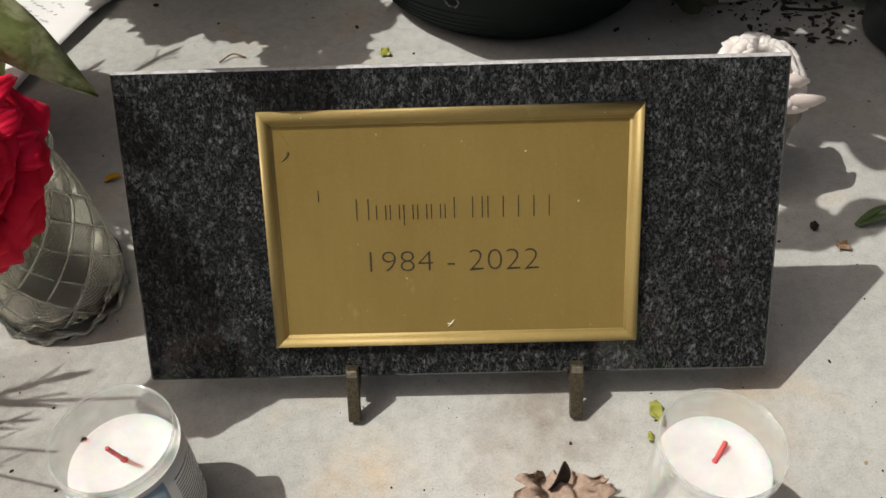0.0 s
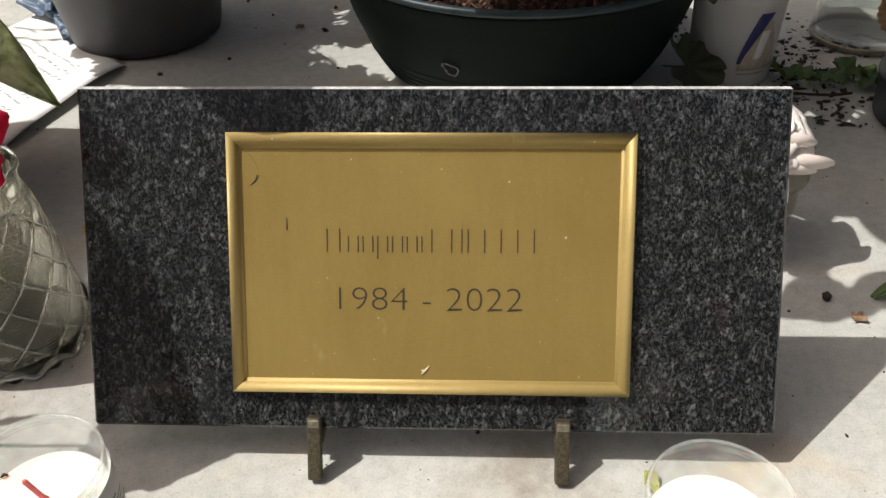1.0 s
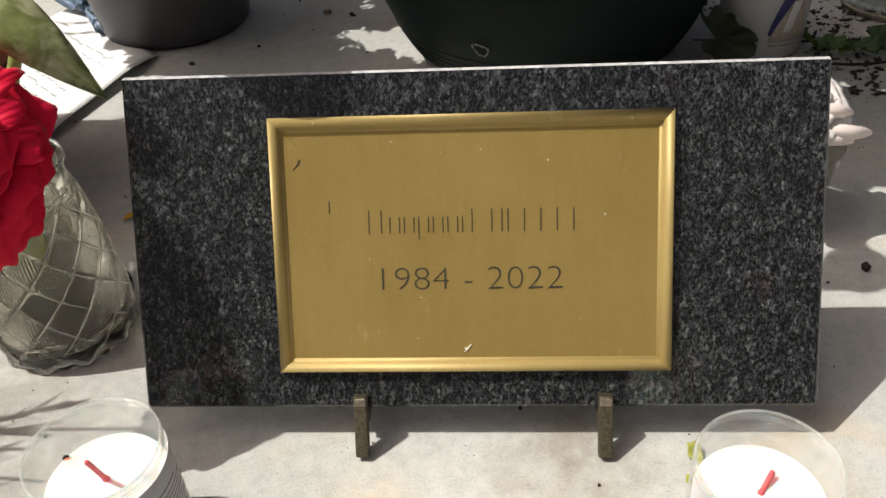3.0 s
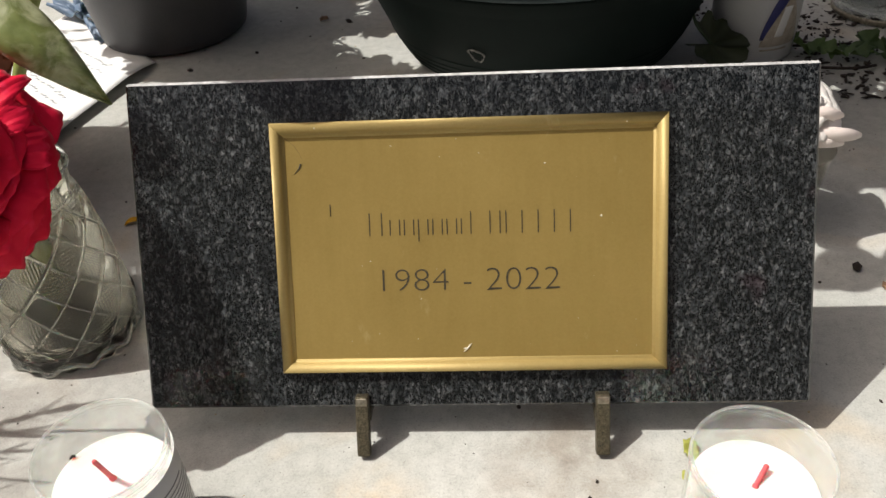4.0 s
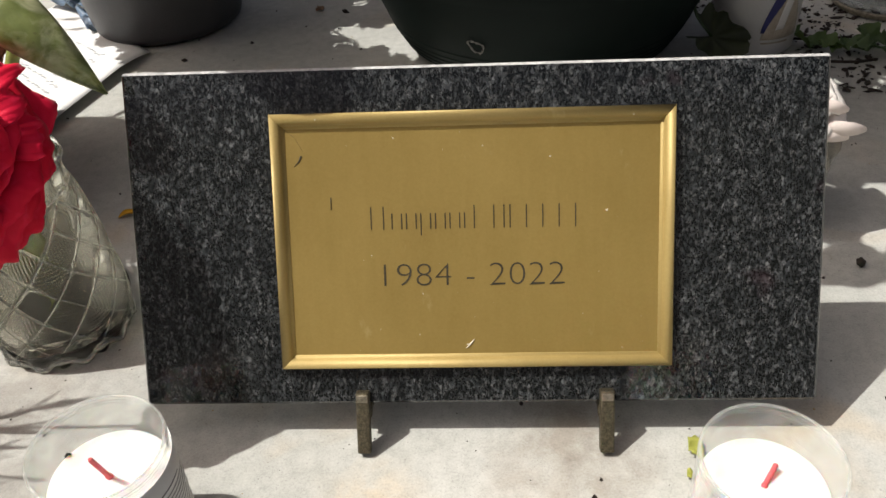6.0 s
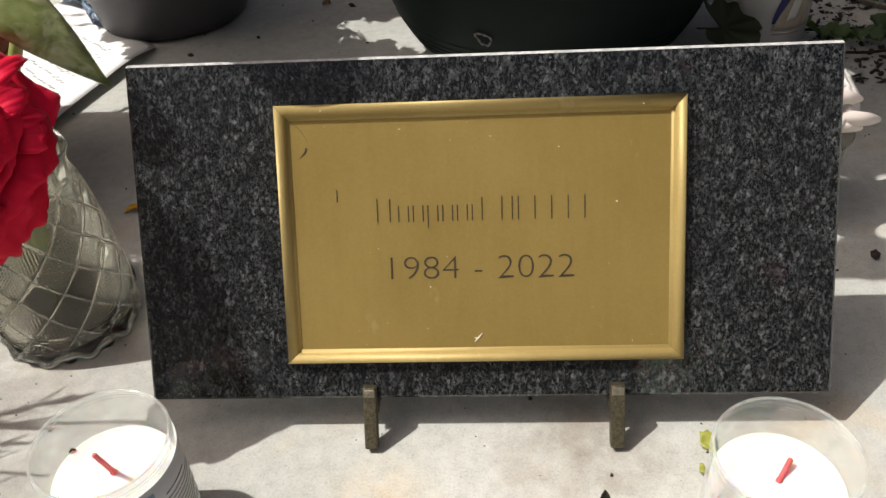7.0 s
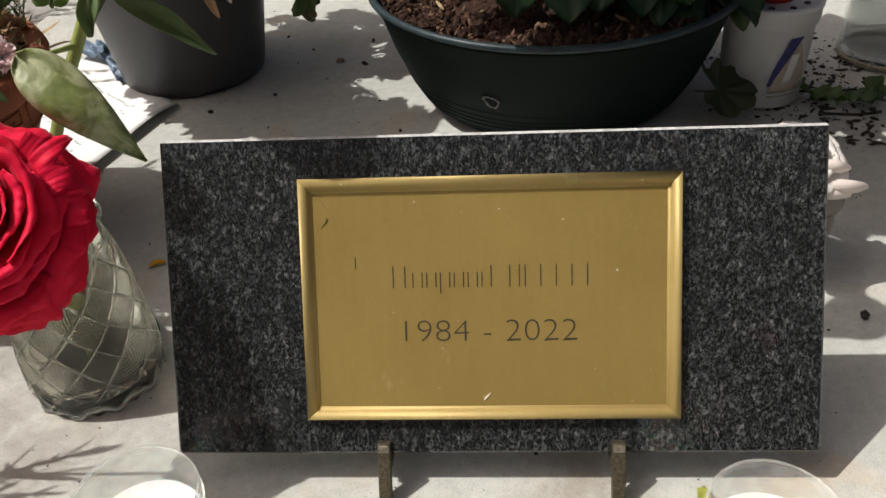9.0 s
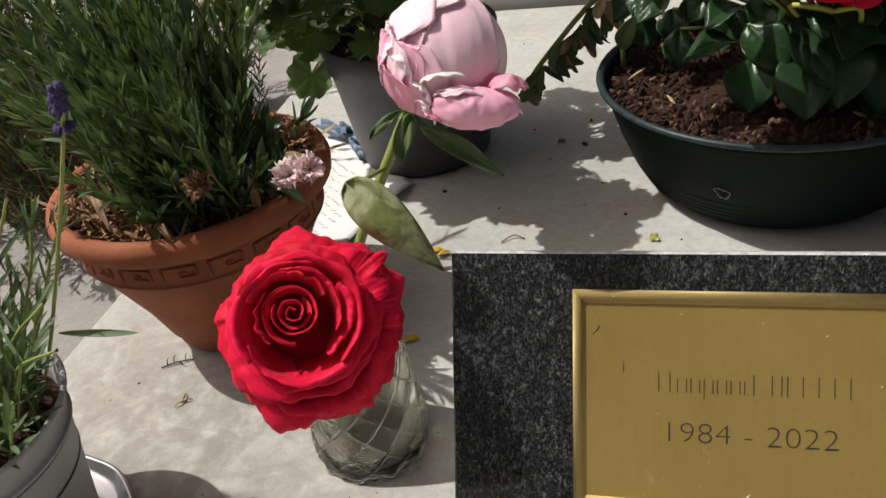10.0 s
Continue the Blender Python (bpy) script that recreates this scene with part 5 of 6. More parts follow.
# lavender in the zinc bucket
BUCKET = Vector((-0.418, -0.036, 0))
saucer = thing("metal_saucer", BUCKET, "shiny round metal saucer under the zinc bucket", "saucer")
part("dish", lathe([(0, 0.0), (0.066, 0.0), (0.072, 0.003), (0.0745, 0.0085), (0.0735, 0.0095), (0.0715, 0.0085), (0.069, 0.004), (0.064, 0.0022), (0, 0.0022)], 72, lambda a, i: 1 + (0.006 * math.cos(60 * a) if 2 <= i <= 6 else 0)), CHROME, saucer)
bucket = thing("zinc_bucket", BUCKET + Vector((0, 0, 0.0023)), "grey zinc bucket planted with lavender, standing on a saucer", "bucket", "flower pots")
part("bucket_body", lathe([(0, 0.001), (0.053, 0.001), (0.055, 0.003), (0.0655, 0.086), (0.0675, 0.0865), (0.0675, 0.0885), (0.0662, 0.089), (0.0690, 0.104), (0.0715, 0.1055), (0.0720, 0.108), (0.0705, 0.1095), (0.0685, 0.1075), (0.0645, 0.088), (0.053, 0.006), (0, 0.006)], 64), ZINC, bucket, "dull zinc sheet")
for z, r, w in ((0.0855, 0.0656, 0.0013), (0.062, 0.0625, 0.0007)):
    part("seam", lathe([(r - 0.001, z - w - 0.0006), (r + 0.0005, z - w), (r + 0.0005, z + w), (r - 0.001, z + w + 0.0006)], 64), DARK_ZINC, bucket, "dark seam in the zinc")
pot_soil(bucket, 0.0655, 0.092, SOIL, 7, 0.004, 120)
lav = thing("lavender_plant", BUCKET + Vector((0, 0, 0.094)), "loose grey-green lavender with one violet flower spike", "plant", "potted plants")
leaves, stems = Soup(), Soup()
for k in range(76):
    a, q = rg.uniform(0, 6.283), 0.058 * math.sqrt(rg.random())
    b = BUCKET + Vector((q * math.cos(a), q * math.sin(a), 0.094))
    out = Vector((math.cos(a), 0.45 * math.sin(a) - 0.25, 0)) * rg.uniform(0.1, 0.6)
    tuft(leaves, stems, b, out + Vector((0.05, -0.05, 1)), rg.uniform(0.02, 0.085), 0.012, 0.030, 0.0026, rg, 0.02, 0.7)
for tip in ((-0.340, 0.004, 0.225), (-0.312, -0.030, 0.19), (-0.296, -0.050, 0.18), (-0.350, -0.012, 0.200)):
    b = BUCKET + Vector((0.04, 0.02, 0.094))
    bm_tube(stems, bend([b, b.lerp(Vector(tip), 0.5) + Vector((-0.008, 0, 0.012)), tip], 12), 0.0008)
    for s in (0.25, 0.45, 0.65):
        p = b.lerp(Vector(tip), s) + Vector((-0.006, 0, 0.010))
        for sd in (1, -1):
            leaves.add(*blade(0.026, 0.0028, 0.2, 0.3, 4), facing(p, Vector((sd * 0.7, 0.3, 0.8)), (0, -1, 0.3)))
for tip in ((-0.318, -0.010, 0.240), (-0.300, -0.010, 0.225), (-0.330, -0.012, 0.215), (-0.338, -0.006, 0.200), (-0.310, -0.020, 0.200), (-0.352, 0.004, 0.19)):
    b = BUCKET + Vector((0.035, 0.012, 0.094))
    tuft(leaves, stems, b, Vector(tip) - b, (Vector(tip) - b).length * 0.8, 0.0135, 0.024, 0.0024, rg, 0.0, 0.8)
leaves.add(*blade(0.052, 0.0042, -0.10, 0.3, 8, 0.7), facing((-0.344, 0.0, 0.1464), (0.05, 0.0, 0.0005), (0, -0.6, 0.8)))
wsoup(leaves, "foliage", LAV_LEAF, lav, "narrow grey-green leaves", "stuff")
wsoup(stems, "stem_tangle", STEM, lav, "", "stuff")
spike_at, spike_top = Vector((-0.2885, 0.0, 0.2640)), Vector((-0.2855, 0.0, 0.2790))
wpart("flower_stalk", tube(bend([(-0.378, -0.004, 0.094), (-0.352, 0.0, 0.140), (-0.315, 0.0, 0.210), spike_at, spike_top], 18), 0.0010, 6), STEM, lav)
spike = Soup()
for k in range(64):
    s = k / 64
    c = spike_at.lerp(spike_top, 0.15 + 0.9 * s) if k > 8 else spike_at.lerp(spike_top, -0.25)
    a = k * 2.4
    d = Vector((math.cos(a), math.sin(a), 0.5))
    spike.add(*chunk(0.0020, rg, 1.3), facing(c + d * 0.0030 * (1.1 - 0.5 * s), d, (0, 0, 1)))
wsoup(spike, "flower_spike", VIOLET, lav, "violet lavender buds", "")


def fan_leaf(r, rg, lobes=9, cup=0.25):
    """A round scalloped leaf with a notch, stalk end at the origin, blade along y."""
    verts, faces = [(0, 0, 0)], []
    seg = lobes * 4
    for ring, q in ((0, 0.4), (1, 0.75), (2, 1.0)):
        for k in range(seg + 1):
            a = -2.65 + 5.3 * k / seg
            rr = r * q * (1 + (0.10 * math.cos(lobes * 2 * math.pi * k / seg) if ring == 2 else 0)) * (0.86 + 0.14 * math.cos(a))
            verts.append((rr * math.sin(a), rr * math.cos(a) + r * 0.0, cup * r * q * q * (0.5 + 0.5 * math.cos(3 * a)) + 0.12 * r * math.sin(9 * a + 20 * r) * q * q))
    for k in range(seg):
        faces.append((0, 1 + k + 1, 1 + k))
        for ring in (0, 1):
            a = 1 + ring * (seg + 1) + k
            faces.append((a, a + 1, a + seg + 2, a + seg + 1))
    return verts, faces


# where the sun reaches the slab between the leaves: middle and half widths
SUNNY = ((-0.086, 0.436, 0.036, 0.030), (-0.19, 0.300, 0.085, 0.058), (-0.02, 0.320, 0.036, 0.046), (0.228, 0.158, 0.040, 0.040))


def lets_sun(p):
    k = p.z / SUN_FROM.z
    x, y = p.x - SUN_FROM.x * k, p.y - SUN_FROM.y * k
    return any(((x - a) / c) ** 2 + ((y - b) / d) ** 2 < 1 for a, b, c, d in SUNNY)


def in_gap(p):
    k = p.z / SUN_FROM.z
    x, y = p.x - SUN_FROM.x * k, p.y - SUN_FROM.y * k
    return ((x + 0.086) / 0.026) ** 2 + ((y - 0.436) / 0.021) ** 2 < 1


def toward_sun(x, y, z):
    """The point at height z that shades the slab at x, y."""
    return Vector((x + SUN_FROM.x * z / SUN_FROM.z, y + SUN_FROM.y * z / SUN_FROM.z, z))


# geranium in the nursery pot
ger = thing("geranium_plant", GREY + Vector((0, 0, 0.120)), "geranium with scalloped green leaves and pale yellow buds", "plant", "potted plants")
leaves, stems = Soup(), Soup()
for k in range(120):
    a, q = rg.uniform(0, 6.283), 0.135 * math.sqrt(rg.random())
    h = rg.uniform(0.15, 0.31) - 0.35 * max(0, q - 0.08)
    p = GREY + Vector((q * math.cos(a), q * math.sin(a) - 0.015, h))
    if lets_sun(p + Vector((math.cos(a), math.sin(a), 0)) * 0.01):
        continue
    b = GREY + Vector((rg.uniform(-0.03, 0.03), rg.uniform(-0.03, 0.03), 0.12))
    line = bend([b, b.lerp(p, 0.5) + Vector((0, 0, 0.02)), p], 6)
    if any(in_gap(q) for q in line):
        continue
    leaves.add(*fan_leaf(rg.uniform(0.018, 0.031), rg), facing(p, (math.cos(a), math.sin(a), rg.uniform(-0.5, 0.3)), (rg.uniform(-0.3, 0.3), rg.uniform(-0.5, 0.2), 1)))
    bm_tube(stems, line, 0.0012)
for p, d, r in (((-0.372, 0.440, 0.105), (-0.3, -0.6, -0.7), 0.026), ((-0.366, 0.455, 0.135), (-0.6, -0.4, -0.1), 0.028), ((-0.350, 0.430, 0.150), (-0.2, -0.8, -0.2), 0.026), ((-0.395, 0.480, 0.140), (-0.8, -0.2, 0), 0.03), ((-0.340, 0.425, 0.165), (0.1, -0.8, 0.1), 0.024)):
    leaves.add(*fan_leaf(r, rg, 8, 0.35), facing(p, d, (0.2, -0.7, 0.7)))
    bm_tube(stems, bend([GREY + Vector((-0.03, -0.02, 0.12)), Vector(p) + Vector((0.03, 0.02, 0.03)), p], 8), 0.0013)
# unseen leaves added above the pot to dapple the slab with shade
for k in range(46):
    p = Vector((rg.uniform(-0.42, -0.262), rg.uniform(0.350, 0.43), rg.uniform(0.225, 0.30)))
    if lets_sun(p):
        continue
    line = bend([GREY + Vector((0, -0.02, 0.12)), GREY.lerp(p, 0.6) + Vector((0, 0, 0.12)), p], 6)
    if any(in_gap(q) for q in line):
        continue
    leaves.add(*fan_leaf(rg.uniform(0.022, 0.033), rg), facing(p, (rg.uniform(-1, 1), rg.uniform(-1, 0.3), rg.uniform(-0.3, 0.2)), (rg.uniform(-0.3, 0.3), rg.uniform(-0.4, 0.2), 1)))
    bm_tube(stems, line, 0.0012)
# more unseen leaves, each set on a sun ray to shade one slab spot
for x, y, z, r in ((-0.110, 0.350, 0.250, 0.026), (-0.125, 0.325, 0.245, 0.024), (-0.085, 0.340, 0.255, 0.024), (-0.100, 0.318, 0.248, 0.026), (-0.080, 0.318, 0.243, 0.020), (-0.118, 0.303, 0.250, 0.020), (-0.122, 0.368, 0.248, 0.020), (-0.138, 0.345, 0.246, 0.015), (-0.126, 0.392, 0.252, 0.017), (-0.072, 0.388, 0.250, 0.017), (-0.098, 0.385, 0.246, 0.016), (-0.052, 0.384, 0.244, 0.016), (-0.078, 0.492, 0.252, 0.022), (-0.050, 0.482, 0.255, 0.018), (-0.112, 0.486, 0.250, 0.020)):
    p = toward_sun(x, y, z)
    leaves.add(*fan_leaf(r, rg), facing(p - Vector((0, 0.006, 0)), (rg.uniform(-0.4, 0.4), -1, rg.uniform(-0.2, 0.2)), (-0.3, rg.uniform(-0.2, 0.1), 1)))
    bm_tube(stems, bend([toward_sun(-0.105, 0.355, 0.246), toward_sun(-0.105, 0.340, 0.246).lerp(p, 0.5), p] if y < 0.45 else [GREY + Vector((0.01, 0.01, 0.12)), GREY.lerp(p, 0.5) + Vector((0, 0, 0.10)), p], 6), 0.0010)
bm_tube(stems, bend([GREY + Vector((-0.03, -0.03, 0.12)), GREY + Vector((-0.02, -0.07, 0.20)), toward_sun(-0.140, 0.385, 0.250), toward_sun(-0.105, 0.355, 0.246)], 12), 0.0014)
wsoup(leaves, "foliage", GERANIUM, ger, "scalloped round leaves", "stuff")
wsoup(stems, "stem_tangle", STEM, ger, "", "stuff")
buds = Soup()
for k in range(26):
    c = Vector((-0.415, 0.445, 0.168)) + Vector((rg.gauss(0, 0.009), rg.gauss(0, 0.007), rg.gauss(0, 0.008)))
    buds.add(*chunk(0.0042, rg, 1.2), Matrix.Translation(c) @ ball_turn(rg))
wsoup(buds, "bud_cluster", leafy("pale_bud", (0.42, 0.45, 0.12), (0.62, 0.62, 0.25)).m, ger, "pale yellow-green buds", "stuff")
plain_leaf((-0.232, 0.420, 0.115), (-0.222, 0.405, 0.078), 0.010, (0, -1, 0.2), WITHERED, ger, "withered_petal", 0.2, 0.5)
plain_leaf((-0.226, 0.425, 0.120), (-0.212, 0.412, 0.088), 0.009, (0.3, -1, 0.2), CARNATION, ger, "withered_petal", 0.2, 0.5)

# broad-leaved plant in the bowl
broad = thing("broad_leaved_plant", BOWL + Vector((0.03, 0.01, 0.09)), "flowering plant with broad glossy dark leaves in the bowl", "plant", "potted plants")
heart = BOWL + Vector((0.055, 0.005, 0.092))


def stalked(at, way, length, width, up, arch=0.25, mat=None):
    b = Vector(at)
    d = Vector(way).normalized()
    leaf = plain_leaf(b, b + d * length, width, up, mat or BROAD, broad, "leaf", arch * 0.5, 0.10, 0.72, 0.003, peak=0.85, veins=0.0011)
    wpart("leaf_stalk", tube(bend([heart + Vector((0, 0, -0.004)), heart.lerp(b, 0.6) + Vector((0, 0, 0.012)), b], 6), 0.0016, 6), STEM, leaf)


def leaf_to(at, tip, width, up, arch=0.12):
    leaf = plain_leaf(at, tip, width, up, BROAD, broad, "leaf", arch, 0.16, 0.80, 0.003, peak=0.85, veins=0.0010)
    b = Vector(at)
    wpart("leaf_stalk", tube(bend([heart + Vector((0, 0, -0.004)), heart.lerp(b, 0.6) + Vector((0, 0, 0.012)), b], 6), 0.0015, 6), STEM, leaf)


# the low leaves, foot to tip
for at, tip, wd, up in (((0.012, 0.375, 0.139), (-0.028, 0.345, 0.138), 0.025, (-0.3, -0.45, 0.8)), ((0.014, 0.390, 0.161), (-0.012, 0.365, 0.155), 0.026, (-0.35, -0.5, 0.8)),
                        ((0.018, 0.360, 0.157), (0.044, 0.335, 0.126), 0.035, (0.1, -0.8, 0.5)), ((0.021, 0.352, 0.133), (0.019, 0.328, 0.101), 0.040, (0, -0.8, 0.55)),
                        ((0.056, 0.350, 0.138), (0.057, 0.313, 0.100), 0.044, (0, -0.75, 0.6)), ((0.048, 0.350, 0.154), (0.071, 0.322, 0.119), 0.028, (0.35, -0.75, 0.6)),
                        ((0.083, 0.352, 0.149), (0.077, 0.318, 0.106), 0.044, (0, -0.75, 0.6)), ((0.105, 0.360, 0.141), (0.107, 0.322, 0.098), 0.042, (0.1, -0.75, 0.6)),
                        ((0.130, 0.360, 0.140), (0.142, 0.330, 0.103), 0.042, (0.3, -0.7, 0.6)), ((0.150, 0.385, 0.140), (0.182, 0.365, 0.110), 0.042, (0.5, -0.5, 0.7)),
                        ((-0.040, 0.452, 0.158), (-0.068, 0.430, 0.137), 0.030, (-0.2, -0.7, 0.7)), ((-0.036, 0.430, 0.149), (-0.034, 0.418, 0.122), 0.028, (0, -0.8, 0.5)),
                        ((-0.030, 0.415, 0.137), (-0.032, 0.400, 0.106), 0.026, (0, -0.8, 0.5)), ((-0.004, 0.420, 0.166), (-0.025, 0.410, 0.144), 0.028, (-0.2, -0.8, 0.5)),
                        ((0.013, 0.400, 0.154), (0.000, 0.390, 0.126), 0.030, (0, -0.8, 0.5)), ((-0.060, 0.465, 0.160), (-0.086, 0.450, 0.134), 0.028, (-0.2, -0.7, 0.6)),
                        ((0.036, 0.380, 0.172), (0.024, 0.360, 0.150), 0.030, (0, -0.7, 0.7)), ((0.060, 0.370, 0.162), (0.064, 0.348, 0.138), 0.032, (0, -0.7, 0.6)),
                        ((0.093, 0.370, 0.172), (0.088, 0.345, 0.143), 0.034, (0, -0.7, 0.6)), ((0.125, 0.380, 0.168), (0.135, 0.350, 0.138), 0.036, (0.2, -0.7, 0.6)),
                        ((-0.015, 0.435, 0.160), (-0.018, 0.425, 0.128), 0.030, (0, -0.8, 0.5)), ((-0.058, 0.445, 0.142), (-0.060, 0.438, 0.112), 0.026, (0, -0.8, 0.5))):
    leaf_to(at, tip, wd, up)
# unseen higher leaves added over the front of the bowl to shade its soil
over = random.Random(58)
for k in range(46):
    p = toward_sun(over.uniform(0.088, 0.230), over.uniform(0.262, 0.350), over.uniform(0.235, 0.275))
    if lets_sun(p) or p.y > 0.318 and p.x < 0.005:
        continue
    a = over.uniform(-2.6, -0.4)
    d = Vector((math.cos(a), math.sin(a), over.uniform(-0.25, 0.1))).normalized() * 0.022
    leaf_to(p - d, p + d, 0.036, (over.uniform(-0.3, 0.3), -0.2, 1))
for k in range(24):
    a = radians(rg.uniform(-125, 15))
    q = rg.uniform(0.018, 0.060)
    p = heart + Vector((0.030 + q * math.cos(a), q * math.sin(a) - 0.012, rg.uniform(0.028, 0.085) - 0.3 * q))
    stalked(p, (math.cos(a), math.sin(a), rg.uniform(-0.75, -0.15)), rg.uniform(0.044, 0.056), rg.uniform(0.030, 0.038), (0.3 * math.cos(a), 0.5 * math.sin(a), 0.8))
# leaves added high over the heart to shade the soil below
for k in range(30):
    p = heart + Vector((rg.uniform(-0.085, 0.05), rg.uniform(-0.06, 0.06), rg.uniform(0.115, 0.23)))
    plain_leaf(p, p + Vector((rg.uniform(-1, 1), rg.uniform(-1, 0.6), rg.uniform(-0.4, 0.2))).normalized() * rg.uniform(0.05, 0.07), rg.uniform(0.036, 0.046), (rg.uniform(-0.3, 0.3), rg.uniform(-0.3, 0.3), 1), BROAD, broad, "leaf", 0.15, -0.1)
for k in range(34):
    a = rg.uniform(0, 6.283)
    q = rg.uniform(0.02, 0.10)
    p = heart + Vector((q * math.cos(a), q * math.sin(a), rg.uniform(0.09, 0.24)))
    stalked(p, (math.cos(a), math.sin(a), rg.uniform(-0.3, 0.3)), rg.uniform(0.055, 0.075), rg.uniform(0.036, 0.048), (rg.uniform(-0.3, 0.3), rg.uniform(-0.3, 0.3), 1))
# unseen leaves added higher still, shading the right of the bowl
for k in range(44):
    p = Vector((rg.uniform(-0.07, 0.06), rg.uniform(0.35, 0.49), rg.uniform(0.25, 0.34)))
    plain_leaf(p, p + Vector((rg.uniform(-1, 1), rg.uniform(-1, 1), rg.uniform(-0.4, 0.2))).normalized() * rg.uniform(0.05, 0.07), rg.uniform(0.036, 0.046), (rg.uniform(-0.3, 0.3), rg.uniform(-0.3, 0.3), 1), BROAD, broad, "leaf", 0.15, -0.1)
# unseen leafy shoots added, arching forward above the slab to cast shade on it
for tip in ((0.105, 0.262, 0.330), (0.065, 0.250, 0.350), (0.130, 0.245, 0.330), (0.040, 0.238, 0.345), (0.080, 0.240, 0.345), (0.060, 0.262, 0.350), (0.100, 0.248, 0.340), (0.020, 0.250, 0.345), tuple(toward_sun(0.226, 0.222, 0.342)), tuple(toward_sun(0.262, 0.222, 0.340)), tuple(toward_sun(0.196, 0.214, 0.344)), (0.125, 0.245, 0.340), (0.150, 0.258, 0.330), (0.020, 0.255, 0.360)):
    t = Vector(tip)
    wpart("shoot", tube(bend([heart, heart.lerp(t, 0.5) + Vector((0, 0, 0.07)), t], 10), 0.0018, 6), STEM, broad)
    for k in range(9):
        b = t + Vector((rg.gauss(0, 0.024 if t.y > 0.2 else 0.008), rg.gauss(0.006, 0.011), rg.gauss(0, 0.008)))
        if t.y < 0.2 and k > 5 or lets_sun(b):
            continue
        plain_leaf(b, b + Vector((rg.uniform(-1, 1), rg.uniform(-0.5, 0.7), rg.uniform(-0.3, 0.2))).normalized() * 0.05, 0.036, (0, 0, 1), BROAD, broad, "leaf", 0.2, -0.15)
# one more unseen shoot, its leaves set to shade the slab beside the plaque
low = toward_sun(0.215, 0.113, 0.342)
wpart("shoot", tube(bend([heart, heart.lerp(low, 0.5) + Vector((0, 0, 0.08)), low], 12), 0.0016, 6), STEM, broad)
for x, y in ((0.190, 0.108), (0.205, 0.106), (0.222, 0.110), (0.238, 0.117), (0.208, 0.122), (0.248, 0.126)):
    p = toward_sun(x, y, 0.341)
    plain_leaf(p - Vector((0.016, 0.003, 0)), p + Vector((0.016, 0.003, 0.004)), 0.024, (0, 0, 1), BROAD, broad, "leaf", 0.15, -0.1)
for pts in (((0.060, 0.372, 0.150), (0.045, 0.352, 0.172), (0.062, 0.345, 0.172), (0.075, 0.352, 0.166)), ((0.095, 0.36, 0.15), (0.088, 0.338, 0.172), (0.074, 0.342, 0.170))):
    wpart("flower_stalk", tube(bend(pts, 12), 0.0019, 8), simple("yellow_stalk", (0.42, 0.42, 0.05), (0.58, 0.56, 0.12), 0.5).m, broad, "yellowish flower stalk")
for k in range(4):
    a = k * 1.5
    plain_leaf((0.090, 0.336, 0.186), (0.072 + 0.022 * math.cos(a), 0.328 + 0.016 * math.sin(a), 0.176 + 0.006 * k), 0.022, (0, -0.7, 0.7), ROSE_RED, broad, "petal", 0.2, -0.3, 0.5)
# withered shoot hanging over the edge of the bowl
droop = thing("withered_shoot", BOWL + Vector((-0.13, 0.05, 0.09)), "withered flower shoot drooping over the bowl's edge", "plant")
wpart("stalk", tube(bend([(-0.078, 0.452, 0.092), (-0.082, 0.470, 0.150), (-0.105, 0.490, 0.141), (-0.156, 0.490, 0.085), (-0.181, 0.490, 0.050)], 20), [0.0026] * 21, 7), STEM, droop)
rg = random.Random(77)
for k in range(34):
    s = rg.random() ** 1.6
    b = Vector((-0.098, 0.488, 0.140)).lerp(Vector((-0.181, 0.490, 0.054)), s)
    plain_leaf(b, b + Vector((rg.uniform(-0.016, 0.022), rg.uniform(-0.02, 0.012), -rg.uniform(0.010, 0.032))), rg.uniform(0.006, 0.014), (rg.uniform(-1, 1), -1, 0), rg.choice((GERANIUM, GERANIUM, BUSH_LEAF, DEAD_LEAF)), droop, "hanging_leaf", 0.15, 0.5, 0.6, 0.002)
plain_leaf((-0.080, 0.440, 0.115), (-0.066, 0.415, 0.150), 0.016, (0, -1, 0.3), GERANIUM, droop, "young_leaf", 0.1, 0.3)
plain_leaf((-0.100, 0.445, 0.140), (-0.092, 0.440, 0.160), 0.010, (0, -1, 0.3), STRAW, droop, "dry_tip", 0.1, 0.3)

# ---- small things on the slab ----
# the letter
letter = thing("handwritten_letter", (-0.36, 0.42, 0), "white sheet with faint handwriting, curling on the slab", "letter")
A, B, C, D = Vector((-0.2770, 0.4040, 0.0015)), Vector((-0.3220, 0.2560, 0.001)), Vector((-0.4490, 0.3760, 0.001)), Vector((-0.404, 0.5250, 0.001))


def page(u, v):
    p = A.lerp(B, u).lerp(D.lerp(C, u), v)
    lift = 0.007 * math.exp(-((v - 0.02) / 0.22) ** 2) * math.sin(math.pi * min(1, 0.05 + u * 0.95)) + 0.004 * math.sin(2.5 * v) * u + 0.0012 * math.sin(9 * u + 4 * v)
    return p + Vector((0, 0, lift))


sheet_ob = wpart("page", sheet(page, 24, 24, 0.0003), PAPER, letter)
rg = random.Random(15)
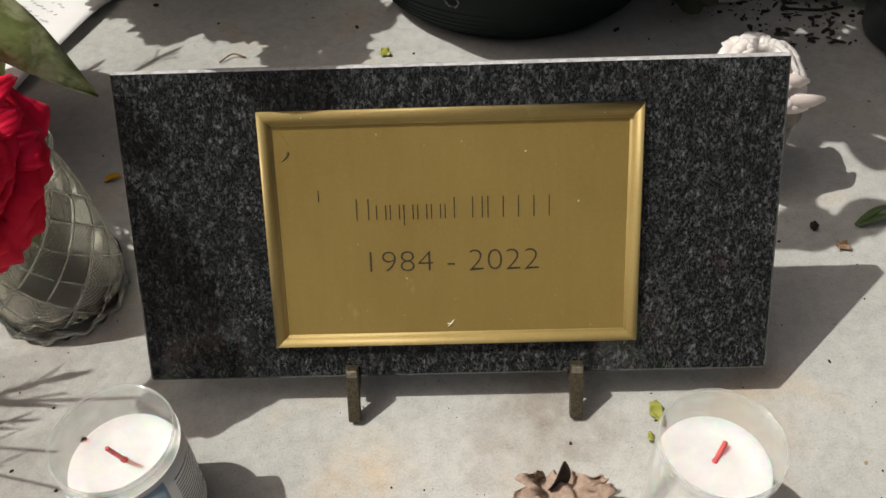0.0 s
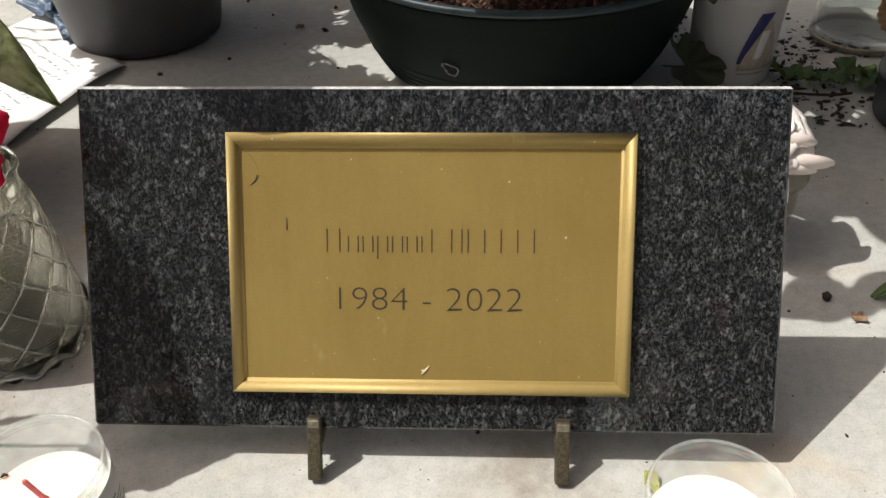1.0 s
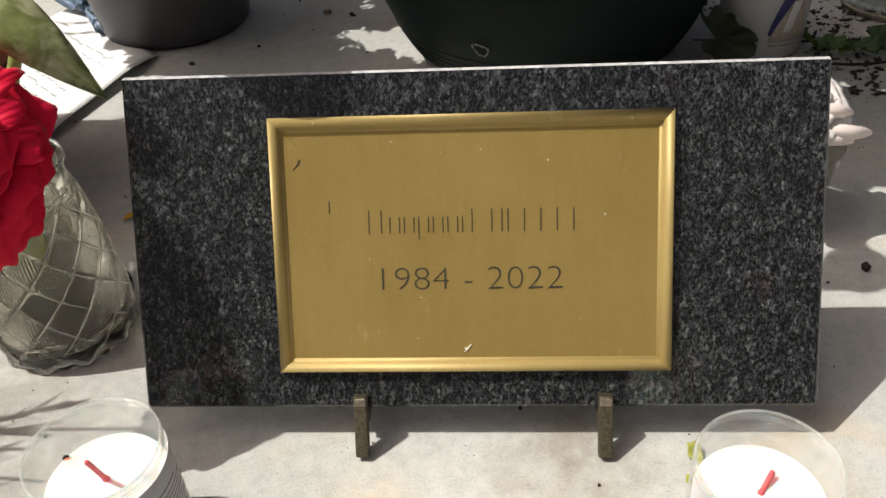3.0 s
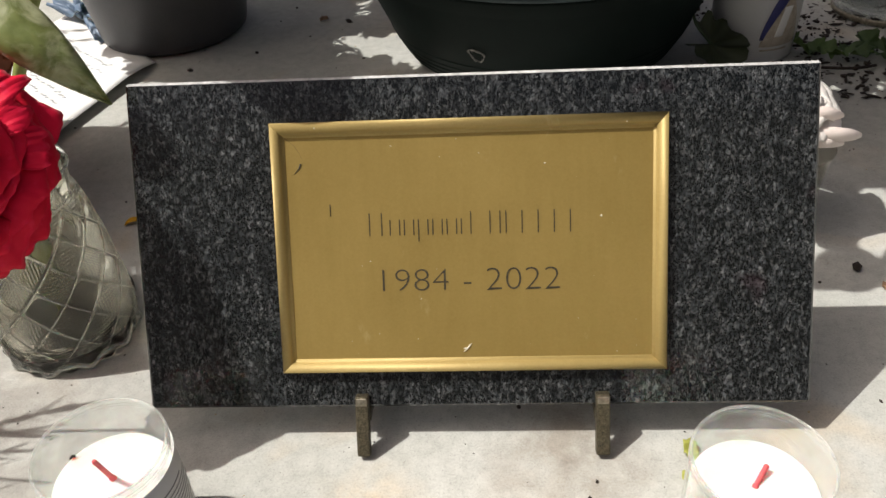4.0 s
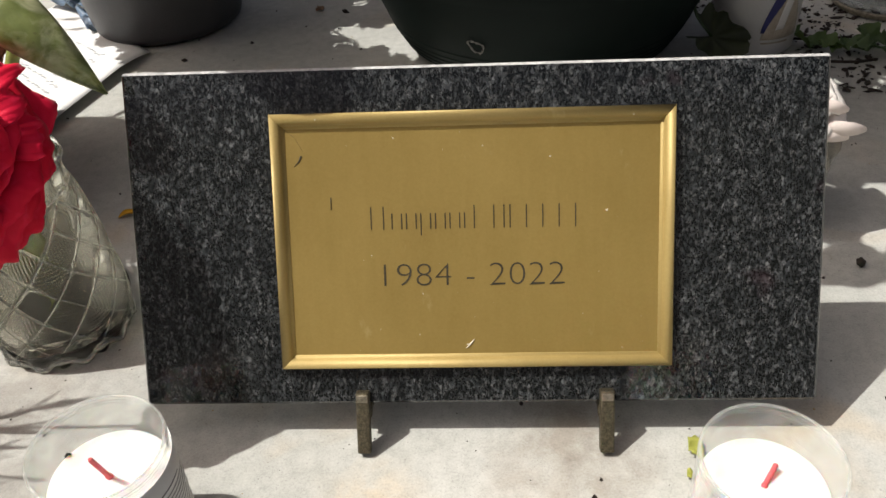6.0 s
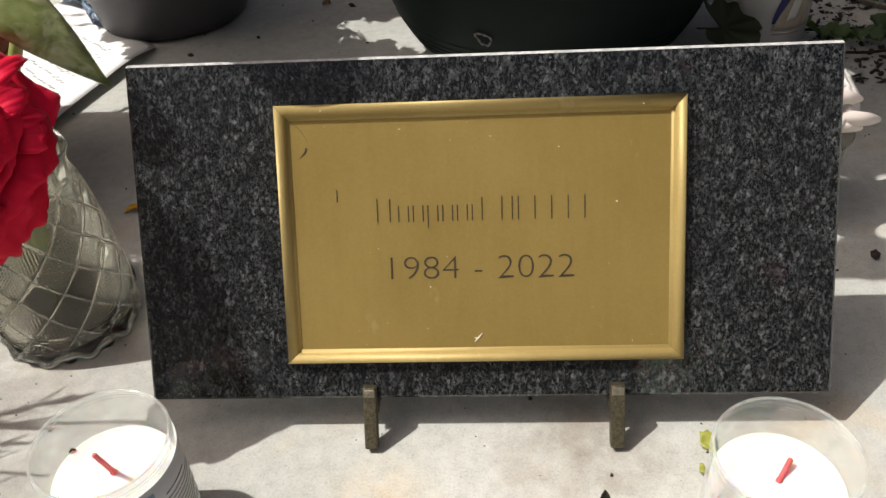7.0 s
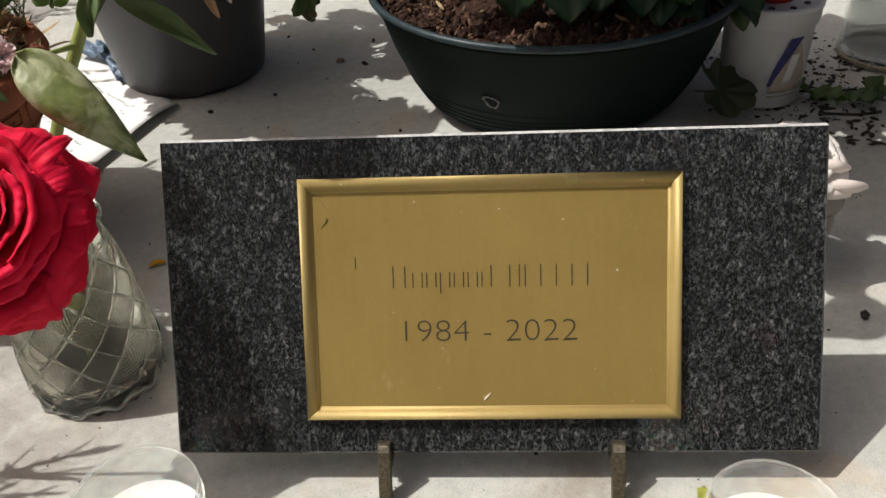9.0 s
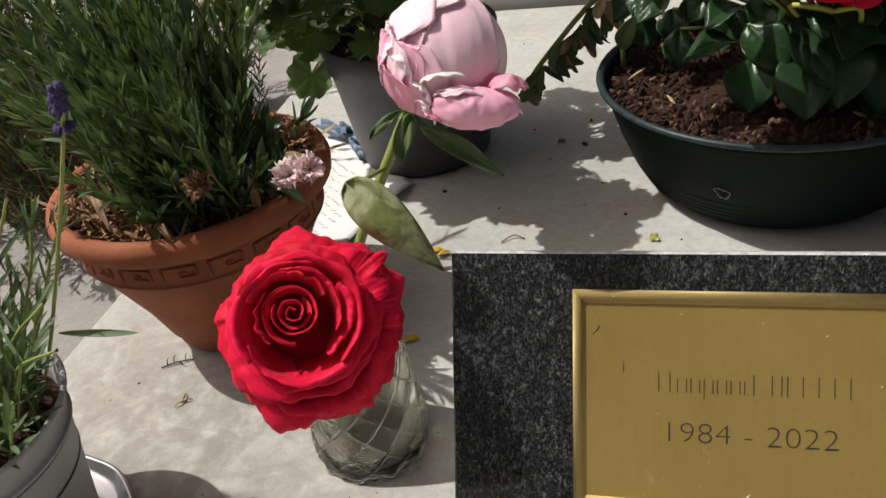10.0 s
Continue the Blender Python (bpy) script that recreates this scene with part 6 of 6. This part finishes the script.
for row in range(9):
    u0 = 0.22 + row * 0.075
    v = 0.20
    while v < 0.86:
        w = rg.uniform(0.006, 0.026)
        du = rg.uniform(-0.010, 0.010)
        wpart("pen_bar", sheet(lambda a, b: Vector(page(u0 + du + 0.007 * a + 0.012 * b, v + w * b)) + Vector((0, 0, 0.0006)), 1, 3, 0.0001), PALE_INK, sheet_ob)
        v += w + rg.choice((0.006, 0.008, 0.010, 0.030))

ribbon = thing("blue_ribbon", (-0.39, 0.50, 0), "crumpled scrap of blue plastic ribbon beside the pot", "ribbon")
for base, way, ln, sd in (((-0.412, 0.520, 0.012), (1, -0.62, 0.1), 0.050, 1), ((-0.385, 0.505, 0.016), (0.8, -0.5, -0.12), 0.040, 2), ((-0.363, 0.487, 0.010), (0.55, -0.9, -0.05), 0.046, 3)):
    m = facing(base, way, (0.1, -0.5, 1))
    wpart("strip", moved(sheet(lambda u, v: ((u - 0.5) * 0.013, ln * v, 0.004 * math.sin(7 * v + sd) + 0.003 * math.sin(9 * u + 4 * v * sd)), 6, 14, 0.0003), m), BLUE_FOIL, ribbon)

# white lidded memorial candle with a printed picture
WC = Vector((0.2215, 0.3960, 0))
novena = thing("memorial_light", WC, "tall white plastic memorial light with red cap", "candle")
part("body", lathe([(0, 0.001), (0.030, 0.001), (0.0322, 0.003), (0.0346, 0.066), (0.0366, 0.0685), (0.0370, 0.0700), (0.0372, 0.0800), (0.0380, 0.0808), (0.0380, 0.0838), (0.0368, 0.0848), (0.034, 0.0850), (0.0325, 0.0826), (0.0, 0.0820)], 56), WHITE_PLASTIC, novena, "white plastic beaker")
part("cap", lathe([(0, 0.108), (0.0105, 0.108), (0.0118, 0.1065), (0.0120, 0.088), (0.0135, 0.0855), (0.0150, 0.0830), (0, 0.0825)], 32), RED_PLASTIC, novena, "red plastic cap")
for k in range(10):
    a = k * 0.628
    part("vent", lathe([(0, 0.0836), (0.0024, 0.0834), (0.0027, 0.0826)], 10), GREY_PLASTIC, novena).location = (0.026 * math.cos(a), 0.026 * math.sin(a), 0)


def beaker(a, z, lift=0.0003):
    r = 0.0322 + 0.0028 * (z - 0.003) / 0.075 + lift
    return (r * math.cos(a), r * math.sin(a), z)


pic = part("picture", sheet(lambda u, v: beaker(radians(-96 + 16 * v + (58 - 18 * v) * u * (1 - 0.55 * v * v)), 0.016 + 0.044 * v), 12, 10, 0.0002), OCHRE_PRINT, novena, "printed panel in ochre and blue")
part("blue_panel", sheet(lambda u, v: beaker(radians(-97 + 20 * v ** 1.4 + 15 * u * (0.3 + v)), 0.022 + 0.040 * v, 0.0007), 6, 12, 0.0002), NAVY, pic, "dark blue print")
part("pale_panel", sheet(lambda u, v: beaker(radians(-78 + 8 * v + 12 * u), 0.024 + 0.024 * v, 0.0007), 6, 6, 0.0002), LABEL, pic, "pale printed shape")
part("caption_bar", sheet(lambda u, v: beaker(radians(-94 + 40 * u), 0.0125 + 0.0014 * v, 0.0004), 8, 1, 0.0001), OCHRE_PRINT, pic)

# loose leaf hanging before it
hang = thing("fallen_leaf", (0.185, 0.350, 0), "limp dark green scalloped leaf leaning on the memorial light", "leaf")
s = Soup()
s.add(*fan_leaf(0.027, random.Random(3), 9, 0.3), facing((0.178, 0.352, 0.026), (0.95, -0.25, -0.30), (0.1, -0.45, 0.9)))
wsoup(s, "blade", leafy("limp_leaf", (0.016, 0.022, 0.008), (0.040, 0.048, 0.018), 0.6, 0.08).m, hang)
wpart("leaf_stalk", tube(bend([(0.178, 0.352, 0.026), (0.164, 0.360, 0.046), (0.168, 0.385, 0.075), (0.185, 0.400, 0.096)], 14), 0.0013, 6), BUSH_LEAF, hang)
plain_leaf((0.176, 0.372, 0.098), (0.190, 0.352, 0.074), 0.018, (0.2, -1, 0.3), BUSH_LEAF, hang, "curled_blade", 0.2, 0.4)

# glass jar
JAR = Vector((0.350, 0.462, 0))
jar = thing("glass_jar", JAR, "empty cloudy glass jar standing among soil crumbs", "jar")
part("jar_wall", lathe([(0, 0.001), (0.038, 0.001), (0.0405, 0.003), (0.0412, 0.008), (0.0412, 0.10), (0.038, 0.11), (0.037, 0.122), (0.0355, 0.122), (0.0365, 0.11), (0.0395, 0.10), (0.0395, 0.012), (0.036, 0.007), (0, 0.006)], 56), GLASS, jar, "clear glass")
part("base_ring", lathe([(0.0400, 0.0005), (0.0416, 0.002), (0.0418, 0.005), (0.0405, 0.0065), (0.0395, 0.004)], 56, closed=True), WORN, jar, "thick bright base ring")
part("lime_film", lathe([(0.0390, 0.012), (0.0392, 0.05), (0.0390, 0.075)], 56), glass("lime_film", (0.70, 0.72, 0.72), 0.3).m, jar, "limescale film")

# dark ribbed pot with a rope round its neck
DP = Vector((0.369, 0.312, 0))
dark = thing("zinc_planter", DP, "dark ribbed zinc planter with jute rope round its neck", "flower pot", "flower pots")
part("body", lathe([(0, 0.001), (0.056, 0.001), (0.0585, 0.003), (0.0600, 0.030), (0.0618, 0.0315), (0.0618, 0.0345), (0.0602, 0.036), (0.0615, 0.060), (0.0630, 0.066), (0.0640, 0.115), (0.0625, 0.117), (0.0605, 0.115), (0.057, 0.01), (0, 0.008)], 64), DARK_ZINC, dark)
for k in range(4):
    z = 0.072 + 0.0115 * k
    ring = [(0.0685 * math.cos(2 * math.pi * i / 72), 0.0685 * math.sin(2 * math.pi * i / 72), z + 0.002 * math.sin(2 * math.pi * i / 72)) for i in range(73)]
    strands = bm_new()
    for ph in (0, 2.09, 4.19):
        tw = [(Vector(p) + Vector((p[0], p[1], 0)).normalized() * 0.0026 * math.cos(i * 1.3 + ph) + Vector((0, 0, 0.0026 * math.sin(i * 1.3 + ph)))) for i, p in enumerate(ring)]
        tube(tw, 0.0030, 6, strands)
    part("rope_turn", strands, ROPE, dark, "twisted jute rope")

# white plastic flower in a clear cup behind the plaque
FL = Vector((0.1790, 0.1640, 0))
flower = thing("plastic_flower", FL, "cream plastic flower standing in a cloudy plastic cup", "artificial flower")
part("cup", lathe([(0, 0.001), (0.0185, 0.001), (0.0195, 0.003), (0.0255, 0.050), (0.0262, 0.0515), (0.0252, 0.0520), (0.0245, 0.050), (0.0185, 0.005), (0, 0.004)], 48), FROST, flower, "cloudy clear plastic")
rg = random.Random(8)
fm = Matrix.Translation(FL + Vector((-0.004, -0.001, 0.0765))) @ Matrix.Scale(0.86, 4) @ Matrix.Rotation(radians(22), 4, Vector((1, 0.2, 0)))
wpart("petal", spiral(1.4, 0.0012, 0.0070, 0.0130, -0.010, 0.4, (0, 0), fm, 0.0010), CREAM, flower)
for n, r, top, low, roll in ((3, 0.0130, 0.0125, -0.012, 0.0030), (5, 0.0200, 0.0085, -0.014, 0.0046), (6, 0.0265, 0.0020, -0.016, 0.0050)):
    for k in range(n):
        wpart("petal", rose_petal(2 * math.pi * k / n + r * 90, 2.9 / n + 0.25, 0.008, low, r, top, roll, 0.0014, rg.uniform(0, 9), (0, 0), 0.0, 0.9, fm, 0.0012), CREAM, flower)
HUB = Vector((0.1750, 0.1620, 0.058))
for k in range(13):
    a = 2 * math.pi * k / 13 + 0.2
    if math.cos(a) > 0.72:
        continue
    way = Vector((math.cos(a) * 0.8, math.sin(a), 0))
    line = bend([HUB + way * 0.008, HUB + way * 0.018 + Vector((0, 0, 0.003)), HUB + way * rg.uniform(0.028, 0.034) + Vector((0, 0, -0.009))], 10)
    n = len(line) - 1
    wpart("petal", tube(line, [0.0066 * (0.4 + 0.6 * math.sin(math.pi * min(0.95, 0.15 + 0.80 * i / n)) ** 0.7) for i in range(n + 1)], 10), CREAM, flower)
for a, b, c, r in (((0.176, 0.150, 0.068), (0.200, 0.149, 0.066), (0.2155, 0.160, 0.0585), 0.0042), ((0.178, 0.148, 0.0635), (0.192, 0.146, 0.0635), (0.2040, 0.153, 0.0580), 0.0036), ((0.178, 0.154, 0.078), (0.192, 0.153, 0.077), (0.2030, 0.160, 0.0715), 0.0040)):
    line = bend([a, b, c], 12)
    n = len(line) - 1
    wpart("petal", tube(line, [r * (0.25 + 0.75 * math.sin(math.pi * min(0.95, 0.15 + 0.80 * (i / n) ** 0.8)) ** 0.8) for i in range(n + 1)], 10), BLUSH, flower, "pinkish curled petal")
part("stalk", tube([(0, 0, 0.004), (0, 0, 0.066)], 0.003, 8), STEM, flower)

# brown leaf before the candles, green scraps, yellow petals
dead = thing("dead_leaf", (0.048, -0.062, 0), "curled brown dead leaf lying on the slab", "leaf")
rg = random.Random(2)


def crisp(u, v):
    s, t = 2 * u - 1, 2 * v - 1
    w = 0.0215 * (1 - 0.35 * abs(t) ** 2) + 0.0022 * math.sin(11 * t) + 0.0014 * math.sin(23 * t + 1)
    p = Vector((0.047 + s * w, -0.062 + 0.016 * t * (1 - 0.2 * s * s), 0.006 + 0.009 * (s * s) * (0.6 + 0.4 * math.sin(3 * t)) + 0.003 * math.sin(9 * s + 4 * t) - 0.004 * t))
    q = noise.noise_vector(p * 110) * 0.0035 + noise.noise_vector(p * 300) * 0.0012
    return p + Vector((q.x, q.y, abs(q.z)))


wpart("blade", sheet(crisp, 44, 26, 0.0005), CRISP_LEAF, dead)
plain_leaf((0.041, -0.054, 0.004), (0.0485, -0.046, 0.015), 0.010, (0.6, -0.6, 0.4), CRUMB, dead, "dark_fold", 0.1, 0.5)
SCRAP = leafy("torn_leaf", (0.20, 0.22, 0.03), (0.42, 0.43, 0.09), 0.6, 0.15, scale=200).m


def torn(p, w, h, seed, mat, parent):
    def fn(u, v):
        x, y = (u - 0.5) * w * (1 - 0.5 * abs(v - 0.4)), (v - 0.5) * h * (1 - 0.25 * math.sin(5 * u + seed))
        q = Vector((x, y, 0)) * 260 + Vector((seed, 0, 0))
        return Vector(p) + Vector((x, y, 0.0016)) + noise.noise_vector(q) * 0.0016 + Vector((0, 0, 0.0009 * math.sin(9 * v + seed)))
    wpart("blade", sheet(fn, 10, 12, 0.0003), mat, parent)


for p, w, h, seed in (((0.0972, -0.0125, 0.001), 0.0062, 0.0120, 1), ((0.0922, -0.0265, 0.001), 0.0040, 0.0050, 2), ((-0.0500, 0.3090, 0.001), 0.007, 0.007, 5)):
    scrap = thing("leaf_scrap", p, "torn yellow-green scrap of leaf on the slab", "leaf", "leaf scraps")
    torn(p, w, h, seed, SCRAP, scrap)
for p in ((-0.2260, 0.1705, 0.0006), (-0.2330, 0.2870, 0.0006), (-0.2260, 0.2830, 0.0006)):
    scrap = thing("yellow_petal", p, "small yellow petal lying on the slab", "petal", "fallen petals")
    plain_leaf(p, Vector(p) + Vector((0.010, 0.004, 0.001)), 0.005, (0, 0, 1), YELLOW, scrap, "blade", 0.15, 0.4, 0.4)
fallen = thing("fallen_sprig", (0.272, 0.372, 0), "torn green sprig lying among soil crumbs", "leaf")
torn_sprig = Soup()
for k in range(9):
    b = Vector((0.258 + 0.0085 * k, 0.372 + rg.uniform(-0.014, 0.014), 0.006))
    torn_sprig.add(*fan_leaf(rg.uniform(0.008, 0.014), rg, 6, 0.5), facing(b, (rg.uniform(-0.6, 1), rg.uniform(-1, 1), rg.uniform(-0.1, 0.4)), (rg.uniform(-0.5, 0.5), -0.3, 1)))
wsoup(torn_sprig, "torn_leaves", GERANIUM, fallen, "crumpled lobed green leaves", "stuff")
for pts in (((0.250, 0.392, 0.003), (0.275, 0.384, 0.006), (0.300, 0.392, 0.003)), ((0.262, 0.352, 0.003), (0.285, 0.345, 0.005), (0.306, 0.352, 0.003))):
    wpart("stalk", tube(bend(pts, 8), 0.0012, 6), CRUMB, fallen)
tw = thing("dry_twig", (-0.400, 0.136, 0), "small dark branching twig lying on the slab", "twig", "twigs")
fork = bm_new()
tube(bend([(-0.408, 0.132, 0.001), (-0.397, 0.138, 0.002), (-0.386, 0.143, 0.001)], 8), 0.0005, 5, fork)
for s, dx, dy in ((0.2, -0.002, 0.006), (0.4, -0.003, 0.008), (0.55, 0.006, -0.004), (0.75, -0.002, 0.007)):
    p = Vector((-0.408, 0.132, 0.001)).lerp(Vector((-0.386, 0.143, 0.001)), s)
    tube([p, p + Vector((dx * 0.6, dy * 0.5, 0.003)), p + Vector((dx, dy, 0.002))], [0.0005, 0.0004, 0.0003], 5, fork)
wpart("twig", fork, CRUMB, tw)
tw = thing("dry_twig", (-0.372, 0.098, 0), "tiny straw-coloured forked scrap of stalk on the slab", "twig", "twigs")
for dx, dy, r in ((-0.004, -0.006, 0.0006), (0.006, 0.003, 0.0006), (-0.002, 0.008, 0.0008)):
    wpart("stalk", tube([(-0.372, 0.098, 0.0016), (-0.372 + dx * 0.5, 0.098 + dy * 0.5, 0.0030), (-0.372 + dx, 0.098 + dy, 0.0012)], [r * 1.5, r, r * 0.7], 5), STRAW, tw)
tw = thing("dry_twig", (-0.165, 0.308, 0), "thin curved dry stalk lying on the slab", "twig", "twigs")
wpart("stalk", tube(bend([(-0.175, 0.303, 0.001), (-0.166, 0.311, 0.003), (-0.156, 0.309, 0.001)], 8), 0.0007, 5), DEAD_LEAF, tw)
for x, y in ((-0.1427, 0.4848), (0.2233, 0.0961)):
    tw = thing("dry_scrap", (x, y, 0), "crumpled dry brown scrap of leaf on the slab", "leaf", "dry scraps")
    torn((x, y, 0.001), 0.008, 0.006, x * 50, DEAD_LEAF, tw)
fleck = thing("dark_scrap", (-0.203, 0.111, 0), "thin black curl of dry leaf on the slab", "scrap")
plain_leaf((-0.208, 0.120, 0.001), (-0.197, 0.104, 0.002), 0.0035, (0, 0, 1), CRUMB, fleck, "blade", 0.1, 0.4)
sprig = thing("fallen_sprig", (0.247, 0.119, 0), "narrow pale green torn leaf on the slab", "leaf")
for b, t in (((0.236, 0.113, 0.002), (0.262, 0.127, 0.004)), ((0.238, 0.112, 0.002), (0.258, 0.118, 0.004))):
    plain_leaf(b, t, 0.005, (0, 0, 1), GERANIUM, sprig, "blade", 0.1, 0.4)
bit = thing("dark_scrap", (0.2122, 0.1125, 0), "dark crumpled scrap lying on the slab", "scrap")
s = Soup()
s.add(*chunk(0.0042, random.Random(3), 0.6), Matrix.Translation((0.2122, 0.1125, 0.0022)))
wsoup(s, "scrap", CRUMB, bit)

# crumbs of soil and dust
rg = random.Random(44)
dark_c, pale_c = Soup(), Soup()


def strew(n, x0, x1, y0, y1, lo, hi, soup):
    for k in range(n):
        r = lo + (hi - lo) * rg.random() ** 3
        soup.add(*chunk(r, rg, 0.55), Matrix.Translation((rg.uniform(x0, x1), rg.uniform(y0, y1), r * 0.35)) @ Matrix.Rotation(rg.uniform(0, 6.28), 4, "Z"))


strew(420, -0.48, 0.55, -0.12, 0.80, 0.0004, 0.0017, dark_c)
strew(150, -0.25, 0.30, -0.10, 0.10, 0.0003, 0.0009, dark_c)
strew(150, -0.48, 0.50, -0.12, 0.60, 0.0004, 0.0012, pale_c)
for k in range(520):
    a, q = rg.uniform(-0.75, 0.8), 0.10 + 0.14 * rg.random() ** 1.6
    p = BOWL + Vector((0.05 + q * math.cos(a), q * math.sin(a) * 0.8, 0))
    r = 0.0006 + 0.0028 * rg.random() ** 3
    dark_c.add(*chunk(r, rg, 0.5), Matrix.Translation(p + Vector((0, 0, r * 0.3))) @ Matrix.Rotation(rg.uniform(0, 6.28), 4, "Z"))
strew(170, 0.225, 0.37, 0.30, 0.47, 0.0005, 0.0026, dark_c)
for k in range(190):
    p = Vector((0.225 + 0.145 * rg.random(), 0.30 + 0.17 * rg.random(), 0.0012))
    p += noise.noise_vector(p * 28) * 0.03
    p.z = 0.0012
    verts, faces = chunk(rg.uniform(0.0010, 0.0030), rg, 0.4)
    ln = rg.uniform(1.0, 3.2)
    dark_c.add([(x * ln, y * 0.8, z) for x, y, z in verts], faces, Matrix.Translation(p) @ Matrix.Rotation(rg.uniform(0, 6.28), 4, "Z"))
for x, y, r in ((-0.1162, 0.5324, 0.0034), (-0.1186, 0.4792, 0.0032), (-0.1738, 0.5157, 0.0022), (-0.2050, 0.5501, 0.0020), (-0.2434, 0.3899, 0.0026), (-0.1923, 0.4196, 0.0018), (-0.0739, 0.3471, 0.0022), (0.1272, 0.332, 0.0026)):
    dark_c.add(*chunk(r, rg, 0.6), Matrix.Translation((x, y, r * 0.4)) @ ball_turn(rg))
crumbs = dark_c.part("soil_crumbs", CRUMB, None, smooth=False)
tagged(crumbs, "dark crumbs of spilt soil strewn over the slab", "soil", kind="stuff")
grit = pale_c.part("pale_grit", STRAW, None, smooth=False)
tagged(grit, "pale grit and dust specks on the slab", "grit", kind="stuff")
